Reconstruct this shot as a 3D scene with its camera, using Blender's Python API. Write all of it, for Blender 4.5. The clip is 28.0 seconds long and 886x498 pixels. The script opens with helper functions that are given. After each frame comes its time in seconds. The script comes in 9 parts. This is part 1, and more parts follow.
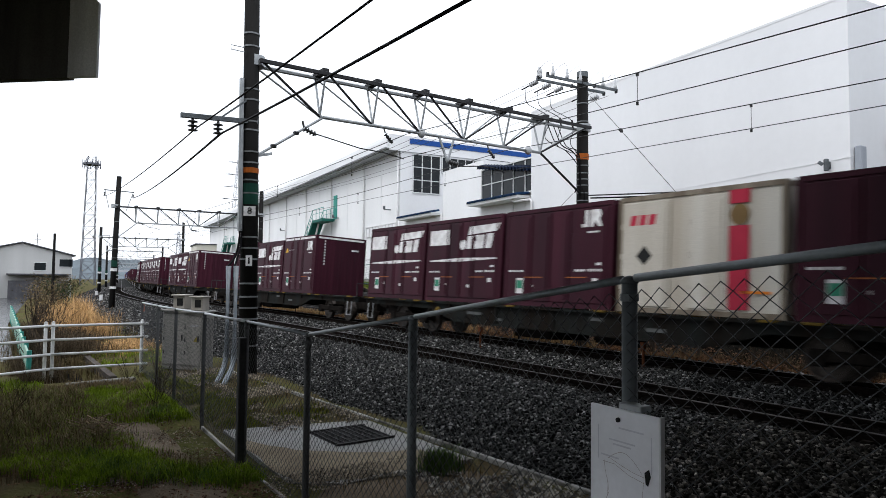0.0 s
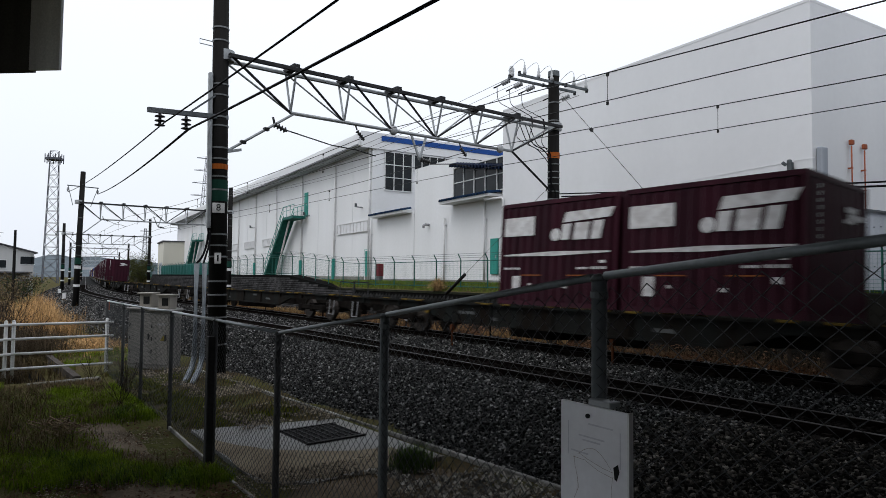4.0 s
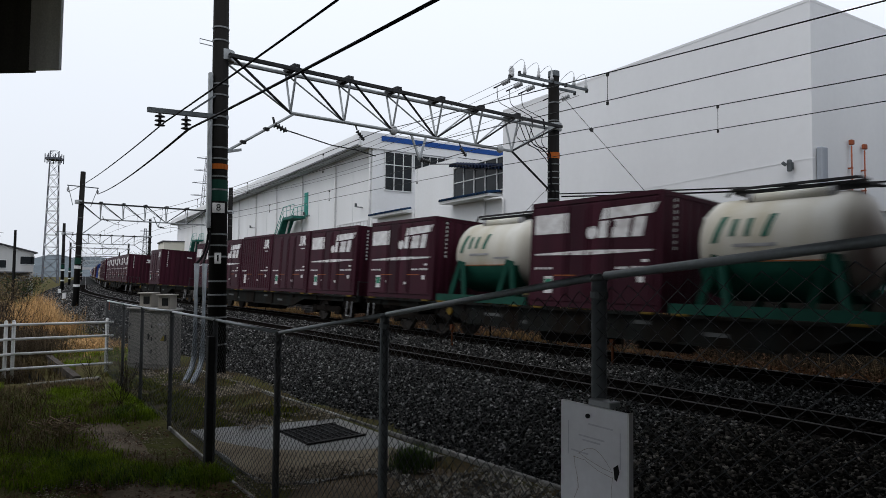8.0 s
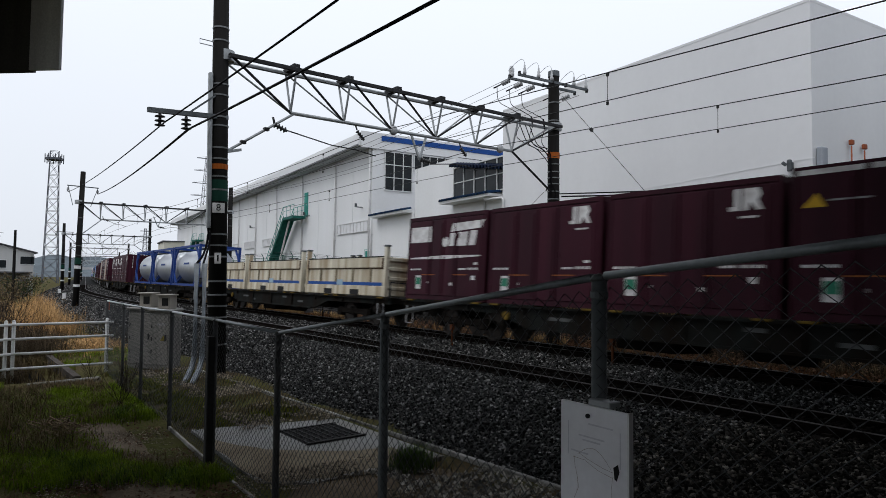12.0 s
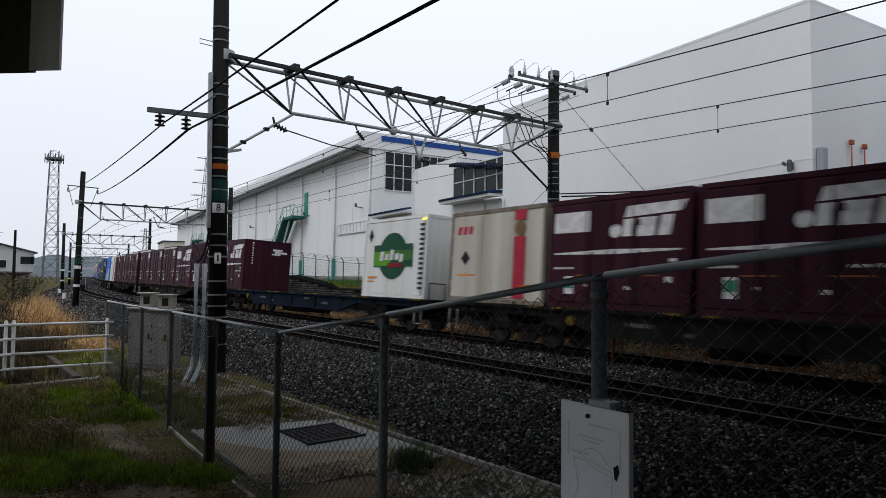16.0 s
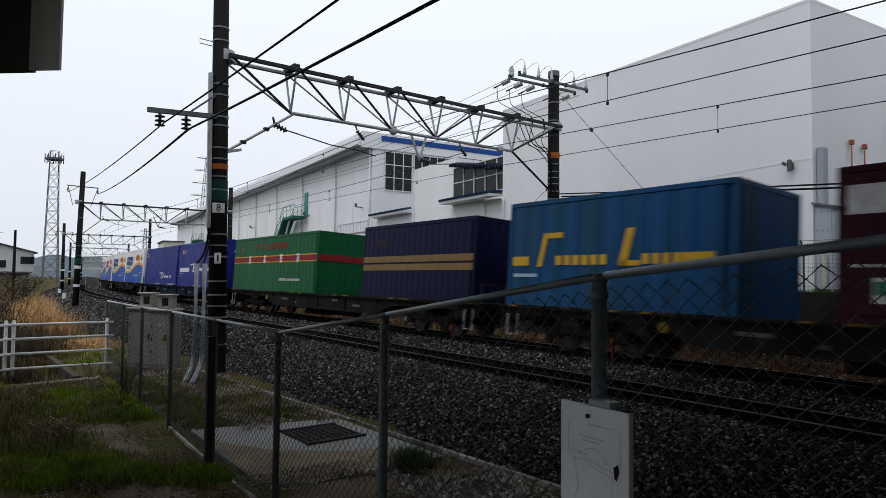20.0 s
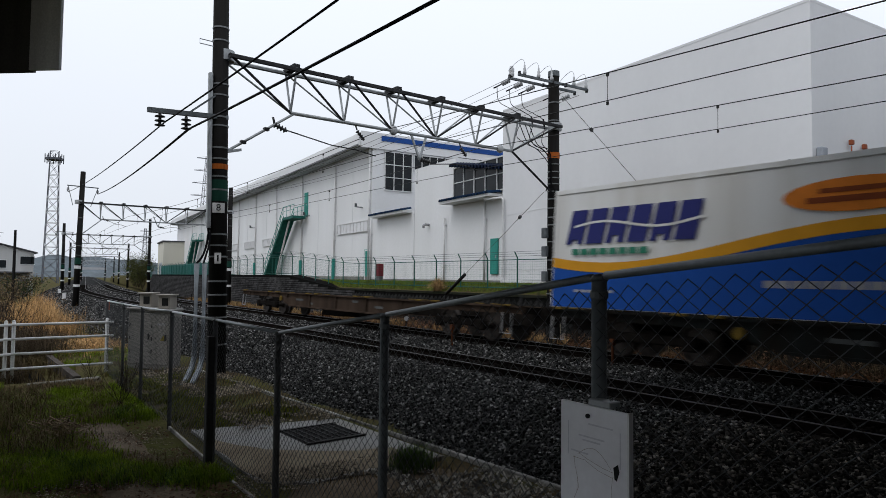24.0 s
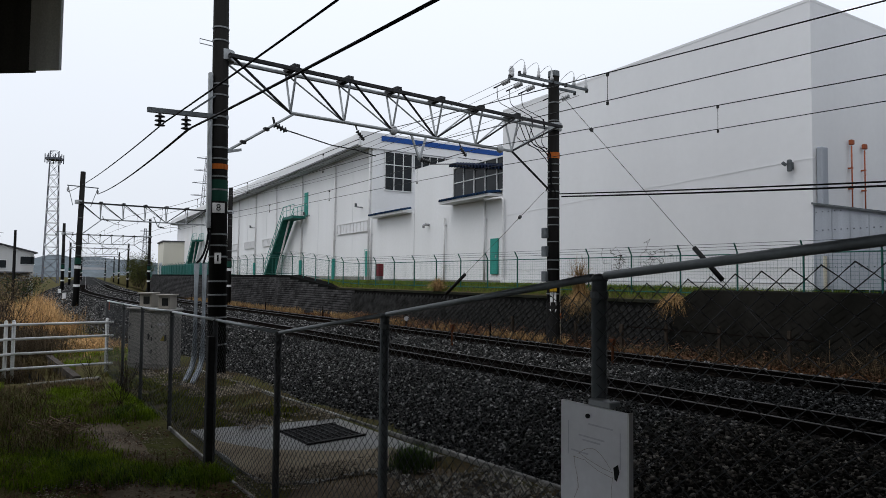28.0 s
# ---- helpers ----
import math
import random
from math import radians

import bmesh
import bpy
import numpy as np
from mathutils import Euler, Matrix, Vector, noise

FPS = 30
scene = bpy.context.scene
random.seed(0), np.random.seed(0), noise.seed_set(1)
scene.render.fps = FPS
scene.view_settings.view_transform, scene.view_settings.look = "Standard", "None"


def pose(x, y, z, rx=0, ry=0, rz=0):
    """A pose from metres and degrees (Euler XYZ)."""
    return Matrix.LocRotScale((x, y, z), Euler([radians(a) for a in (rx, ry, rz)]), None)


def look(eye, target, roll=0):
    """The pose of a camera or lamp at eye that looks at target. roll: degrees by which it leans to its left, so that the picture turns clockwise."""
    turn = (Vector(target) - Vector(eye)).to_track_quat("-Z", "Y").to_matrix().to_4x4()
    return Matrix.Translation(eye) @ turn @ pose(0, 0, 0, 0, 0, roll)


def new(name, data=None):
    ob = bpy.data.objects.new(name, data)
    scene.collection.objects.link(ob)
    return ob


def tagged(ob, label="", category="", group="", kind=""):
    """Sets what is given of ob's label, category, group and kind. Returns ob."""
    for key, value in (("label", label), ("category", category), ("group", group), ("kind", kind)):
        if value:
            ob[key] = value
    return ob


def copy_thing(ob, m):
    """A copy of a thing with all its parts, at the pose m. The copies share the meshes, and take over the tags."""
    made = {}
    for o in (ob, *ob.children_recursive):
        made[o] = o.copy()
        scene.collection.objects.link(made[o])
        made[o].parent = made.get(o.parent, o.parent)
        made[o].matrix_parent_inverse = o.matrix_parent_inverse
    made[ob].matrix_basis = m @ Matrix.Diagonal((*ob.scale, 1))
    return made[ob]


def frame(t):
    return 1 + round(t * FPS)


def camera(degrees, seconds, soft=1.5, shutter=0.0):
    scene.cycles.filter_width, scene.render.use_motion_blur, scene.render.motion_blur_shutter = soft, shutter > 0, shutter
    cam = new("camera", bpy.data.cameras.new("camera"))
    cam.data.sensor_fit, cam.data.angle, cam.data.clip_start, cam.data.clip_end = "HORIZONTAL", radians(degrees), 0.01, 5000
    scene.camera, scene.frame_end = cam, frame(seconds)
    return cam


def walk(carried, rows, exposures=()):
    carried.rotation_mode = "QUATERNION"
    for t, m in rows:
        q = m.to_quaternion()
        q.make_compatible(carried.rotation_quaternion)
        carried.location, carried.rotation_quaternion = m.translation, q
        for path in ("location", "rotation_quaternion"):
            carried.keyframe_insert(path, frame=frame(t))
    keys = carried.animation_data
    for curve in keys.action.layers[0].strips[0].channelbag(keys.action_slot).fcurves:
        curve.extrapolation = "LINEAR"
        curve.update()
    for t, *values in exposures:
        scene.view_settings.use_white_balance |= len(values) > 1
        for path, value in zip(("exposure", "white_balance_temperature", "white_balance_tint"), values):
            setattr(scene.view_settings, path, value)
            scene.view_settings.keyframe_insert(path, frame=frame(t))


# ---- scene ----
# ---------------------------------------------------------------- camera
cam = camera(68.9, 28.0, soft=0.62, shutter=0.2)
EYE = Vector((0.0, 0.0, 1.69))


def aim(turn):
    """The camera's pose; turn 1 is the start of the pan, 0 its end."""
    yaw, pitch = radians(53.06 + 2.50 * turn), radians(2.585 + 0.172 * turn)
    way = Vector((-math.sin(yaw) * math.cos(pitch), math.cos(yaw) * math.cos(pitch), math.sin(pitch)))
    return look(EYE, EYE + way, 0.6)


walk(cam, [(t, aim(f)) for t, f in (
    (0.0, 1.0), (0.2, 0.87), (0.4, 0.70), (0.5, 0.575), (0.6, 0.48), (0.7, 0.38), (0.8, 0.27), (0.9, 0.15),
    (1.0, 0.09), (1.2, 0.02), (1.4, 0.0), (28.0, 0.0))], exposures=[(0.0, 0.76), (0.5, 0.58), (1.0, 0.36), (1.6, 0.26), (2.2, 0.2), (3.5, 0.16), (5.5, 0.04), (7.0, 0.0), (28.0, 0.0)])

# ---------------------------------------------------------------- world, sun
world = bpy.data.worlds.new("overcast_sky")
scene.world = world
world.use_nodes = True
wn = world.node_tree
wn.nodes.clear()
w_out = wn.nodes.new("ShaderNodeOutputWorld")
w_bg = wn.nodes.new("ShaderNodeBackground")
w_sky = wn.nodes.new("ShaderNodeTexSky")
w_sky.sky_type = 'NISHITA'
w_sky.sun_disc = False
w_sky.sun_elevation, w_sky.sun_rotation = radians(48), radians(150)
w_sky.air_density, w_sky.dust_density = 1.0, 5.0
w_mix = wn.nodes.new("ShaderNodeMix")
w_mix.data_type = 'RGBA'
w_mix.inputs[0].default_value = 0.94
w_mix.inputs[7].default_value = (10.25, 10.85, 11.85, 1)
wn.links.new(w_sky.outputs[0], w_mix.inputs[6])
w_co = wn.nodes.new("ShaderNodeTexCoord")
w_sep = wn.nodes.new("ShaderNodeSeparateXYZ")
wn.links.new(w_co.outputs["Generated"], w_sep.inputs[0])
w_up = wn.nodes.new("ShaderNodeMapRange")      # an overcast sky is brighter overhead than at the horizon
w_up.inputs["From Min"].default_value, w_up.inputs["From Max"].default_value = 0.0, 1.0
w_up.inputs["To Min"].default_value, w_up.inputs["To Max"].default_value = 0.078, 0.121
wn.links.new(w_sep.outputs["Z"], w_up.inputs["Value"])
wn.links.new(w_mix.outputs[2], w_bg.inputs[0])
wn.links.new(w_up.outputs[0], w_bg.inputs[1])
wn.links.new(w_bg.outputs[0], w_out.inputs[0])
sun = new("sun", bpy.data.lights.new("sun", 'SUN'))
sun.data.energy, sun.data.angle, sun.data.color = 0.68, radians(30), (1.0, 0.98, 0.95)
sun.matrix_world = look((0, 0, 0), (0.0, 0.7, -1.0))

# ---------------------------------------------------------------- materials
MATS = {}


def mat(name, col, rough=0.7, metal=0.0, vary=0.15, scale=3.0, fine=40.0, bump=0.15, dist=0.004, col2=None,
        streak=0.0, island=0.0, spec=0.08, seeds=False, sparkle=0.0):
    """A surface with colour variation at two scales, fine relief, and streaks of rain dirt where asked."""
    if name in MATS:
        return MATS[name]
    m = bpy.data.materials.new(name)
    MATS[name] = m
    m.use_nodes = True
    n, L = m.node_tree.nodes, m.node_tree.links
    b = n["Principled BSDF"]
    b.inputs["Roughness"].default_value, b.inputs["Metallic"].default_value = rough, metal
    b.inputs["Specular IOR Level"].default_value = spec
    tc = n.new("ShaderNodeTexCoord")
    n1, n2 = n.new("ShaderNodeTexNoise"), n.new("ShaderNodeTexNoise")
    for nn, sc, de in ((n1, scale, 5.0), (n2, fine, 3.0)):
        nn.inputs["Scale"].default_value, nn.inputs["Detail"].default_value = sc, de
        L.new(tc.outputs["Object"], nn.inputs["Vector"])
    if streak > 0:
        mp = n.new("ShaderNodeMapping")
        mp.inputs["Scale"].default_value = (1.0, 1.0, 0.08)
        L.new(tc.outputs["Object"], mp.inputs["Vector"])
        L.new(mp.outputs[0], n1.inputs["Vector"])
    c2 = col2 or tuple(max(0.0, c * (1 - 1.6 * vary)) for c in col)
    ramp = n.new("ShaderNodeValToRGB")
    ramp.color_ramp.elements[0].position, ramp.color_ramp.elements[1].position = 0.35, 0.68
    ramp.color_ramp.elements[0].color, ramp.color_ramp.elements[1].color = (*c2, 1), (*col, 1)
    L.new(n1.outputs["Fac"], ramp.inputs["Fac"])
    hs = n.new("ShaderNodeHueSaturation")
    mr = n.new("ShaderNodeMapRange")
    mr.inputs["To Min"].default_value, mr.inputs["To Max"].default_value = 1 - vary, 1 + vary
    L.new(n2.outputs["Fac"], mr.inputs["Value"])
    src = mr.outputs[0]
    if island > 0 or seeds:
        if seeds:
            oi = n.new("ShaderNodeObjectInfo").outputs["Random"]
        else:
            oi = n.new("ShaderNodeNewGeometry").outputs["Random Per Island"]
        m2 = n.new("ShaderNodeMapRange")
        k = island or 0.2
        m2.inputs["To Min"].default_value, m2.inputs["To Max"].default_value = 1 - k, 1 + k
        if sparkle > 0:
            rp = n.new("ShaderNodeValToRGB")
            e = rp.color_ramp.elements
            e[0].position, e[1].position = 0.0, 1.0
            for pos, val in ((0.5, 0.04), (0.76, 0.18), (0.91, 0.5)):
                e.new(pos).color = (val, val, val, 1)
            e[0].color, e[-1].color = (0, 0, 0, 1), (1, 1, 1, 1)
            L.new(oi, rp.inputs["Fac"])
            oi = rp.outputs[0]
            m2.inputs["To Min"].default_value, m2.inputs["To Max"].default_value = 0.2, sparkle
            k = None
        L.new(oi, m2.inputs["Value"])
        mul = n.new("ShaderNodeMath")
        mul.operation = 'MULTIPLY'
        L.new(src, mul.inputs[0]), L.new(m2.outputs[0], mul.inputs[1])
        src = mul.outputs[0]
    L.new(src, hs.inputs["Value"])
    L.new(ramp.outputs[0], hs.inputs["Color"])
    L.new(hs.outputs[0], b.inputs["Base Color"])
    if bump > 0:
        bp = n.new("ShaderNodeBump")
        bp.inputs["Strength"].default_value, bp.inputs["Distance"].default_value = bump, dist
        L.new(n2.outputs["Fac"], bp.inputs["Height"])
        L.new(bp.outputs[0], b.inputs["Normal"])
    r2 = n.new("ShaderNodeMapRange")
    r2.inputs["To Min"].default_value, r2.inputs["To Max"].default_value = max(0, rough - 0.12), min(1, rough + 0.12)
    L.new(n1.outputs["Fac"], r2.inputs["Value"])
    L.new(r2.outputs[0], b.inputs["Roughness"])
    return m


def lit(name, col, power):
    m = bpy.data.materials.new(name)
    m.use_nodes = True
    b = m.node_tree.nodes["Principled BSDF"]
    b.inputs["Emission Color"].default_value, b.inputs["Emission Strength"].default_value = (*col, 1), power
    b.inputs["Base Color"].default_value = (*col, 1)
    return m


MAROON = mat("maroon_paint", (0.047, 0.01015, 0.01927), 0.5, vary=0.22, scale=1.4, streak=1, bump=0.1, col2=(0.02726, 0.00705, 0.01269), seeds=True, island=0.16)
WHITE = mat("white_marking", (0.72, 0.72, 0.72), 0.6, vary=0.12, scale=6, col2=(0.5, 0.48, 0.48))
GRIMYFRAME = mat("grimy_cream_paint", (0.26, 0.225, 0.18), 0.7, vary=0.4, scale=4, streak=1, col2=(0.12, 0.095, 0.07))
OFFWHITE = mat("streaked_cream_paint", (0.56, 0.54, 0.49), 0.6, vary=0.3, scale=1.6, streak=1, col2=(0.40, 0.36, 0.30))
REEFER = mat("white_container_paint", (0.74, 0.75, 0.75), 0.45, vary=0.06, scale=1.2, streak=1, col2=(0.6, 0.59, 0.56))
BEIGE = mat("beige_steel_paint", (0.68, 0.65, 0.54), 0.6, vary=0.18, scale=2.6, streak=1, col2=(0.33, 0.26, 0.17))
RIBTAN = mat("worn_tan_rib", (0.30, 0.25, 0.17), 0.7, vary=0.3)
# Rust of the latches; also paints the shadow line under the top rails.
RUSTSHADOW = mat("latch_rust_and_rail_shadow", (0.09, 0.05, 0.03), 0.8, vary=0.3)
FADEDRED = mat("faded_red_marking", (0.26, 0.028, 0.02), 0.6, vary=0.2)
DULLRED = mat("dull_red_marking", (0.20, 0.018, 0.022), 0.55, vary=0.12)
RED = mat("red_marking", (0.42, 0.03, 0.06), 0.5, vary=0.1)
ORANGE = mat("orange_marking", (0.72, 0.22, 0.03), 0.5, vary=0.1)
YELLOW = mat("yellow_marking", (0.56, 0.34, 0.03), 0.5, vary=0.1)
GREENM = mat("green_marking", (0.04, 0.22, 0.14), 0.5, vary=0.1)
BLACKM = mat("black_marking", (0.02, 0.02, 0.02), 0.6)
DULLGREY = mat("worn_grey_marking", (0.10, 0.105, 0.105), 0.7, vary=0.3)
GREYM = mat("grey_marking", (0.35, 0.35, 0.36), 0.6)
NAVY = mat("navy_marking", (0.03, 0.035, 0.16), 0.5, vary=0.08)
TANKGREEN = mat("green_tank_paint", (0.0096, 0.0624, 0.044), 0.5, vary=0.15)
TANKWHITE = mat("white_tank_paint", (0.58, 0.57, 0.53), 0.4, vary=0.1, scale=1.5, streak=1, col2=(0.44, 0.4048, 0.3168))
STEELTANK = mat("brushed_steel_tank", (0.52, 0.54, 0.56), 0.35, metal=0.7, vary=0.1)
FRAMEBLUE = mat("blue_frame_paint", (0.022, 0.055, 0.22), 0.5, vary=0.15)
BLUEBOX = mat("royal_blue_paint", (0.0092, 0.0172, 0.1452), 0.45, vary=0.12, scale=1.2, streak=1, col2=(0.016, 0.024, 0.18))
SKYBOX = mat("bright_blue_paint", (0.03, 0.20, 0.62), 0.42, vary=0.1, scale=1.2, streak=1, col2=(0.03, 0.16, 0.5))
PALEBLUE = mat("pale_blue_marking", (0.30, 0.42, 0.52), 0.45, vary=0.08)
FREIGHTBLUE = mat("worn_blue_paint", (0.007, 0.066, 0.20), 0.5, vary=0.15, scale=1.2, streak=1, col2=(0.011, 0.046, 0.085))
NAVYBOX = mat("navy_paint", (0.00495, 0.00605, 0.0319), 0.5, vary=0.15, scale=1.2, streak=1)
GOLD = mat("gold_marking", (0.195, 0.1235, 0.052), 0.5, vary=0.12)
GREENBOX = mat("green_paint", (0.004356, 0.0697, 0.02092), 0.48, vary=0.12, scale=1.2, streak=1, col2=(0.00792, 0.0858, 0.033))
RUNBLUE = mat("blue_wave_paint", (0.0098, 0.07, 0.322), 0.45, vary=0.06)
RUNGOLD = mat("golden_wave_paint", (0.66, 0.31, 0.02), 0.45, vary=0.06)
# Wagon and bogie colours are darkened to paint in shade below the loads.
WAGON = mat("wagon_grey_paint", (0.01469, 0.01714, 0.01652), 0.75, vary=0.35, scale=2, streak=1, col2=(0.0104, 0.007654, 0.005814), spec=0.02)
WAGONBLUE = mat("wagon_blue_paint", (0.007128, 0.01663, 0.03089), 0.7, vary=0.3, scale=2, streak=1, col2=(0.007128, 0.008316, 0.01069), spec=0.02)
WAGONBROWN = mat("wagon_brown_rust", (0.0612, 0.0432, 0.0324), 0.85, vary=0.3, scale=2, streak=1, spec=0.02)
BOGIE = mat("shade_darkened_bogie_grime", (0.0147, 0.0126, 0.01103), 0.85, vary=0.35, scale=5, spec=0.02)
WHEEL = mat("wheel_steel", (0.06, 0.051, 0.045), 0.5, metal=0.6, vary=0.3, scale=5)
YELLOWLOCK = mat("yellow_twist_lock", (0.14, 0.09, 0.016), 0.7, vary=0.25, scale=6)
RAILTOP = mat("rail_steel", (0.045, 0.042, 0.0396), 0.45, metal=0.75, vary=0.15)
RAILRUST = mat("rail_rust", (0.009, 0.0065, 0.0055), 0.85, vary=0.3, scale=4, spec=0.02)
SLEEPER = mat("dirty_concrete_sleeper", (0.014, 0.0115, 0.0095), 0.9, vary=0.25, scale=5, spec=0.02)
BALLAST = mat("wet_ballast_bed", (0.008, 0.0078, 0.0075), 0.7, vary=0.45, scale=2.0, fine=22, bump=1.0, dist=0.03, spec=0.02)
STONE = mat("ballast_stone", (0.01466, 0.01443, 0.01422), 0.55, vary=0.3, scale=9, fine=45, island=0.65, bump=0.3, col2=(0.00869, 0.008575, 0.00836), sparkle=26.0, spec=0.02)
# Darker copy of the ballast stone, painting the overpass's shade into it.
SHADESTONE = mat("shade_darkened_ballast_stone", (0.0115, 0.0115, 0.0115), 0.6, vary=0.3, scale=9, fine=45, island=0.8, bump=0.3, col2=(0.007, 0.007, 0.0068), sparkle=22.0, spec=0.02)
BROWNSTONE = mat("brown_stained_ballast_stone", (0.02704, 0.02488, 0.02205), 0.7, vary=0.3, scale=9, fine=45, island=0.85, bump=0.3, col2=(0.01622, 0.01471, 0.01298), sparkle=11.0, spec=0.02)
DARKSTONE = mat("rust_stained_ballast_stone", (0.0075, 0.006, 0.0052), 0.8, vary=0.3, scale=9, fine=45, island=0.7, bump=0.3, col2=(0.005, 0.004, 0.0035), spec=0.02)
DIRT = mat("wet_dirt", (0.18, 0.144, 0.1056), 0.9, vary=0.45, scale=1.3, fine=30, bump=0.9, dist=0.02, col2=(0.07438, 0.0564, 0.0384), spec=0.02)
GRASSGROUND = mat("grassy_soil", (0.070, 0.072, 0.022), 0.95, vary=0.4, scale=0.8, fine=18, bump=0.9, dist=0.03, col2=(0.060, 0.044, 0.024), spec=0.02)
GRASS = mat("green_grass_blade", (0.168, 0.252, 0.01456), 0.75, vary=0.25, island=0.5, bump=0, spec=0.02)
RUSTGRASS = mat("rust_brown_grass_blade", (0.125, 0.058, 0.026), 0.85, vary=0.25, island=0.6, bump=0, spec=0.02)
DRYGRASS = mat("dry_grass_blade", (0.322, 0.203, 0.0924), 0.8, vary=0.2, island=0.7, bump=0, spec=0.02)
DEADGRASS = mat("dead_grass_blade", (0.16, 0.12, 0.068), 0.85, vary=0.2, island=0.5, bump=0, spec=0.02)
BANKGRASS = mat("matted_brown_blade", (0.105, 0.08, 0.04), 0.85, vary=0.2, island=0.55, bump=0, spec=0.02)
OLIVEGRASS = mat("olive_weed_blade", (0.1137, 0.1268, 0.03575), 0.8, vary=0.25, island=0.5, bump=0, spec=0.02)
BRUSH = mat("dead_brush_stalk", (0.075, 0.056, 0.036), 0.9, vary=0.25, island=0.6, bump=0, spec=0.02)
OLIVELAWN = mat("thin_olive_grass_blade", (0.135, 0.155, 0.02), 0.8, vary=0.25, island=0.6, bump=0, spec=0.02)
TUFT = mat("green_tuft_blade", (0.07, 0.115, 0.035), 0.75, vary=0.25, island=0.5, bump=0, spec=0.02)
REED = mat("pale_reed_blade", (0.52, 0.325, 0.15), 0.8, vary=0.2, island=0.7, bump=0, spec=0.02)
SHRUB = mat("evergreen_leaf", (0.035, 0.055, 0.02), 0.7, vary=0.3, island=0.5, bump=0, spec=0.02)
OLIVE = mat("olive_leaf", (0.065, 0.072, 0.022), 0.7, vary=0.3, island=0.5, bump=0, spec=0.02)
TWIG = mat("bare_twig", (0.05, 0.04, 0.032), 0.9, vary=0.3, bump=0, spec=0.02)
CONCRETE = mat("weathered_concrete", (0.27, 0.265, 0.25), 0.85, vary=0.2, scale=1.5, fine=60, bump=0.3, col2=(0.15, 0.145, 0.13))
WINGCONC = mat("brown_stained_concrete", (0.08, 0.0675, 0.06), 0.85, vary=0.3, scale=2.0, streak=1, bump=0.4, col2=(0.04, 0.035, 0.03))
# Stained, and kept this dark so the unseen deck bounces little light.
DARKCONC = mat("stained_low_bounce_concrete", (0.10, 0.096, 0.09), 0.85, vary=0.35, scale=1.6, streak=1, bump=0.4, col2=(0.03, 0.028, 0.026))
SLAB = mat("damp_concrete_slab", (0.2242, 0.2266, 0.2242), 0.6, vary=0.25, scale=1.2, bump=0.25, col2=(0.1652, 0.1569, 0.1416))
WALLBLOCK = mat("dark_retaining_block", (0.031, 0.0305, 0.030), 0.85, vary=0.3, scale=3, bump=0.6, dist=0.01, seeds=True, island=0.15, col2=(0.010, 0.0102, 0.0095), spec=0.02)
COPING = mat("mossy_dark_coping", (0.030, 0.030, 0.024), 0.9, vary=0.4, scale=2, bump=0.5, col2=(0.014, 0.016, 0.009), spec=0.02)
TURF = mat("bright_turf_blade", (0.13, 0.185, 0.026), 0.8, vary=0.25, island=0.45, bump=0, spec=0.02)
LEAFLITTER = mat("fallen_brown_leaf", (0.115, 0.066, 0.042), 0.85, vary=0.3, island=0.7, bump=0, spec=0.02)
CONDUIT = mat("blue_grey_conduit", (0.24, 0.27, 0.30), 0.45, metal=0.4, vary=0.2, scale=4, spec=0.3)
KERB = mat("damp_kerb_concrete", (0.408, 0.402, 0.384), 0.85, vary=0.3, scale=3, bump=0.3, col2=(0.09597, 0.09243, 0.08403))
CREAM = mat("cream_wall", (0.62, 0.60, 0.52), 0.8, vary=0.06, scale=0.6, streak=1)
# Both colours carry a bluish tint that stands in for distance haze.
HAZESTEEL = mat("haze_tinted_steel", (0.12, 0.125, 0.145), 0.8, vary=0.1, bump=0)
HAZEPALE = mat("haze_tinted_concrete", (0.42, 0.43, 0.45), 0.9, vary=0.1, bump=0)
# Dark only to stop the annex roofs bouncing light onto the hall.
BOUNCEROOF = mat("bounce_cutting_roof", (0.07, 0.07, 0.075), 0.9, vary=0.2, scale=1.0)
AWNING = mat("dark_navy_sheet", (0.012, 0.02, 0.045), 0.6, vary=0.2)
PALECAP = mat("pale_cap_concrete", (0.84, 0.84, 0.83), 0.85, vary=0.25, scale=2.4, streak=1, bump=0.4, col2=(0.5, 0.495, 0.49))
SILT = mat("sandy_silt", (0.2124, 0.177, 0.1263), 0.9, vary=0.3, scale=1.8, fine=50, bump=0.3, col2=(0.1357, 0.1086, 0.07433))
STRAW = mat("cut_straw", (0.17, 0.125, 0.075), 0.85, vary=0.25, island=0.5, bump=0)
BROWNCHIP = mat("brown_gravel_chip", (0.25, 0.215, 0.17), 0.85, vary=0.3, island=0.8, bump=0.2, spec=0.02)
GRAVEL = mat("pale_gravel_chip", (0.348, 0.33, 0.3), 0.8, vary=0.3, island=0.85, bump=0.2, spec=0.02)
FARBLOCK = mat("weathered_retaining_block", (0.0504, 0.0495, 0.0495), 0.85, vary=0.3, scale=1.5, bump=0.5, dist=0.01, island=0.35, col2=(0.0216, 0.0207, 0.0207), spec=0.02)
PLAINWALL = mat("plain_stained_concrete", (0.01435, 0.01353, 0.01189), 0.9, vary=0.4, scale=1.6, streak=1, bump=0.5, dist=0.01, col2=(0.00656, 0.006396, 0.00533), spec=0.02)
WALLJOINT = mat("retaining_wall_joint", (0.006, 0.006, 0.0055), 0.95, vary=0.3, spec=0.02)
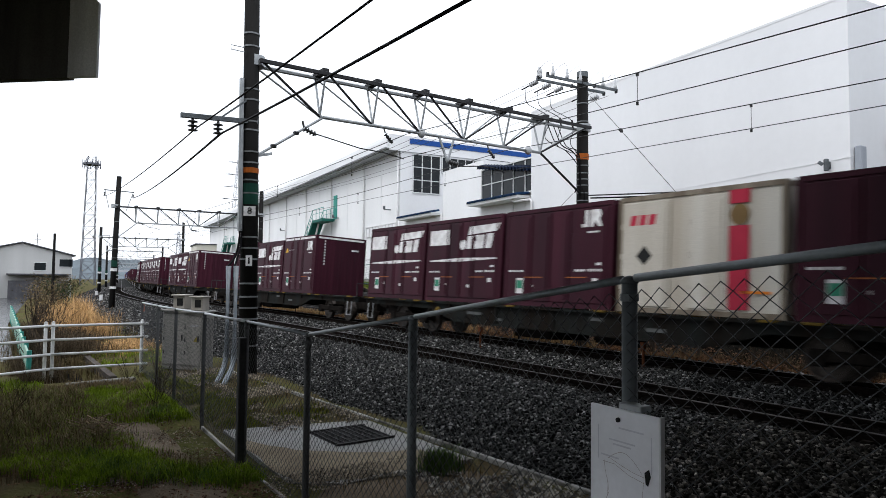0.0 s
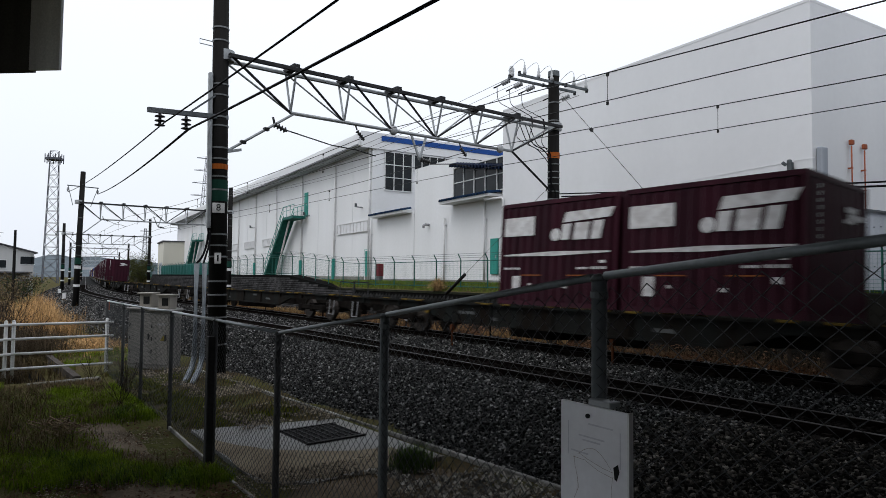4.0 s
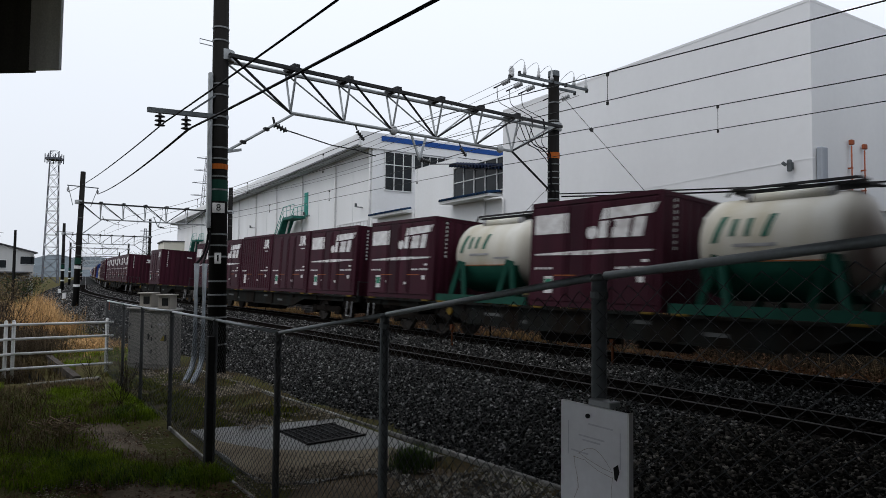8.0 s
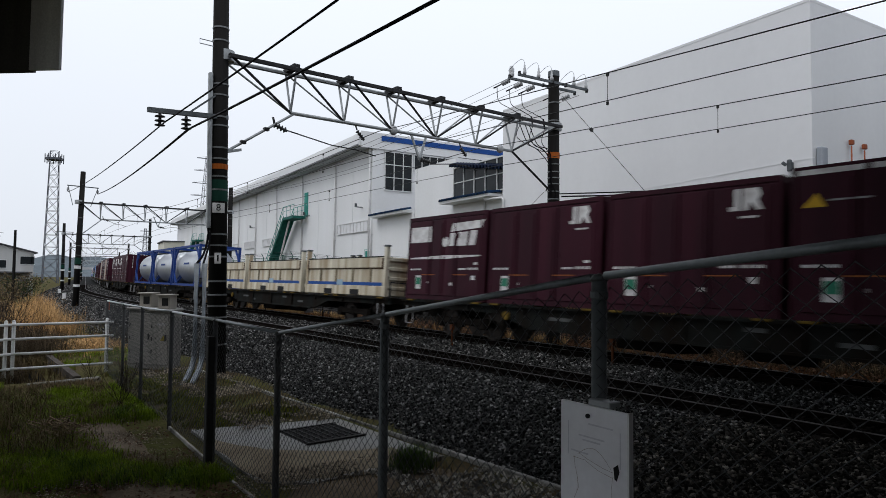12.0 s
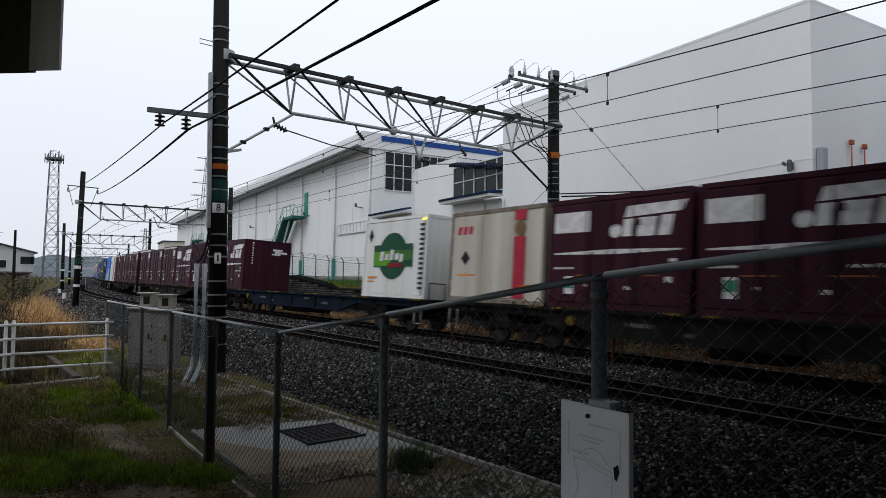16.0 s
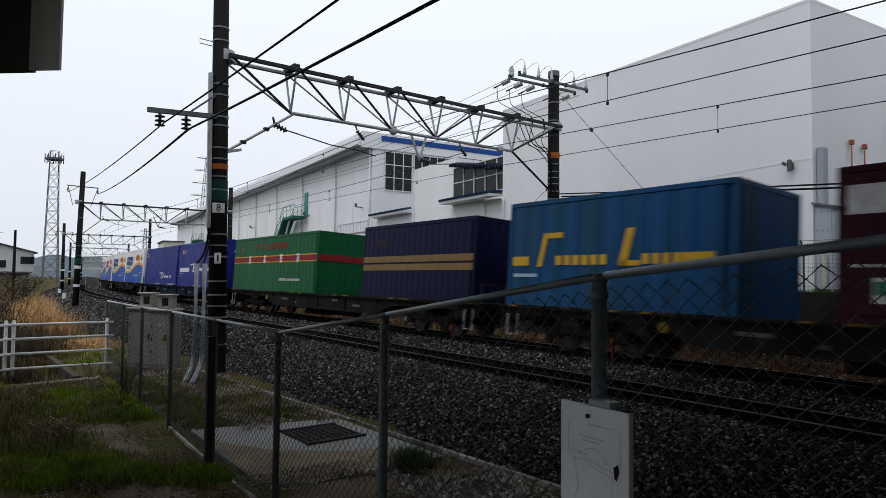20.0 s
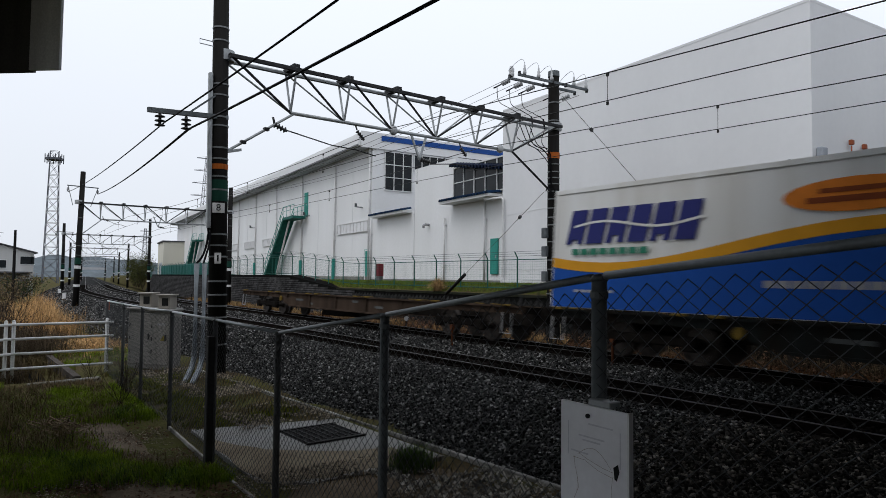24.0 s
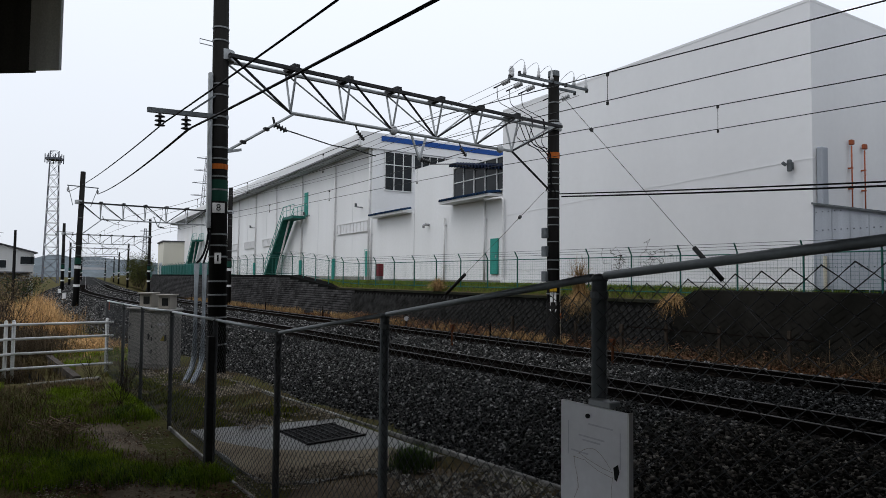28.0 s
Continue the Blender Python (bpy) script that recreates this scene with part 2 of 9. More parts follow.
POLE = mat("dark_concrete_pole", (0.021, 0.0205, 0.020), 0.75, vary=0.4, scale=2.2, streak=1, bump=0.3, col2=(0.008, 0.0075, 0.007), spec=0.04)
# Pale rail colour with the open sky's reflection painted in.
SKYRAIL = mat("sky_bright_rail", (0.55, 0.57, 0.59), 0.42, metal=0.35, vary=0.15, scale=4, spec=0.4)
GALV = mat("galvanised_steel", (0.40, 0.42, 0.43), 0.5, metal=0.5, vary=0.18, scale=4)
GALVMID = mat("dull_galvanised_strap", (0.22, 0.23, 0.235), 0.55, metal=0.4, vary=0.25, scale=4)
GALVDK = mat("weathered_galvanised_steel", (0.15, 0.165, 0.175), 0.6, metal=0.35, vary=0.25, scale=4)
STEELDK = mat("dark_painted_steel", (0.045, 0.045, 0.047), 0.6, metal=0.3, vary=0.3)
CABLE = mat("black_cable", (0.012, 0.012, 0.013), 0.6, vary=0.1, bump=0, spec=0.02)
WIREMAT = mat("overhead_wire", (0.035, 0.035, 0.035), 0.5, metal=0.5, vary=0.1, bump=0)
INSUL = mat("brown_grey_insulator", (0.06, 0.058, 0.06), 0.3, vary=0.2)
INSULW = mat("white_insulator", (0.45, 0.46, 0.47), 0.3, vary=0.1)
WIREMESH = mat("chain_link_wire", (0.075, 0.079, 0.083), 0.6, metal=0.4, vary=0.25, bump=0, spec=0.02)
RAILPAINT = mat("fence_rail_paint", (0.1875, 0.21, 0.2225), 0.5, metal=0.2, vary=0.2, scale=5, spec=0.4)
DARKPOST = mat("dark_weathered_post", (0.075, 0.077, 0.078), 0.7, metal=0.0, vary=0.25, scale=5, streak=1)
FENCEPOST = mat("fence_grey_paint", (0.15, 0.165, 0.172), 0.55, metal=0.2, vary=0.22, scale=5, streak=1)
WHITEPAINT = mat("white_guard_rail_paint", (0.72, 0.73, 0.73), 0.5, vary=0.1, scale=5)
SCRATCH = mat("brown_scratch", (0.34, 0.29, 0.27), 0.8)
WORNPRINT = mat("worn_print", (0.66, 0.66, 0.71), 0.6)
BOARD = mat("weathered_white_board", (0.84, 0.85, 0.89), 0.5, vary=0.05, scale=2.5, col2=(0.68, 0.68, 0.70), spec=0.3)
WALLWHITE = mat("white_factory_wall", (0.748, 0.7524, 0.7612), 0.75, vary=0.04, scale=0.35, fine=6, bump=0.06, streak=1, col2=(0.6952, 0.6996, 0.704))
WALLGREY = mat("pale_grey_warehouse_wall", (0.7144, 0.7191, 0.7332), 0.75, vary=0.03, scale=0.3, fine=5, bump=0.05, streak=1, col2=(0.658, 0.6627, 0.6768))
ROOFGREY = mat("grey_metal_roof", (0.42, 0.44, 0.45), 0.5, metal=0.2, vary=0.1)
TEAL = mat("teal_paint", (0.045, 0.28, 0.235), 0.6, vary=0.12)
TEALDK = mat("dark_teal_steel", (0.0234, 0.1365, 0.1105), 0.6, vary=0.2)
SHEETGREEN = mat("sea_green_sheet", (0.028, 0.15, 0.135), 0.6, vary=0.18, scale=0.8, streak=1)
FENCEGREEN = mat("green_fence_paint", (0.025, 0.115, 0.095), 0.6, vary=0.15)
BLUETRIM = mat("blue_trim", (0.02, 0.075, 0.28), 0.5, vary=0.1)
BLUEROOF = mat("blue_corrugated_sheet", (0.012, 0.04, 0.10), 0.5, vary=0.25)
GLASS = mat("dark_window_glass", (0.018, 0.022, 0.025), 0.15, vary=0.2, bump=0, spec=0.14)
FRAMEWHITE = mat("white_window_frame", (0.65, 0.66, 0.66), 0.5, vary=0.06)
PIPEWHITE = mat("white_drain_pipe", (0.66, 0.66, 0.66), 0.5, vary=0.08)
SHEDGREY = mat("pale_grey_sheet_metal", (0.40, 0.43, 0.48), 0.5, metal=0.0, vary=0.15, streak=1)
ORANGEPIPE = mat("orange_vent_pipe", (0.34, 0.10, 0.05), 0.6, vary=0.15)
DARKRED = mat("dark_red_box", (0.16, 0.02, 0.03), 0.5)
CABINETTOP = mat("beige_cabinet_box", (0.36, 0.335, 0.30), 0.6, vary=0.2, scale=2, streak=1)
DULLYELLOW = mat("dull_yellow_marking", (0.26, 0.21, 0.04), 0.6)
CABINET = mat("grey_relay_cabinet", (0.27, 0.262, 0.248), 0.6, vary=0.2, scale=2, streak=1)
GRATE = mat("rusty_drain_grate", (0.035, 0.033, 0.033), 0.6, metal=0.5, vary=0.3)
ASPHALT = mat("wet_asphalt", (0.055, 0.057, 0.06), 0.22, vary=0.2, scale=1.0, fine=60, bump=0.3)
# Blue-grey base colour paints the distance haze onto the woods.
HILL = mat("woods_with_painted_haze", (0.125, 0.148, 0.165), 1.0, vary=0.25, scale=0.05, fine=0.4, bump=0)
PLATEBLACK = mat("plate_black", (0.015, 0.015, 0.016), 0.6)
ORANGEBAND = mat("orange_pole_band", (0.42, 0.11, 0.02), 0.5)
GREENBAND = mat("green_pole_band", (0.01, 0.05, 0.035), 0.6)
HOUSEWALL = mat("pale_house_wall", (0.52, 0.52, 0.51), 0.8, vary=0.1, scale=0.6, streak=1)
HOUSEROOF = mat("dark_tile_roof", (0.10, 0.10, 0.11), 0.7, vary=0.2)
RUBBER = mat("black_rubber_sleeve", (0.012, 0.012, 0.012), 0.55)


# ---------------------------------------------------------------- mesh building
class Shape:
    """Gathers faces for one mesh."""

    def __init__(self):
        self.v, self.f, self.m = [], [], []

    def add(self, vs, fs, mi=0):
        o = len(self.v)
        self.v += [tuple(p) for p in vs]
        self.f += [tuple(i + o for i in f) for f in fs]
        self.m += [mi] * len(fs)
        return self

    def box(self, c, s, rz=0.0, mi=0, tilt=None):
        hx, hy, hz = s[0] / 2, s[1] / 2, s[2] / 2
        vs = [Vector((x * hx, y * hy, z * hz)) for z in (-1, 1) for x, y in ((-1, -1), (1, -1), (1, 1), (-1, 1))]
        rot = tilt if tilt else Matrix.Rotation(radians(rz), 3, 'Z')
        vs = [rot @ v + Vector(c) for v in vs]
        return self.add(vs, ((0, 3, 2, 1), (4, 5, 6, 7), (0, 1, 5, 4), (1, 2, 6, 5), (2, 3, 7, 6), (3, 0, 4, 7)), mi)

    def bevel_box(self, c, s, b=0.02, mi=0, rz=0.0):
        h = [x / 2 for x in s]
        vs, idx = [], {}
        for sx in (-1, 1):
            for sy in (-1, 1):
                for sz in (-1, 1):
                    for ax in range(3):
                        p = [sx * (h[0] - b), sy * (h[1] - b), sz * (h[2] - b)]
                        p[ax] = (sx, sy, sz)[ax] * h[ax]
                        idx[sx, sy, sz, ax] = len(vs)
                        vs.append(Vector(p))
        fs = []
        for ax in range(3):
            o = [a for a in range(3) if a != ax]
            for sg in (-1, 1):
                ring = []
                for a, b2 in ((-1, -1), (1, -1), (1, 1), (-1, 1)):
                    k = [0, 0, 0]
                    k[ax], k[o[0]], k[o[1]] = sg, a, b2
                    ring.append(idx[k[0], k[1], k[2], ax])
                fs.append(tuple(ring if (sg > 0) == (ax != 1) else ring[::-1]))
            for a in (-1, 1):
                for b2 in (-1, 1):
                    def key(e, which):
                        k = [0, 0, 0]
                        k[ax], k[o[0]], k[o[1]] = e, a, b2
                        return idx[k[0], k[1], k[2], which]
                    fs.append((key(-1, o[0]), key(1, o[0]), key(1, o[1]), key(-1, o[1])))
        for sx in (-1, 1):
            for sy in (-1, 1):
                for sz in (-1, 1):
                    fs.append(tuple(idx[sx, sy, sz, a] for a in range(3)))
        rot = Matrix.Rotation(radians(rz), 3, 'Z')
        return self.add([rot @ v + Vector(c) for v in vs], fs, mi)

    def cyl(self, p0, p1, r, n=10, r1=None, mi=0, cap=True):
        p0, p1 = Vector(p0), Vector(p1)
        r1 = r if r1 is None else r1
        q = (p1 - p0).to_track_quat('Z', 'Y')
        vs = []
        for p, rr in ((p0, r), (p1, r1)):
            vs += [p + q @ Vector((rr * math.cos(2 * math.pi * i / n), rr * math.sin(2 * math.pi * i / n), 0)) for i in range(n)]
        fs = [(i, (i + 1) % n, n + (i + 1) % n, n + i) for i in range(n)]
        if cap:
            fs += [tuple(range(n))[::-1], tuple(range(n, 2 * n))]
        return self.add(vs, fs, mi)

    def tube(self, pts, r, n=6, mi=0):
        pts = [Vector(p) for p in pts]
        vs = []
        for i, p in enumerate(pts):
            d = (pts[min(i + 1, len(pts) - 1)] - pts[max(i - 1, 0)])
            q = d.to_track_quat('Z', 'Y')
            vs += [p + q @ Vector((r * math.cos(2 * math.pi * k / n), r * math.sin(2 * math.pi * k / n), 0)) for k in range(n)]
        fs = []
        for i in range(len(pts) - 1):
            fs += [(i * n + k, i * n + (k + 1) % n, (i + 1) * n + (k + 1) % n, (i + 1) * n + k) for k in range(n)]
        fs += [tuple(range(n))[::-1], tuple(range((len(pts) - 1) * n, len(pts) * n))]
        return self.add(vs, fs, mi)

    def lathe(self, base, axis, prof, n=12, mi=0):
        """prof: (distance along axis, radius) pairs."""
        base = Vector(base)
        q = Vector(axis).to_track_quat('Z', 'Y')
        vs = []
        for h, r in prof:
            vs += [base + q @ Vector((r * math.cos(2 * math.pi * k / n), r * math.sin(2 * math.pi * k / n), h)) for k in range(n)]
        fs = []
        for i in range(len(prof) - 1):
            fs += [(i * n + k, i * n + (k + 1) % n, (i + 1) * n + (k + 1) % n, (i + 1) * n + k) for k in range(n)]
        fs += [tuple(range(n))[::-1], tuple(range((len(prof) - 1) * n, len(prof) * n))]
        return self.add(vs, fs, mi)

    def prism(self, pts, d, mi=0):
        """A flat outline (list of 3D points) thickened by the vector d."""
        d = Vector(d)
        n = len(pts)
        vs = [Vector(p) for p in pts] + [Vector(p) + d for p in pts]
        fs = [tuple(range(n))[::-1], tuple(range(n, 2 * n))] + [(i, (i + 1) % n, n + (i + 1) % n, n + i) for i in range(n)]
        return self.add(vs, fs, mi)

    def bar(self, p0, p1, w, h, mi=0):
        """A rectangular bar from p0 to p1."""
        p0, p1 = Vector(p0), Vector(p1)
        d = p1 - p0
        q = d.to_track_quat('X', 'Z').to_matrix()
        return self.box((p0 + p1) / 2, (d.length, w, h), mi=mi, tilt=q)

    def mesh(self, name, mats, smooth=False):
        me = bpy.data.meshes.new(name)
        me.from_pydata(self.v, [], self.f)
        for m in (mats if isinstance(mats, (list, tuple)) else [mats]):
            me.materials.append(m)
        if any(self.m):
            me.polygons.foreach_set("material_index", self.m)
        if smooth:
            me.polygons.foreach_set("use_smooth", [len(f) == 4 for f in self.f])
        me.update()
        return me


def empty(name, m, label, category, group="", kind=""):
    ob = new(name)
    ob.empty_display_size = 0.2
    ob.matrix_basis = m if isinstance(m, Matrix) else pose(*m)
    return tagged(ob, label, category, group, kind)


def part(name, shape, material, parent, label="", smooth=False, at=None, kind=""):
    me = shape if isinstance(shape, bpy.types.Mesh) else shape.mesh(name, material, smooth)
    ob = new(name, me)
    ob.parent = parent
    if at is not None:
        ob.matrix_basis = at if isinstance(at, Matrix) else pose(*at)
    return tagged(ob, label, kind=kind)


def thing(name, shape, material, label, category, group="", kind="", smooth=False, at=None):
    ob = new(name, shape.mesh(name, material, smooth))
    if at is not None:
        ob.matrix_basis = at if isinstance(at, Matrix) else pose(*at)
    return tagged(ob, label, category, group, kind)


# ---------------------------------------------------------------- the line of the railway
YFAR = 12.35      # centre of the far track on the straight
GAP = 3.5         # between track centres
BEND, RADIUS, ARC = -35.0, 450.0, 63.0


def rail_path(s):
    """x, y and heading (radians) of the far track's centre at s metres; s = x on the straight."""
    u = BEND - s
    if u <= 0:
        return s, YFAR, 0.0
    a = min(u, ARC) / RADIUS
    x, y = BEND - RADIUS * math.sin(a), YFAR + RADIUS * (1 - math.cos(a))
    if u > ARC:
        x, y = x - (u - ARC) * math.cos(a), y + (u - ARC) * math.sin(a)
    return x, y, a


def on_line(s, off, z=0.0):
    x, y, a = rail_path(s)
    return Vector((x + off * math.sin(a), y + off * math.cos(a), z))


def line_pose(s, off=0.0, z=0.0):
    p = on_line(s, off, z)
    return pose(p.x, p.y, p.z, 0, 0, -math.degrees(rail_path(s)[2]))


CANT = radians(3.3)      # both tracks lean away from the bank; the rail nearer to the bank keeps its level


def cant_pose(s):
    """Pose of the far track's tilted plane at s metres, turned about its nearer rail."""
    return line_pose(s) @ pose(0, -0.565, 0) @ Matrix.Rotation(-CANT, 4, 'X') @ pose(0, 0.565, 0)


STATIONS = [700, 300, 100, 40] + list(range(20, -34, -6)) + list(range(-35, -100, -4)) + [-130, -180, -260, -380, -520, -800]


def sweep(shape, prof, stations=STATIONS, mi=0, closed=False):
    n = len(prof)
    vs = [on_line(s, o, z) for s in stations for o, z in prof]
    k = n if closed else n - 1
    fs = [(i * n + j, i * n + (j + 1) % n, (i + 1) * n + (j + 1) % n, (i + 1) * n + j)
          for i in range(len(stations) - 1) for j in range(k)]
    return shape.add(vs, [f[::-1] for f in fs], mi)


# ---------------------------------------------------------------- ground
def ground_z(x, y):
    """Height of the soil: a low bank by the camera that falls away along the fence."""
    z = -0.52
    up = min(max((x + 5.73) * 0.13, 0.0), 0.62)
    fade = 1.0 - min(max((y - 2.3) / 2.2, 0.0), 1.0)
    z += up * fade * fade * (3 - 2 * fade)
    if x < -17:
        z -= min((-17 - x) * 0.05, 0.35) if y < 1.2 else min((-17 - x) * 0.02, 0.3)
    if -20.8 < x < -15.6 and 0.4 < y < 2.2:
        z -= 0.4 * min(1.0, (x + 20.8) / 0.8, (-15.6 - x) / 0.5) * min(1.0, (y - 0.4) / 0.4, (2.2 - y) / 0.4)
    return z


def build_ground():
    xs = [-3000, -1200, -500, -250, -140, -90, -60, -45, -36] + [-30 + 0.4 * i for i in range(96)] + [12, 20, 40, 100, 300, 1000, 3000]
    ys = [-3000, -1000, -300, -100, -40, -20, -12] + [-8 + 0.4 * i for i in range(34)] + [5.6, 8, 12, 20, 40, 100, 300, 1000, 3000]
    vs, fs = [], []
    for x in xs:
        for y in ys:
            near = -31 < x < 9 and -8.5 < y < 5.3
            vs.append((x, y, ground_z(x, y) + (0.05 * noise.noise(Vector((x * 0.7, y * 0.7, 0))) + 0.02 * noise.noise(Vector((x * 3, y * 3, 1))) if near else 0)))
    n = len(ys)
    for i in range(len(xs) - 1):
        for j in range(n - 1):
            fs.append((i * n + j, (i + 1) * n + j, (i + 1) * n + j + 1, i * n + j + 1))
    sh = Shape().add(vs, fs)
    thing("ground", sh, GRASSGROUND, "damp soil with patchy grass beside the railway", "ground", kind="structure", smooth=True)
    # bare trodden earth in front of the fence and inside it
    for name, x0, x1, y0, y1, amp, label in (
            ("dirt_path", -11.5, -6.2, 0.9, 2.35, 0.25, "bare damp earth path beside the fence"),
            ("dirt_verge", -6.85, 1.5, 2.4, 5.0, 0.2, "gravelly earth verge inside the fence"),
            ("dirt_patch", -6.3, 2.5, -3.0, 2.1, 0.4, "dark trodden earth by the fence")):
        sh = Shape()
        nx, ny = int((x1 - x0) / 0.35), int((y1 - y0) / 0.35) + 1
        vs = []
        for i in range(nx + 1):
            for j in range(ny + 1):
                x, y = x0 + (x1 - x0) * i / nx, y0 + (y1 - y0) * j / ny
                edge = min(i, nx - i, 2) / 2 * min(j, ny - j, 2) / 2
                wob = amp * noise.noise(Vector((x, y, 5))) if 0 < i < nx and 0 < j < ny else amp * noise.noise(Vector((x * 1.7, y * 1.7, 9)))
                vs.append((x + wob, y + wob * 0.6, ground_z(x + wob, y + wob * 0.6) + 0.05 * noise.noise(Vector((x * 0.7, y * 0.7, 0))) - 0.05 + 0.09 * edge))
        sh.add(vs, [(i * (ny + 1) + j, (i + 1) * (ny + 1) + j, (i + 1) * (ny + 1) + j + 1, i * (ny + 1) + j + 1) for i in range(nx) for j in range(ny)])
        thing(name, sh, DIRT, label, "ground", kind="structure", smooth=True)


build_ground()

BED = [(-8.4, -1.0), (-7.3, -0.56), (-6.6, -0.40), (-5.3, -0.17), (-4.9, -0.12), (-4.5, -0.12), (-2.45, -0.215), (-1.75, -0.17), (-1.15, -0.125), (1.05, -0.22), (1.8, -0.25), (2.9, -0.52), (3.0, -0.58)]


def bed_z(off):
    return float(np.interp(off, [p[0] for p in BED], [p[1] for p in BED]))


thing("ballast_bed", sweep(Shape(), BED), BALLAST, "dark wet crushed-stone ballast bed under two tracks", "ballast", kind="structure", smooth=True)


def stones(name, label, x0, x1, o0, o1, count, seed, size=(0.022, 0.042), material=None):
    """Crushed stones lying on the bed, one mesh."""
    g = np.random.default_rng(seed)
    s, off = g.uniform(x0, x1, count), g.uniform(o0, o1, count)
    unit = np.array([[x, y, z] for z in (-1, 1) for x, y in ((-1, -1), (1, -1), (1, 1), (-1, 1))], float)
    p = np.array([on_line(a, b) for a, b in zip(s, off)])
    zz = np.interp(off, [q[0] for q in BED], [q[1] for q in BED])
    r = g.uniform(*size, (count, 1, 1)) * g.uniform(0.6, 1.3, (count, 1, 3))
    v = unit[None] * r * g.uniform(0.55, 1.15, (count, 8, 3))
    a = g.uniform(0, 6.28, count)
    b = g.normal(0, 0.5, count)
    ca, sa, cb, sb = np.cos(a)[:, None], np.sin(a)[:, None], np.cos(b)[:, None], np.sin(b)[:, None]
    y2, z2 = v[:, :, 1] * cb - v[:, :, 2] * sb, v[:, :, 1] * sb + v[:, :, 2] * cb
    x3, y3 = v[:, :, 0] * ca - y2 * sa, v[:, :, 0] * sa + y2 * ca
    w = np.stack([x3, y3, z2], 2)
    w[:, :, 0] += p[:, 0][:, None]
    w[:, :, 1] += p[:, 1][:, None]
    w[:, :, 2] += (zz + r[:, 0, 2] * g.uniform(0.0, 0.9, count))[:, None]
    quad = np.array(((0, 3, 2, 1), (4, 5, 6, 7), (0, 1, 5, 4), (1, 2, 6, 5), (2, 3, 7, 6), (3, 0, 4, 7)))
    f = (quad[None] + 8 * np.arange(count)[:, None, None]).reshape(-1)
    me = bpy.data.meshes.new(name)
    me.vertices.add(count * 8), me.loops.add(len(f)), me.polygons.add(len(f) // 4)
    me.vertices.foreach_set("co", w.reshape(-1))
    me.loops.foreach_set("vertex_index", f.astype(np.int32))
    me.polygons.foreach_set("loop_start", np.arange(0, len(f), 4, dtype=np.int32))
    me.materials.append(material or STONE)
    me.update(calc_edges=True)
    me.validate()
    return tagged(new(name, me), label, "ballast", kind="stuff")


stones("ballast_stones", "grey angular ballast stones on the shoulder", -17, -4.2, -7.3, -4.2, 62000, 1, (0.010, 0.0225))
stones("ballast_stones", "brownish grey ballast stones on the shoulder", -5.0, 1.5, -7.3, -4.2, 38000, 61, (0.010, 0.023), BROWNSTONE)
stones("ballast_stones", "grey angular ballast stones between the tracks", -17, -7.5, -2.75, -0.75, 11000, 2, (0.014, 0.028))
# From here on the stones take the darker colour painted as shade.
stones("ballast_stones", "grey ballast stones between the tracks, darkened as overpass shade", -8.5, 2.5, -2.75, -0.75, 17000, 62, (0.012, 0.023), SHADESTONE)
stones("ballast_stones", "grey angular ballast stones beyond the far track", -17, 2.5, 0.75, 2.4, 9000, 21, (0.016, 0.032))
stones("ballast_stones", "rust-dark ballast stones inside the nearer track", -20, 2.5, -4.25, -2.75, 7000, 22, material=DARKSTONE)
stones("ballast_stones", "rust-dark ballast stones inside the farther track", -20, 2.5, -0.75, 0.75, 5500, 23, material=DARKSTONE)
for k, (o0, o1, n) in enumerate(((-7.9, -4.3, 36000), (-2.7, -0.8, 12000), (0.8, 2.4, 9000))):
    stones("ballast_stones", "grey angular ballast stones along the line", -48, -17, o0, o1, n, 3 + 30 * k, (0.014, 0.03))
    stones("ballast_stones", "grey ballast stones round the curve", -130, -48, o0, o1, int(n * 0.9), 4 + 30 * k, (0.024, 0.046))
for k, (o0, o1) in enumerate(((-4.3, -2.7), (-0.8, 0.8))):
    stones("ballast_stones", "rust-dark ballast stones inside the track along the line", -48, -20, o0, o1, 5000, 7 + 30 * k, (0.016, 0.03), material=DARKSTONE)
    stones("ballast_stones", "rust-dark ballast stones inside the track round the curve", -130, -48, o0, o1, 4000, 8 + 30 * k, (0.02, 0.035), material=DARKSTONE)


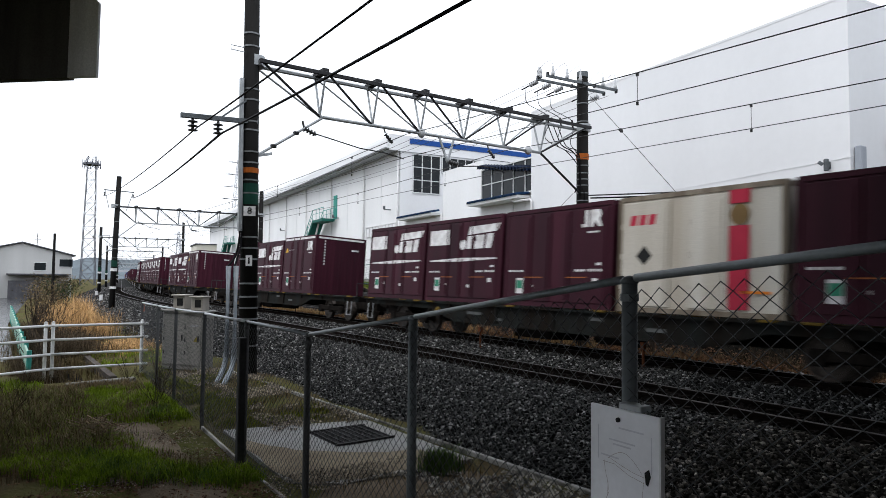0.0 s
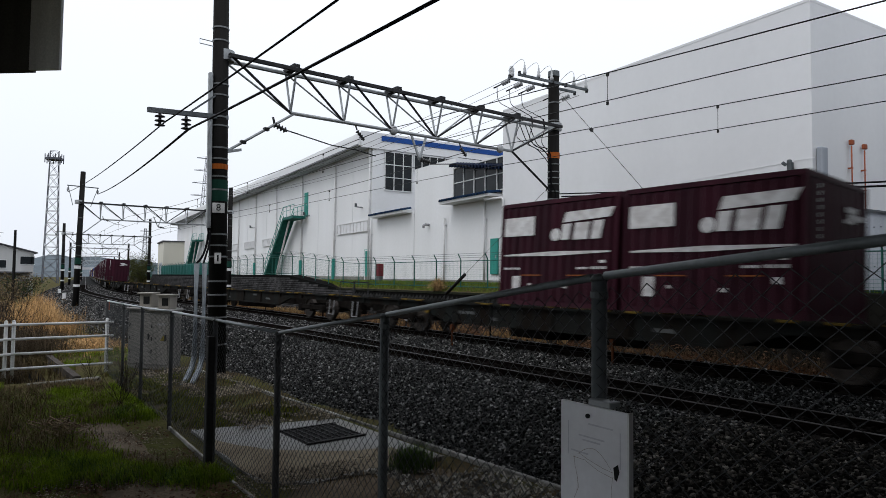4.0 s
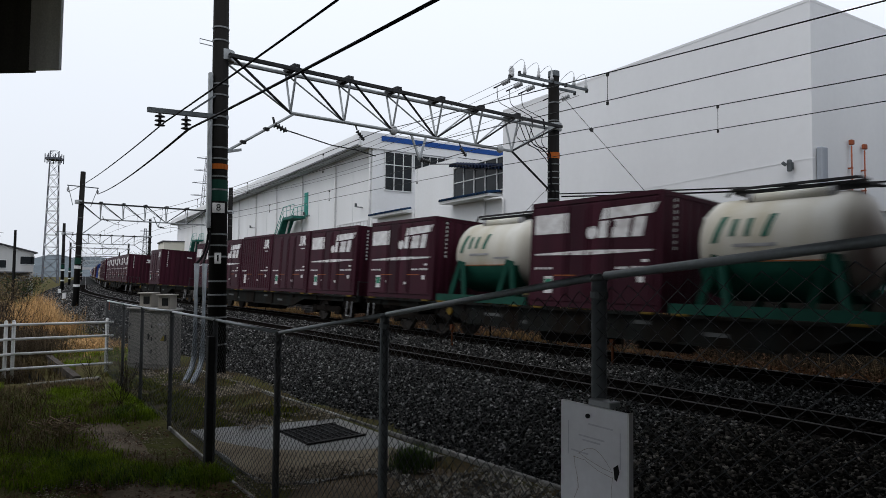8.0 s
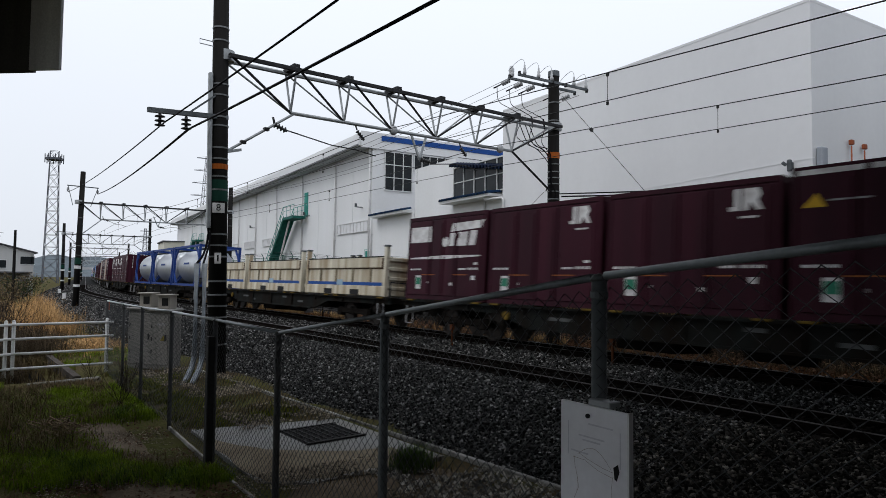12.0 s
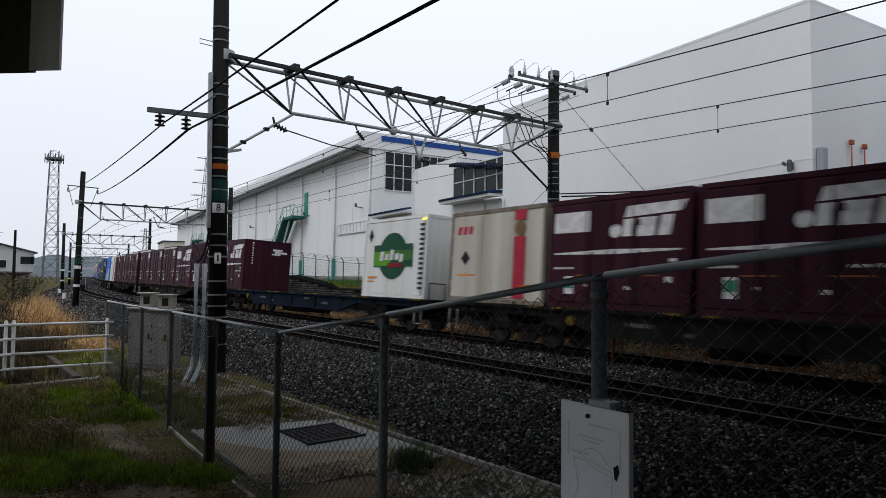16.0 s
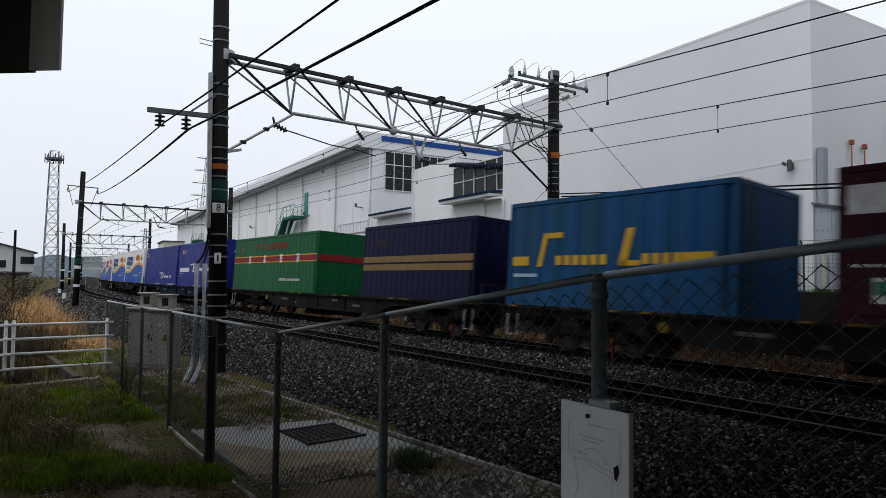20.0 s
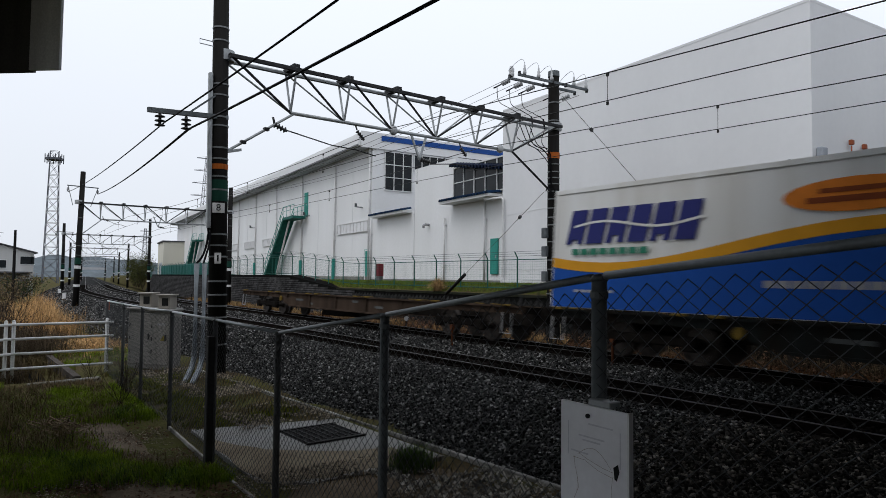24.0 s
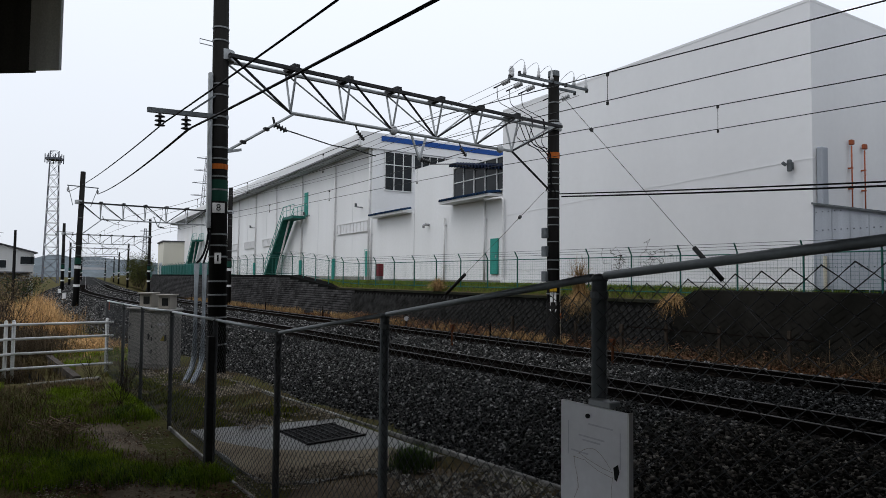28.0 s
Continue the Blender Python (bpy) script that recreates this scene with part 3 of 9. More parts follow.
def build_track(name, off, label):
    root = empty(name, (0, 0, 0), label, "railway track", "railway tracks", "structure")
    for sd in (-0.5335 - 0.032, 0.5335 + 0.032):
        o = off + sd
        dz = 0.0 if sd < 0 else -1.13 * math.tan(CANT)
        body = [(-0.063, -0.153), (0.063, -0.153), (0.063, -0.143), (0.012, -0.125), (0.010, -0.045),
                (0.032, -0.036), (0.032, -0.006), (-0.032, -0.006), (-0.032, -0.036), (-0.010, -0.045), (-0.012, -0.125), (-0.063, -0.143)]
        rail = part("rail", sweep(Shape(), [(o + a, b + dz) for a, b in body], closed=True), RAILRUST, root, "rusty running rail")
        head = [(-0.031, -0.005), (-0.022, 0.0), (0.022, 0.0), (0.031, -0.005)]
        part("rail_head", sweep(Shape(), [(o + a, b + dz) for a, b in head]), RAILTOP, rail, "polished rail top")
    sl = Shape()
    sl.add([(-0.12, -1, -0.02), (0.12, -1, -0.02), (0.12, 1, -0.02), (-0.12, 1, -0.02), (-0.09, -0.98, 0.05), (0.09, -0.98, 0.05), (0.09, 0.98, 0.05), (-0.09, 0.98, 0.05)],
           ((4, 5, 6, 7), (0, 1, 5, 4), (1, 2, 6, 5), (2, 3, 7, 6), (3, 0, 4, 7)))
    for sd in (-0.565, 0.565):
        sl.box((0, sd - 0.11, 0.06), (0.1, 0.09, 0.04))
        sl.box((0, sd + 0.11, 0.06), (0.1, 0.09, 0.04))
    me = sl.mesh("sleeper", SLEEPER)
    s = 3.0
    while s > -52:
        part("sleeper", me, None, root, at=line_pose(s, off, -0.165 - 0.565 * math.tan(CANT)) @ Matrix.Rotation(-CANT, 4, 'X'))
        s -= 0.58


build_track("track_near", -GAP, "nearer railway track, rusty rails on concrete sleepers")
build_track("track_far", 0.0, "farther railway track, rusty rails on concrete sleepers")

# ---------------------------------------------------------------- terrace and retaining wall beyond the line
WFOOT, WTOP, ZF, ZT = 4.35, 4.95, -0.5, 1.08
STW = [120, 40] + list(range(20, -34, -6)) + list(range(-35, -96, -4)) + [-97]
STT = STW + [-130, -180, -260]
thing("terrace", sweep(Shape(), [(4.75, -0.6), (WTOP + 0.1, ZT - 0.03), (5.5, 1.22), (6.3, 1.42), (7.5, 1.5), (90, 1.55)], STT), GRASSGROUND,
      "grassy terrace above the retaining wall", "ground", kind="structure", smooth=True)


def wall_top(s):
    """Height of the retaining wall's top; it steps up at both ends."""
    return float(np.interp(-s, (-4.0, 10.8, 11.2, 33.0, 40.5), (1.42, 1.38, ZT, ZT, 1.78)))


def build_retaining_wall():
    wall = empty("retaining_wall", (0, 0, 0), "dark sloping retaining wall of diagonal stone blocks", "retaining wall", kind="structure")
    part("wall_core", sweep(Shape(), [(WFOOT, ZF), (WTOP, ZT - 0.06), (WTOP + 0.4, ZT - 0.06)], STW), WALLJOINT, wall, "dark mortar joints")
    part("coping", sweep(Shape(), [(WTOP - 0.05, ZT - 0.09), (WTOP - 0.05, ZT), (WTOP + 0.16, ZT + 0.01), (WTOP + 0.16, ZT - 0.09)], [-11.5, -16, -22, -28, -33], closed=True), COPING, wall, "mossy dark coping strip")
    lean = (WTOP - WFOOT) / (ZT - ZF)
    relief = Shape()
    q, col = 3.0, 0
    while q > -11.1:
        for row in range(9):
            z = ZF + 0.12 + row * 0.235 + (0.1 if col % 2 else 0.0)
            if z > wall_top(q) - 0.18:
                continue
            c = on_line(q, WFOOT + lean * (z - ZF) - 0.012, z)
            m = Matrix.Translation(c) @ Matrix.Rotation(math.atan2(ZT - ZF, WTOP - WFOOT), 4, 'X') @ Matrix.Rotation(radians(45 if col % 2 else -45), 4, 'Z')
            a, b, e = 0.166, 0.078, 0.03
            relief.add([m @ Vector(p) for p in ((-a, -b, 0), (a, -b, 0), (a, b, 0), (-a, b, 0), (-a + e, -b + e, 0.004), (a - e, -b + e, 0.004), (a - e, b - e, 0.004), (-a + e, b - e, 0.004))],
                       ((4, 5, 6, 7), (0, 1, 5, 4), (1, 2, 6, 5), (2, 3, 7, 6), (3, 0, 4, 7)))
        q -= 0.25
        col += 1
    part("relief_blocks", relief, PLAINWALL, wall, "stained blocks laid in a diagonal pattern", kind="stuff")
    up = Shape()
    far = [-33 - i * 0.5 for i in range(17)] + list(range(-44, -97, -4)) + [-97]
    vs = []
    for s in far:
        z = wall_top(s)
        o = WFOOT + lean * (z - ZF)
        vs += [on_line(s, WTOP - 0.02, ZT - 0.08), on_line(s, o, z), on_line(s, o + 0.9, z + 0.02)]
    up.add(vs, [(3 * i + j, 3 * i + j + 1, 3 * i + j + 4, 3 * i + j + 3) for i in range(len(far) - 1) for j in range(2)])
    part("upper_core", up, WALLJOINT, wall, "taller far stretch of the wall")
    up, vs = Shape(), []
    near = [-11.3, -11.2, -10.8, -9, -7, -4, 0, 4, 10, 20, 40]
    for s in near:
        z = wall_top(s) + 0.02
        o = WFOOT + lean * (z - ZF)
        vs += [on_line(s, WTOP - 0.02, ZT - 0.08), on_line(s, o, z), on_line(s, o + 0.9, z + 0.02)]
    up.add(vs, [(3 * i + j, 3 * i + j + 1, 3 * i + j + 4, 3 * i + j + 3) for i in range(len(near) - 1) for j in range(2)])
    part("near_core", up, PLAINWALL, wall, "plain stained concrete near stretch of the wall")
    foot = Shape()
    foot.add([on_line(q, o, z) for q in (-11.3, -4, 4, 20, 40) for o, z in ((WFOOT - 0.01, ZF - 0.1), (WTOP - 0.025, ZT - 0.07))],
             [(2 * i, 2 * i + 1, 2 * i + 3, 2 * i + 2) for i in range(4)])
    part("near_face", foot, PLAINWALL, wall, "plain stained concrete near stretch of the wall")
    L = math.hypot(WTOP - WFOOT, ZT - ZF)
    tilt = math.degrees(math.atan2(ZT - ZF, WTOP - WFOOT))
    d, g = 0.15, 0.013
    e = d - g
    blk = Shape().add([(-e, 0, 0), (0, -e, 0), (e, 0, 0), (0, e, 0), (-e * 0.82, 0, 0.035), (0, -e * 0.82, 0.035), (e * 0.82, 0, 0.035), (0, e * 0.82, 0.035)],
                      ((4, 5, 6, 7), (0, 1, 5, 4), (1, 2, 6, 5), (2, 3, 7, 6), (3, 0, 4, 7)))
    me = blk.mesh("block", WALLBLOCK)
    rest, far_rest = Shape(), Shape()
    made = 0
    i = 0
    s = -11.4
    while s > -97:
        top = L * (wall_top(s) - ZF) / (ZT - ZF)
        for j in range(int((top - 0.06) / (2 * d)) + 1):
            v = 0.06 + d + j * 2 * d + (d if i % 2 else 0)
            if v + d > top - 0.04:
                continue
            f = v / L
            p = on_line(s, WFOOT + (WTOP - WFOOT) * f, ZF + (ZT - ZF - 0.06) * f)
            m = Matrix.Translation(p) @ Matrix.Rotation(-rail_path(s)[2], 4, 'Z') @ Matrix.Rotation(radians(tilt), 4, 'X')
            if -24 < s < -7 and made < 300:
                part("block", me, None, wall, at=m)
                made += 1
            else:
                if s > -31:
                    rest.add([m @ Vector(q) for q in blk.v], blk.f)
        s -= d
        i += 1
    # the taller stretch is laid in level courses
    a, b = 0.15, 0.062
    brick = Shape().add([(-a, -b, 0), (a, -b, 0), (a, b, 0), (-a, b, 0), (-a * 0.93, -b * 0.84, 0.04), (a * 0.93, -b * 0.84, 0.04), (a * 0.93, b * 0.84, 0.04), (-a * 0.93, b * 0.84, 0.04)],
                        ((4, 5, 6, 7), (0, 1, 5, 4), (1, 2, 6, 5), (2, 3, 7, 6), (3, 0, 4, 7)))
    for j in range(18):
        v = 0.1 + j * 0.146
        s = -31.0 - (0.155 if j % 2 else 0.0)
        while s > -97:
            if v + b < L * (wall_top(s) - ZF) / (ZT - ZF) - 0.03:
                f = v / L
                p = on_line(s, WFOOT + (WTOP - WFOOT) * f, ZF + (ZT - ZF - 0.06) * f)
                m = Matrix.Translation(p) @ Matrix.Rotation(-rail_path(s)[2], 4, 'Z') @ Matrix.Rotation(radians(tilt), 4, 'X')
                far_rest.add([m @ Vector(q) for q in brick.v], brick.f)
            s -= 0.31
    part("far_blocks", far_rest, FARBLOCK, wall, "paler weathered blocks of the taller stretch", kind="stuff")
    part("blocks", rest, WALLBLOCK, wall, "farther diagonal stone blocks", kind="stuff")


build_retaining_wall()
# ---------------------------------------------------------------- factory hall, annex and warehouse
SITE = pose(-8.2, 19.3, 0.0, 0, 0, -6.0)      # x along the walls towards the near corner, y into the site


def window(parent, x0, x1, z0, z1, cols, rows, y=-0.03, m=None, label="dark glazed window with white frame"):
    """A glazed window on the plane y; m turns it onto another wall."""
    m = m or Matrix.Identity(4)
    t = 0.07
    w = part("window", Shape().box(((x0 + x1) / 2, y + 0.03, (z0 + z1) / 2), (x1 - x0, 0.04, z1 - z0)), GLASS, parent, label, at=m)
    fr = Shape()
    for z in (z0, z1):
        fr.box(((x0 + x1) / 2, y, z), (x1 - x0 + t, 0.09, t))
    for x in (x0, x1):
        fr.box((x, y, (z0 + z1) / 2), (t, 0.088, z1 - z0 - t))
    part("frame", fr, FRAMEWHITE, w)
    for i in range(1, cols):
        part("glazing_bar", Shape().box((x0 + (x1 - x0) * i / cols, y - 0.003, (z0 + z1) / 2), (0.055, 0.07, z1 - z0 - t)), FRAMEWHITE, w)
    for i in range(1, rows):
        part("glazing_bar", Shape().box(((x0 + x1) / 2, y + 0.002, z0 + (z1 - z0) * i / rows), (x1 - x0 - t, 0.06, 0.05)), FRAMEWHITE, w)
    return w


def corrugated(x0, x1, za, zb, y0, y1, rise, deep, n):
    """One bent sheet whose folds run from y0 (low) to y1 (high)."""
    row = []
    for i in range(n):
        for u, d in ((0.0, 1.0), (0.12, 1.0), (0.36, 0.0), (0.64, 0.0), (0.88, 1.0)):
            f = (i + u) / n
            row.append((x0 + (x1 - x0) * f, za + (zb - za) * f - deep * d))
    k = len(row)
    vs = [(x, y, z + dz + up) for y, dz in ((y0, 0.0), (y1, rise)) for up in (0.0, -0.02) for x, z in row]
    fs = []
    for i in range(k - 1):
        fs += [(i, i + 1, 2 * k + i + 1, 2 * k + i), (k + i + 1, k + i, 3 * k + i, 3 * k + i + 1), (k + i, k + i + 1, i + 1, i), (2 * k + i, 2 * k + i + 1, 3 * k + i + 1, 3 * k + i)]
    return Shape().add(vs, fs)


def canopy(parent, x0, x1, z, out=1.1):
    """A lean-to canopy of blue corrugated sheet on a white fascia."""
    c = part("canopy", Shape().box(((x0 + x1) / 2, -out / 2, z - 0.12), (x1 - x0, out, 0.14)), FRAMEWHITE, parent, "white canopy with blue corrugated sheet")
    part("corrugated_sheet", corrugated(x0, x1, z + 0.05, z + 0.05, -out - 0.1, -0.02, 0.13, 0.10, int((x1 - x0) / 0.24)), BLUEROOF, c)


def drain_pipe(parent, x, z0, z1, y=-0.12, r=0.07):
    p = part("drain_pipe", Shape().cyl((x, y, z0), (x, y, z1), r, 8), PIPEWHITE, parent, "pale drain pipe", smooth=True)
    z = z0 + 0.8
    while z < z1:
        part("bracket", Shape().box((x, y + 0.05, z), (r * 2.6, 0.14, 0.05)), PIPEWHITE, p)
        z += 2.2


def build_hall():
    hall = empty("factory_hall", SITE, "long white factory hall with grey metal roof", "factory")
    x0, x1 = -112.0, -29.9
    part("wall", Shape().box(((x0 + x1) / 2, 23.5, 6.0), (x1 - x0, 47.0, 9.3)), WALLWHITE, hall)
    part("plinth", Shape().box(((x0 + x1) / 2 + 0.02, 19.95, 1.3), (x1 - x0 + 0.1, 40.1, 0.9)), CONCRETE, hall)
    rf = Shape()
    rf.prism([(x0 - 0.6, -0.9, 10.55), (x0 - 0.6, -0.9, 11.1), (x0 - 0.6, 20, 11.5), (x0 - 0.6, 46.8, 11.1), (x0 - 0.6, 46.8, 10.55)], (x1 - x0 + 0.55, 0, 0))
    part("roof", rf, ROOFGREY, hall)
    part("fascia", Shape().box(((x0 + x1) / 2 - 0.25, -0.98, 10.92), (x1 - x0 + 0.5, 0.14, 0.62)), WALLGREY, hall, "pale eaves fascia")
    part("upper_fascia", Shape().box(((x0 + x1) / 2 - 0.25, -0.78, 11.38), (x1 - x0 + 0.5, 0.2, 0.3)), WALLWHITE, hall, "stepped upper fascia")
    part("gutter", Shape().box(((x0 + x1) / 2 - 0.3, -1.1, 10.63), (x1 - x0 + 0.6, 0.12, 0.1)), GALVMID, hall)
    part("parapet", Shape().box((x1 + 0.06, 22.9, 11.05), (0.12, 47.6, 1.1)), WALLWHITE, hall)
    part("blue_trim", Shape().box((x1 + 0.14, 23.6, 11.25), (0.06, 46.0, 0.36)), BLUETRIM, hall, "blue roof trim")
    side = Matrix.Translation((x1, 0, 0)) @ Matrix.Rotation(radians(90), 4, 'Z')
    window(hall, 0.92, 3.05, 7.72, 10.4, 3, 3, m=side)
    window(hall, 3.2, 6.4, 9.3, 10.4, 5, 1, m=side)
    window(hall, 6.8, 11.0, 9.3, 10.35, 6, 1, m=side)
    window(hall, 11.6, 17.0, 9.3, 10.35, 7, 1, m=side)
    window(hall, 17.6, 26.0, 9.3, 10.35, 9, 1, m=side)
    for i, s in enumerate((30.1, 36.44, 44.2, 51.8, 59.3, 66.8, 74.3, 81.8, 89.3, 96.8)):
        drain_pipe(hall, -s, 1.5, 10.5)
    for s in (33.2, 40.3, 48.0, 55.5, 63.0, 70.5, 78, 86, 94):
        part("panel_joint", Shape().box((-s, -0.005, 6.0), (0.04, 0.03, 9.2)), WALLGREY, hall)
    for s0, s1, z in ((30.4, 35.9, 5.25), (52.6, 56.6, 5.1), (60.0, 64.0, 5.1), (67.4, 71.5, 5.1), (75, 79, 5.1)):
        v = part("louvre", Shape().box((-(s0 + s1) / 2, -0.03, z), (s1 - s0, 0.06, 0.72)), WALLGREY, hall, "long louvred vent")
        b = Shape()
        n = 9
        for i in range(n + 1):
            b.box((-s1 + (s1 - s0) * i / n, -0.07, z), (0.05, 0.06, 0.74))
        for zz in (-0.36, 0.36):
            b.box((-(s0 + s1) / 2, -0.07, z + zz), (s1 - s0, 0.055, 0.05))
        part("louvre_frame", b, PIPEWHITE, v)
    for s in (30.5, 43.3):
        z0 = 1.55 if s < 40 else 6.85
        d = part("door", Shape().bevel_box((-s, -0.03, z0 + 1.03), (0.85, 0.08, 2.06), 0.01), TEAL, hall, "teal steel door")
        part("door_handle", Shape().box((-s + 0.3, -0.09, z0 + 1.0), (0.04, 0.06, 0.14)), GALV, d)
    for s, z in ((31.5, 6.6), (45.6, 6.9), (42.5, 6.9), (60, 6.9)):
        part("wall_lamp", Shape().box((-s, -0.25, z), (0.12, 0.5, 0.06)).box((-s, -0.5, z + 0.12), (0.1, 0.14, 0.24)), GALVDK, hall, "small wall-mounted lamp bracket")


def stair(s):
    """An outside steel stair with a landing half way, rising along the wall."""
    st = empty("outside_stair", SITE @ pose(-s, -0.75, 1.5), "dark teal steel outside stair with railings against the hall", "stair", "outside stairs")
    run, rise = 6.0, 5.3
    for y in (-0.48, 0.48):
        b = Shape()
        b.prism([(0, y, -0.1), (run, y, rise - 0.1), (run, y, rise + 0.2), (0, y, 0.2)], (0, 0.05, 0))
        part("stringer", b, TEALDK, st)
        r = Shape().tube([(0, y, 1.0), (run, y, rise + 1.0), (run + 3.0, y, rise + 1.0)], 0.03, 5)
        r.tube([(0, y, 0.6), (run, y, rise + 0.6), (run + 3.0, y, rise + 0.6)], 0.02, 5)
        for i in range(9):
            x = run * i / 8
            r.cyl((x, y, rise * i / 8), (x, y, rise * i / 8 + 1.0), 0.02, 5)
        for x in (run + 1, run + 2, run + 3):
            r.cyl((x, y, rise), (x, y, rise + 1.0), 0.02, 5)
        part("railing", r, TEAL, st, "thin teal railing")
    for i in range(27):
        part("step", Shape().box((run * (i + 0.5) / 27, 0, rise * (i + 1) / 27 - 0.05), (0.26, 0.94, 0.05)), TEALDK, st)
    part("soffit", Shape().prism([(0.1, -0.46, -0.12), (run, -0.46, rise - 0.18), (run, 0.46, rise - 0.18), (0.1, 0.46, -0.12)], (0.0, 0, 0.05)), TEALDK, st, "closed steel underside")
    part("landing", Shape().box((run + 1.5, 0, rise - 0.06), (3.0, 1.1, 0.22)), TEALDK, st)
    part("mid_landing", Shape().box((run * 0.42, 0, rise * 0.42 - 0.1), (1.1, 1.1, 0.12)), TEALDK, st)
    sup = Shape()
    sup.bar((run + 0.2, 0, rise - 0.2), (run * 0.45, 0, 0.4), 0.12, 0.12)
    part("brace", sup, PIPEWHITE, st, "pale diagonal brace")
    for x in (run * 0.42,):
        part("column", Shape().box((x, 0, (rise if x > run else rise * 0.42) / 2 - 0.1), (0.14, 0.14, (rise if x > run else rise * 0.42))), TEALDK, st)


def build_annex():
    an = empty("factory_annex", SITE, "white annex with blue corrugated canopies between hall and warehouse", "factory annex")
    part("low_wall", Shape().box((-26.86, 6.0, 3.6), (6.06, 12.0, 4.2)), WALLWHITE, an)
    part("tall_wall", Shape().box((-21.5, 6.02, 4.85), (4.6, 12.0, 6.7)), WALLWHITE, an)
    part("window_wall", Shape().box((-16.7, 6.02, 4.58), (5.0, 12.0, 6.16)), WALLWHITE, an)
    part("plinth", Shape().box((-22.4, 5.95, 1.36), (14.86, 12.02, 0.5)), CONCRETE, an)
    # Unseen roof sheets, added to cut light bounced at the hall's end wall.
    part("flat_roof", Shape().box((-26.86, 6.1, 5.725), (6.0, 11.7, 0.05)), BOUNCEROOF, an, "unseen flat roof, dark to cut bounced light")
    part("flat_roof", Shape().box((-21.5, 6.1, 8.225), (4.5, 11.7, 0.05)), BOUNCEROOF, an, "unseen flat roof, dark to cut bounced light")
    part("flat_roof", Shape().box((-16.7, 6.1, 7.675), (4.95, 11.7, 0.03)), BOUNCEROOF, an, "unseen flat roof, dark to cut bounced light")
    canopy(an, -29.0, -24.1, 5.80, 0.6)
    canopy(an, -19.5, -14.9, 5.82, 0.8)
    window(an, -19.3, -14.3, 5.98, 7.6, 5, 2)
    part("awning", corrugated(-19.1, -14.25, 7.80, 7.02, -0.5, 0.02, 0.14, 0.17, 17), AWNING, an, "blue corrugated awning over the window")
    d = part("door", Shape().bevel_box((-15.5, -0.03, 2.78), (0.62, 0.08, 1.74), 0.01), TEAL, an, "teal steel door")
    part("door_handle", Shape().box((-15.3, -0.09, 2.75), (0.04, 0.06, 0.14)), GALV, d)
    for x, z in ((-16.24, 5.7), (-20.1, 5.0), (-29.8, 5.7)):
        drain_pipe(an, x, 1.6, z, r=0.055)
    part("pipe_elbow", Shape().tube([(-15.6, -0.6, 5.62), (-15.5, -0.6, 5.52), (-14.1, -0.62, 5.47), (-14.0, -0.62, 5.35), (-14.0, -0.62, 1.75)], 0.055, 8), PIPEWHITE, an, "bent white drain pipe")
    part("vent_hood", Shape().tube([(-22.0, 0.0, 4.75), (-22.0, -0.25, 4.75), (-22.0, -0.36, 4.68), (-22.0, -0.38, 4.56)], 0.08, 8), GREYM, an, "grey bent vent pipe", smooth=True)


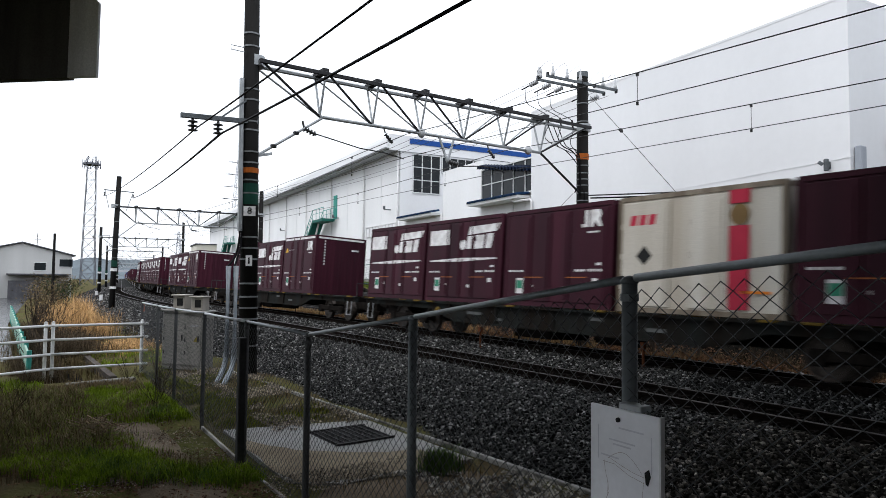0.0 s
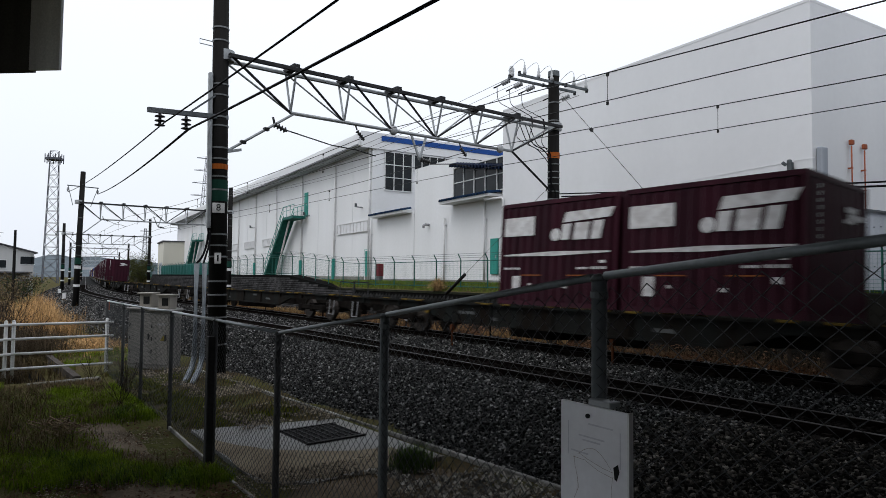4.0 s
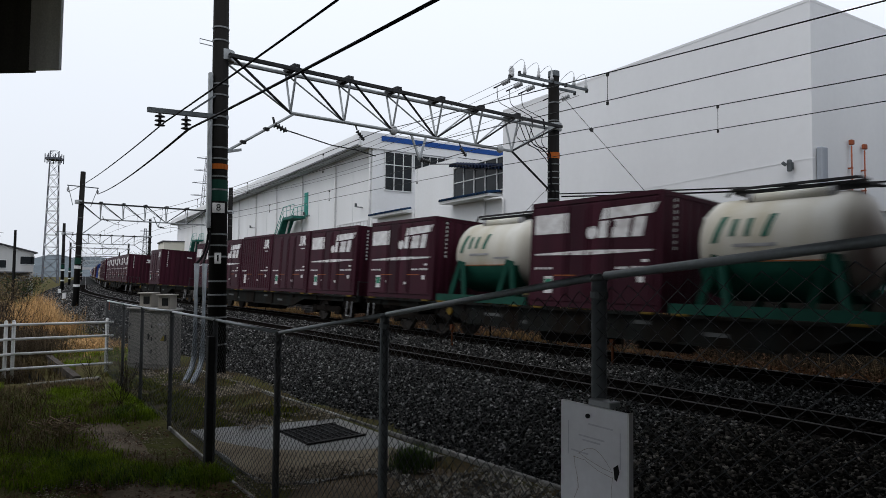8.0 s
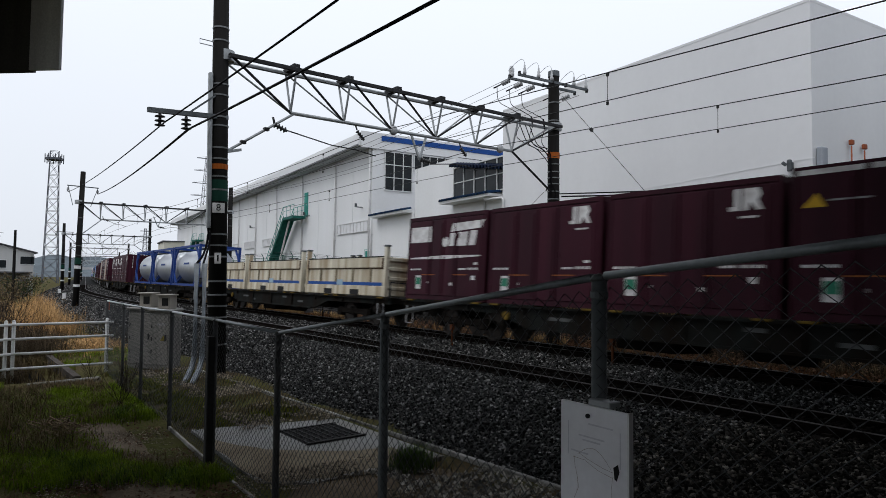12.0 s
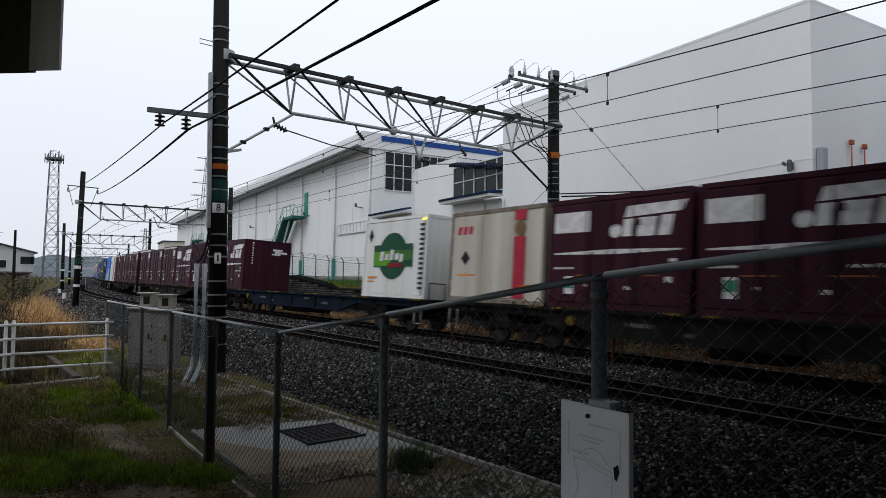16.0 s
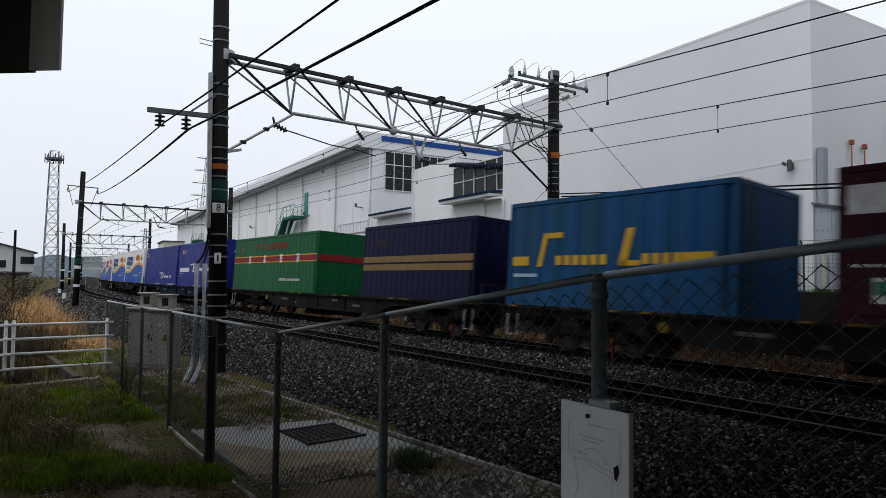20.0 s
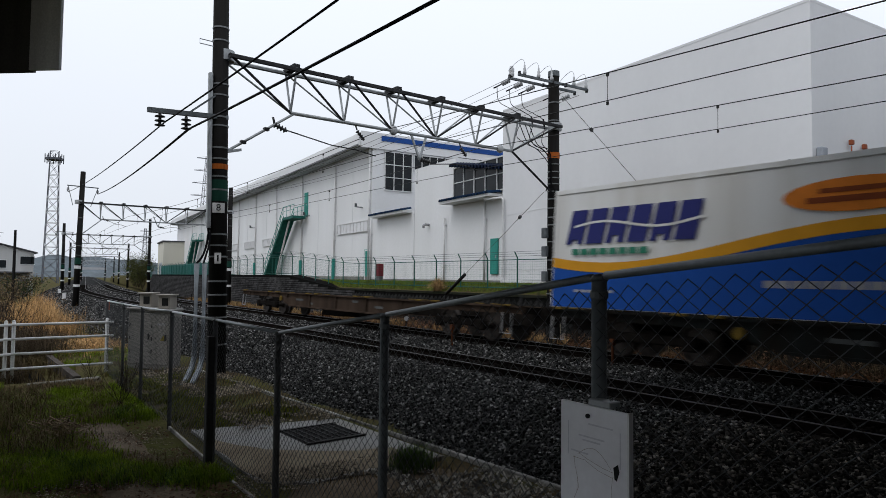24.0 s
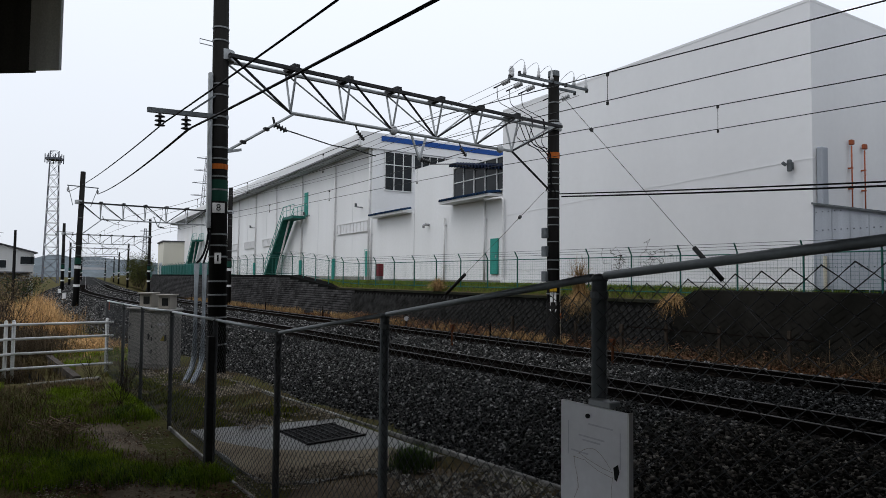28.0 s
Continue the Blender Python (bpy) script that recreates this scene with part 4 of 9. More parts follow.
def build_warehouse():
    wh = empty("warehouse", SITE, "large windowless pale grey warehouse", "warehouse")
    x1 = 0.22
    xm, wd = (x1 - 14.2) / 2, x1 + 14.2
    part("wall", Shape().box((xm, 20.0 - 0.25, 5.6), (wd, 40.5, 7.9)), WALLGREY, wh)
    part("roof", Shape().box((xm, 19.75, 9.58), (wd + 0.01, 40.52, 0.08)), WALLGREY, wh)
    part("plinth", Shape().box((xm, 19.72, 1.42), (wd + 0.06, 40.6, 0.42)), WHITEPAINT, wh, "white base course")
    part("downpipe_duct", Shape().bevel_box((x1 + 0.1, -0.2, 4.62), (0.18, 0.3, 1.62), 0.03), SHEDGREY, wh, "pale grey duct")
    for y, top in ((1.35, 5.75), (2.07, 5.7)):
        p = part("vent_pipe", Shape().cyl((x1 + 0.1, y, 3.3), (x1 + 0.1, y, top - 0.1), 0.02, 8), ORANGEPIPE, wh, "thin orange vent pipe", smooth=True)
        part("vent_cap", Shape().bevel_box((x1 + 0.1, y, top), (0.11, 0.15, 0.15), 0.02), ORANGEPIPE, p, "orange cap")
        for z in (4.4, 5.0):
            part("pipe_clip", Shape().box((x1 + 0.06, y, z), (0.12, 0.07, 0.04)), ORANGEPIPE, p)
    fl = part("floodlight", Shape().bevel_box((-0.34, -0.66, 4.97), (0.11, 0.1, 0.33), 0.015), GALVDK, wh, "floodlight on the wall")
    part("lamp_head", Shape().bar((-0.40, -0.72, 4.98), (-0.47, -0.80, 5.06), 0.09, 0.07), GALVDK, fl)
    part("lamp_bracket", Shape().box((-0.34, -0.56, 4.97), (0.06, 0.12, 0.2)), GALVDK, fl)
    for z0, z1, a, b in ((4.62, 5.12, -13.9, 0.3), (2.1, 2.1, -14.1, 0.3)):
        part("wall_conduit", Shape().tube([(a, -0.52, z0), (a * 0.5, -0.52, (z0 + z1) / 2 + 0.02), (b, -0.52, z1)], 0.006, 4), WALLGREY, wh, "thin pale conduit")
    sh = part("lean_to", Shape().prism([(x1, -0.52, 1.5), (x1 + 3.6, -0.52, 1.5), (x1 + 3.6, -0.52, 3.05), (x1, -0.52, 3.82)], (0, 8.5, 0)), SHEDGREY, wh, "pale grey sheet-metal lean-to")
    part("lean_to_roof", Shape().prism([(x1, -0.6, 3.82), (x1 + 3.7, -0.6, 3.03), (x1 + 3.7, -0.6, 3.08), (x1, -0.6, 3.88)], (0, 8.7, 0)), GALVDK, sh, "dark roof edge")
    for i in range(8):
        part("panel_seam", Shape().box((x1 + 0.03 + 0.46 * i, -0.53, 2.5 - 0.05 * i), (0.03, 0.02, 2.0 + 0.5 - 0.1 * i)), SHEDGREY, sh)
    bolts = Shape()
    for i in range(22):
        for z in (3.6, 3.1, 2.6, 2.1):
            x = x1 + 0.1 + i * 0.16
            if z < 3.78 - 0.215 * (x - x1):
                bolts.box((x, -0.53, z), (0.025, 0.02, 0.025))
    part("bolts", bolts, GALVDK, sh, "rows of small bolts", kind="stuff")
    part("pipe", Shape().cyl((x1 + 0.35, -0.6, 1.5), (x1 + 0.35, -0.6, 2.4), 0.05, 6), BEIGE, sh)


build_hall()
stair(51.9)
stair(96.0)
build_annex()
build_warehouse()


# ---------------------------------------------------------------- overpass above the camera
def build_overpass():
    op = empty("overpass", (0, 0, 0), "stained concrete road overpass above the bank", "overpass", kind="structure")
    def rim(y):
        """x of the deck's edge over the track side."""
        return 8.0 + 0.7675 * (y - 26.0)
    edge = [(rim(17.5), 17.5), (rim(-14), -14.0), (rim(-14) + 28, -14.0), (rim(17.5) + 28, 17.5)]
    # The deck stays out of view; its reach is set to shade the bank.
    part("deck", Shape().prism([(x, y, 6.05) for x, y in edge], (0, 0, 0.5)), DARKCONC, op, "concrete deck slab")
    for i in range(6):
        dx = 1.2 + i * 4.4
        part("girder", Shape().prism([(rim(17.5) + dx, 17.5, 5.75), (rim(-14) + dx, -14.0, 5.75), (rim(-14) + dx + 0.6, -14.0, 5.75), (rim(17.5) + dx + 0.6, 17.5, 5.75)], (0, 0, 0.32)), DARKCONC, op, "concrete girder")
    part("parapet", Shape().prism([(rim(17.5) - 0.1, 17.5, 6.5), (rim(-14) - 0.1, -14.0, 6.5), (rim(-14) + 0.2, -14.0, 6.5), (rim(17.5) + 0.2, 17.5, 6.5)], (0, 0, 1.0)), CONCRETE, op)
    cap = Shape()
    A, D, out = Vector((-9.35, 0.93, 0)), Vector((-0.67, -0.74, 0)), Vector((-0.10, 0.09, 0))

    def at(u, z):
        return A + D * u + Vector((0, 0, z))
    cap.prism([at(0.40, 4.275), at(6.0, 4.275), at(6.0, 5.78), at(0.40, 5.78)], out)
    part("pier_cap", cap, DARKCONC, op, "dark stained pier cap")
    capend = Shape()
    capend.prism([at(0.395, 4.27), at(-0.01, 4.27), at(-0.01, 5.25), at(0.08, 5.33), at(0.395, 5.78)], out * 0.35)
    part("cap_end", capend, PALECAP, op, "paler end block of the pier cap")
    # Unseen walls added to block sky light; the far one shades the warehouse.
    for y0, y1, a, top in ((-16.0, 1.0, 9.0, 6.04), (17.6, 56.0, 2.5, 9.0)):
        b = a if y0 < 0 else a + 6.0
        part("abutment", Shape().prism([(a, y0, -0.7), (b, y1, -0.7), (b + 26, y1, -0.7), (a + 26, y0, -0.7)], (0, 0, top + 0.7)), DARKCONC, op, "unseen plain wall added to block light")
    # Unseen wall added to keep sky light off the train's right end.
    part("wall_pier", Shape().bevel_box((5.3, 6.15, 2.5), (12.6, 0.9, 6.6), 0.06), DARKCONC, op, "unseen wall beside the track, added to shade the train")
    for x, y in ((-12.3, -2.7),):
        part("pier", Shape().bevel_box((x, y, 2.5), (0.95, 0.95, 6.7), 0.06), DARKCONC, op, "square concrete pier")


build_overpass()


# ---------------------------------------------------------------- overhead line
def flow(pts, n=4):
    """A smooth run of points through pts."""
    p = [Vector(q) for q in pts]
    p = [p[0] * 2 - p[1]] + p + [p[-1] * 2 - p[-2]]
    out = []
    for a, b, c, d in zip(p, p[1:], p[2:], p[3:]):
        for k in range(n):
            t = k / n
            out.append(0.5 * (2 * b + (c - a) * t + (2 * a - 5 * b + 4 * c - d) * t * t + (3 * b - a - 3 * c + d) * t ** 3))
    return out + [p[-2]]


def insulator(sh, p, axis, n=3, r=0.075, pitch=0.085):
    """A string of ribbed discs."""
    prof = []
    for i in range(n):
        h = i * pitch
        prof += [(h, 0.03), (h + 0.012, r), (h + 0.03, r * 0.9), (h + 0.045, 0.035)]
    prof += [(n * pitch, 0.03)]
    return sh.lathe(p, axis, prof, 10)


def mast(name, p, top, r0, r1, label, straps=()):
    m = empty(name, (p[0], p[1], 0), label, "railway mast", "catenary masts")
    n = Shape().cyl((0, 0, p[2]), (0, 0, top), r0, 16, r1)
    part("shaft", n, POLE, m, "dark weathered concrete shaft", smooth=True)
    part("cap", Shape().lathe((0, 0, top), (0, 0, 1), [(0, r1), (0.03, r1 * 0.9), (0.05, 0.03)], 16), GALVDK, m)
    for z in straps:
        rr = r0 + (r1 - r0) * (z - p[2]) / (top - p[2])
        part("strap", Shape().lathe((0, 0, z), (0, 0, 1), [(0, rr + 0.001), (0.001, rr + 0.012), (0.035, rr + 0.012), (0.036, rr + 0.001)], 16), GALVMID, m, "steel strap")
    return m


def band(m, z0, z1, r, material, label):
    part("band", Shape().lathe((0, 0, z0), (0, 0, 1), [(0, r), (0.001, r + 0.008), (z1 - z0 - 0.001, r + 0.008), (z1 - z0, r)], 16), material, m, label)


# ---- the near portal
ML = mast("catenary_mast", (-14.6, 4.72, -0.55), 9.2, 0.205, 0.165, "tall dark concrete catenary mast with plates and straps",
          (0.15, 0.75, 1.0, 1.25, 1.55, 2.1, 2.35, 2.6, 3.6, 3.9, 4.3, 4.55, 5.05, 5.25, 5.75, 6.0, 7.0, 7.3))
band(ML, 4.08, 4.2, 0.186, ORANGEBAND, "orange band")
band(ML, 3.36, 3.84, 0.188, GREENBAND, "dark green band")
CAMDIR = Vector((0.0, 0.0, 1.7)) - Vector((-14.6, 4.72, 1.7))
PHI = math.degrees(math.atan2(CAMDIR.y, CAMDIR.x))


def number_plate(m, z, w, h, digit, r):
    """A white plate on the mast, turned to the bank, with its black digit."""
    pl = part("number_plate", Shape().bevel_box((r + 0.02, 0, 0), (0.02, w, h), 0.004), WHITE, m, "white number plate", at=(0, 0, z, 0, 0, PHI))
    if digit:
        cu = bpy.data.curves.new("digit", 'FONT')
        cu.body, cu.size, cu.extrude, cu.align_x, cu.align_y = digit, h * 0.95, 0.003, 'CENTER', 'CENTER'
        tmp = bpy.data.objects.new("digit_text", cu)
        scene.collection.objects.link(tmp)
        me = bpy.data.meshes.new_from_object(tmp.evaluated_get(bpy.context.evaluated_depsgraph_get()))
        bpy.data.objects.remove(tmp)
        me.materials.clear()
        me.materials.append(PLATEBLACK)
        part("digit", me, None, pl, "black digit", at=Matrix.Translation((r + 0.034, 0, 0)) @ Matrix.Rotation(radians(90), 4, 'Z') @ Matrix.Rotation(radians(90), 4, 'X'))
    else:
        part("digit_bar", Shape().box((r + 0.033, 0, 0), (0.004, w * 0.25, h * 0.6)), PLATEBLACK, pl)


ML.matrix_basis = pose(-14.618, 4.696, 0) @ Matrix.Rotation(0.012, 4, Vector((0.8, -0.6, 0)))
number_plate(ML, 3.2, 0.26, 0.22, "8", 0.19)
number_plate(ML, 2.08, 0.14, 0.24, "", 0.195)
part("cable_trunk", Shape().bevel_box((0.06, -0.235, 4.5), (0.1, 0.09, 3.5), 0.012), GALV, ML, "grey steel cable trunking")
part("trunk_cable", Shape().tube(flow([(0.06, -0.24, 2.9), (0.06, -0.25, 2.5), (0.12, -0.36, 2.15), (0.24, -0.55, 1.93)]), 0.024, 6), CABLE, ML, "black cable")
part("trunk_cable", Shape().tube(flow([(0.09, -0.21, 2.9), (0.10, -0.22, 2.45), (0.2, -0.32, 2.15), (0.36, -0.43, 1.93)]), 0.024, 6), CABLE, ML, "black cable")
part("step_bracket", Shape().tube([(0.1, -0.2, 6.95), (0.12, -0.5, 6.95), (0.12, -0.5, 6.85), (0.1, -0.2, 6.85)], 0.012, 5), GALV, ML)
arm = part("feeder_arm", Shape().bar((0.1, -1.55, 5.2), (0.1, 0.15, 5.27), 0.09, 0.1), GALVDK, ML, "steel feeder arm")
part("arm_stay", Shape().bar((0.1, -0.75, 5.22), (0.1, -0.12, 5.75), 0.04, 0.04), GALVDK, arm)
for y in (-1.3, -0.76):
    part("insulator", insulator(Shape(), (0.1, y, 4.88), (0, 0, 1), 3, 0.11, 0.095), INSUL, arm, "dark ribbed insulator", smooth=True)
part("lower_bracket", Shape().bar((0, 0.1, 4.5), (0.0, 0.5, 4.6), 0.06, 0.06), GALV, ML)
# stub cable pipes at the foot
MR = mast("catenary_mast", (-14.75, 15.62, -0.45), 8.55, 0.215, 0.175, "dark concrete catenary mast with crossarms and small boxes",
          (1.2, 1.6, 2.0, 2.3, 2.9, 3.45, 3.7, 4.0, 4.3, 4.55, 4.8, 5.0, 5.2, 5.45, 6.9, 7.5))
band(MR, 5.66, 5.86, 0.195, ORANGEBAND, "orange band")
for z in (3.2, 2.6, 1.78):
    part("junction_box", Shape().bevel_box((-0.12, -0.27, z), (0.20, 0.16, 0.34), 0.02), GALVDK, MR, "small grey junction box")
PHI_R = math.degrees(math.atan2(-15.62, 14.75))
part("notice_plate", Shape().box((0.2, 0, 0), (0.01, 0.2, 0.42)), WHITE, MR, "white notice plate", at=(0, 0, 1.05, 0, 0, PHI_R))
part("arrow_plate", Shape().prism([(0.2, -0.12, 0.1), (0.2, 0.12, 0.1), (0.2, 0.0, -0.1)], (0.01, 0, 0)), WHITE, MR, "white arrow plate", at=(0, 0, 0.62, 0, 0, PHI_R))
part("hazard_plate", Shape().box((0.2, 0, 0), (0.012, 0.22, 0.12)), YELLOW, MR, "yellow-black hazard plate", at=(0, 0, 1.36, 0, 0, PHI_R))
part("cable_loop", Shape().tube([(0.05 + 0.25 * math.sin(a / 3), -0.25 - 0.16 * math.cos(a / 3), 4.55 + 0.2 * math.sin(a / 1.5)) for a in range(12)], 0.02, 5), CABLE, MR, "looped black cable")
for x, y0, y1 in ((0.25, -1.85, 1.4), (-0.2, -1.85, 1.3)):
    ca = part("crossarm", Shape().bar((x, y0, 8.06), (x, y1, 8.17), 0.065, 0.075), GALVDK, MR, "steel crossarm")
    for y in (y0 + 0.05, -0.3, 0.3, y1 - 0.05):
        part("arm_bolt", Shape().box((x, y, 8.12), (0.085, 0.05, 0.11)), STEELDK, ca)
    if x > 0:
        for k, y in enumerate((-1.58, -0.96, -0.36, 0.71, 1.31)):
            z = 8.13 + 0.034 * y
            ins = part("post_insulator", Shape().lathe((x, y, z + 0.03), (0, 0, 1), [(0, 0.05), (0.05, 0.06), (0.1, 0.06), (0.12, 0.04), (0.2, 0.045), (0.22, 0.03), (0.3, 0.03), (0.32, 0.012), (0.4, 0.012)], 10), INSULW, ca, "white post insulator", smooth=True)
            part("jumper", Shape().tube(flow([(x, y, z + 0.4), (x, y - 0.1, z + 0.5), (x - 0.05, y - 0.32, z + 0.36), (x - 0.2, y - 0.5, z + 0.1)]), 0.006, 4), CABLE, ins, "thin black jumper")
    else:
        part("arrester", Shape().lathe((x, -1.72, 8.12), (0, 0, 1), [(0, 0.05), (0.02, 0.09), (0.1, 0.09), (0.12, 0.075), (0.16, 0.09), (0.26, 0.09), (0.28, 0.06), (0.34, 0.06)], 12), INSULW, ca, "pale canister arrester", smooth=True)
        for k, y in enumerate((-1.75, -1.2, -0.65, 0.55, 1.05)):
            st = part("strain_string", insulator(Shape(), (x - 0.08, y, 8.02), (-1, -0.1, -0.16), 4, 0.085, 0.085), INSULW, ca, "string of pale disc insulators", smooth=True)
            part("strain_clamp", Shape().cyl((x - 0.42, y - 0.03, 7.965), (x - 0.75, y - 0.06, 7.91), 0.022, 6), CABLE, st, "black strain clamp")
            if y < 0:
                part("down_lead", Shape().tube(flow([(x - 0.6, y - 0.05, 7.93), (x - 0.55, y - 0.02, 7.45), (x - 0.3, y + 0.25, 7.2), (x - 0.05, y + 0.42, 6.98), (x - 0.02, y + 0.45, 6.7), (x, y + 0.3, 6.2), (0.0, -0.55 + 0.15 * k, 5.85), (0.05, -0.22, 5.75 - 0.2 * k), (0.05, -0.215, 4.4)]), 0.012, 5), CABLE, st, "hanging black lead")
                part("lead_sleeve", Shape().cyl((x - 0.05, y + 0.42, 7.0), (x - 0.02, y + 0.45, 6.68), 0.03, 6), CABLE, st)
for k, y in enumerate((-0.3, -0.5, -0.75)):
    part("cable_bundle", Shape().tube(flow([(-0.25, y - 0.6, 6.75), (-0.2, y - 0.25, 6.1), (0.0, y + 0.05, 5.95 - 0.05 * k), (0.08, -0.2, 5.5 - 0.1 * k), (0.1, -0.21, 4.5)]), 0.015, 5), CABLE, MR, "bundled black cable")
part("top_collar", Shape().lathe((0, 0, 8.4), (0, 0, 1), [(0, 0.182), (0.0, 0.19), (0.18, 0.186), (0.18, 0.15)], 16), GALVDK, MR, "grey steel pole top")
part("base_sleeve", Shape().lathe((0, 0, -0.4), (0, 0, 1), [(0, 0.222), (0, 0.226), (1.35, 0.222), (1.35, 0.21)], 16), POLE, MR, "paler concrete foot")
part("foot_conduit", Shape().cyl((0.12, 0.2, -0.4), (0.1, 0.2, 1.5), 0.02, 6), BEIGE, MR, "thin yellowed conduit")
part("orange_tag", Shape().box((0.14, 0.17, 0.5), (0.06, 0.08, 0.16)), ORANGEBAND, MR, "small orange tag")


def portal_beam(x, y0, y1, z, cut0, cut1, detail=True, ang=0.0):
    """Triangular lattice beam between the masts: two top chords, one bottom chord."""
    g = empty("portal_beam", (x, 0, 0, 0, 0, 0), "grey steel lattice portal beam spanning both tracks", "portal beam", "portal beams over the line")
    dx = 0.33
    part("top_chord", Shape().bar((dx, y0, z - 0.06), (dx, y1, z - 0.06), 0.08, 0.085), STEELDK, g, "dark angle-steel top chord")
    part("top_chord", Shape().cyl((-dx, y0, z + 0.01), (-dx, y1, z + 0.01), 0.052, 10), GALV, g, "pale tubular top chord", smooth=True)
    part("cable_trough", Shape().bar((-dx + 0.16, y0 + 0.3, z - 0.045), (-dx + 0.16, y1 - 0.3, z - 0.045), 0.05, 0.05), GALVMID, g, "pale cable trough along the chord")
    zb = z - 1.05
    part("bottom_chord", Shape().cyl((0, cut0, zb), (0, cut1, zb), 0.045, 8), GALV, g, smooth=True)
    n = 5
    mid = (cut0 + cut1) / 2
    for i in range(n + 1):
        y = cut0 + (cut1 - cut0) * i / n
        for sx in (-1, 1):
            part("post", Shape().cyl((0, y, zb), (sx * dx, y, z), 0.03, 6), GALV, g)
        part("cross_tie", Shape().bar((-dx, y, z + 0.03), (dx, y, z + 0.03), 0.16, 0.1), STEELDK, g)
        if i < n:
            yn = cut0 + (cut1 - cut0) * (i + 1) / n
            for sx in (-1, 1):
                a, b = ((sx * dx, y, z), (0, yn, zb)) if (y + yn) / 2 < mid else ((sx * dx, yn, z), (0, y, zb))
                part("diagonal", Shape().cyl(a, b, 0.022 if sx < 0 else 0.03, 6), STEELDK if sx > 0 else GALV, g)
    for sx in (-1, 1):
        part("end_diagonal", Shape().cyl((sx * dx * 0.8, y0, z), (0, cut0, zb), 0.026 if sx < 0 else 0.032, 6), STEELDK if sx > 0 else GALV, g)
        part("end_diagonal", Shape().cyl((sx * dx * 0.8, y1, z), (0, cut1, zb), 0.026 if sx < 0 else 0.032, 6), STEELDK if sx > 0 else GALV, g)
    part("knee_brace", Shape().cyl((0, y0 + 0.1, zb - 1.12), (0, cut0 + 0.1, zb), 0.035, 6), GALV, g)
    part("knee_brace", Shape().cyl((0, y1 - 0.1, zb - 1.15), (0, cut1, zb), 0.035, 6), STEELDK, g)
    if detail:
        for y in (5.2, 5.75):
            part("clamp", Shape().box((0.02, y, zb - 1.12 + (y - 4.85) * 0.696), (0.12, 0.12, 0.07)), STEELDK, g)
    for y in (y0 + 0.22, y1 - 0.22):
        part("mast_clamp", Shape().lathe((0, y0 - 0.02 if y < (y0 + y1) / 2 else y1 + 0.02, z - 0.13), (0, 0, 1), [(0, 0.19), (0.0, 0.225), (0.24, 0.225), (0.24, 0.19)], 16), GALV, g, "galvanised clamp ring")
    return g


portal_beam(-14.7, 4.75, 15.6, 6.72, 6.36, 13.69)


def hanger(m, y0, y1, strut):
    """Registration arm under a beam: ribbed insulator at y0, curved arm to the wire at y1."""
    h = empty("registration_arm", m, "grey registration arm with ribbed insulators under the beam", "registration arm", "registration arms")
    if strut:
        part("strut", Shape().bar((0, y0 - 0.3, 5.68), (0, y0, 4.98), 0.05, 0.05), GALV, h)
        part("strut", Shape().bar((0, y0 + 0.22, 5.68), (0, y0, 4.98), 0.05, 0.05), GALV, h)
        z0 = 4.99
    else:
        part("strut", Shape().bar((0, y0, 5.5), (0, y0 + 0.05, 5.3), 0.04, 0.04), STEELDK, h)
        z0 = 5.32
    part("insulator", insulator(Shape(), (0, y0 + 0.04, z0), (0, 0.9, -0.3 if not strut else -0.12), 4, 0.075, 0.085), INSUL, h, "ribbed insulator", smooth=True)
    f = (y1 - y0)
    part("arm_tube", Shape().tube([(0, y0 + 0.36, z0 - 0.09), (0, y0 + 0.55 * f, 4.99 if strut else 5.03), (0, y0 + 0.8 * f, 5.0), (0.05, y1, 4.90)], 0.016, 6), STEELDK, h)


def ball(m, y, r=0.115):
    b = thing("messenger_insulator", Shape().lathe((0, y, 5.55), (0, 0, 1), [(0, 0.03), (0.03, 0.08), (0.10, r), (0.16, r), (0.23, 0.08), (0.26, 0.03)], 14), INSULW, "round pale insulator on the lattice beam", "insulator", "messenger insulators", smooth=True)
    b.matrix_basis = m


BASE = pose(-14.7, 0, 0)
hanger(BASE, 5.92, 8.75, False)
hanger(BASE, 10.2, 12.25, True)
ball(BASE, 9.33), ball(BASE, 13.2)
for y in (8.15, 11.6):
    dr = empty("wire_dropper", (-14.7, y, 0), "small hanging insulator under the beam", "insulator", "hanging insulators")
    part("hook", Shape().cyl((0, 0, 5.68), (0, 0.06, 5.52), 0.02, 5), STEELDK, dr)
    part("insulator", insulator(Shape(), (0, 0.06, 5.5), (0, 0.7, -0.7), 4, 0.06, 0.075), INSUL, dr, smooth=True)

# distance along the line, offsets and tops of the two masts, height of the beam
SPANS = ((-47.0, -6.38, 3.3, 8.3, 8.1, 6.35), (-84.0, -5.46, 3.49, 7.45, 8.4, 6.3), (-124.0, -5.29, 3.49, 7.0, 7.1, 6.2),
         (-167.0, -4.4, 3.8, 6.8, 6.9, 5.9), (-215.0, -4.0, 4.4, 6.8, 6.9, 5.8), (-262.0, -4.6, 3.2, 7.6, 7.6, 6.2))
PORTALS = [q[0] for q in SPANS]
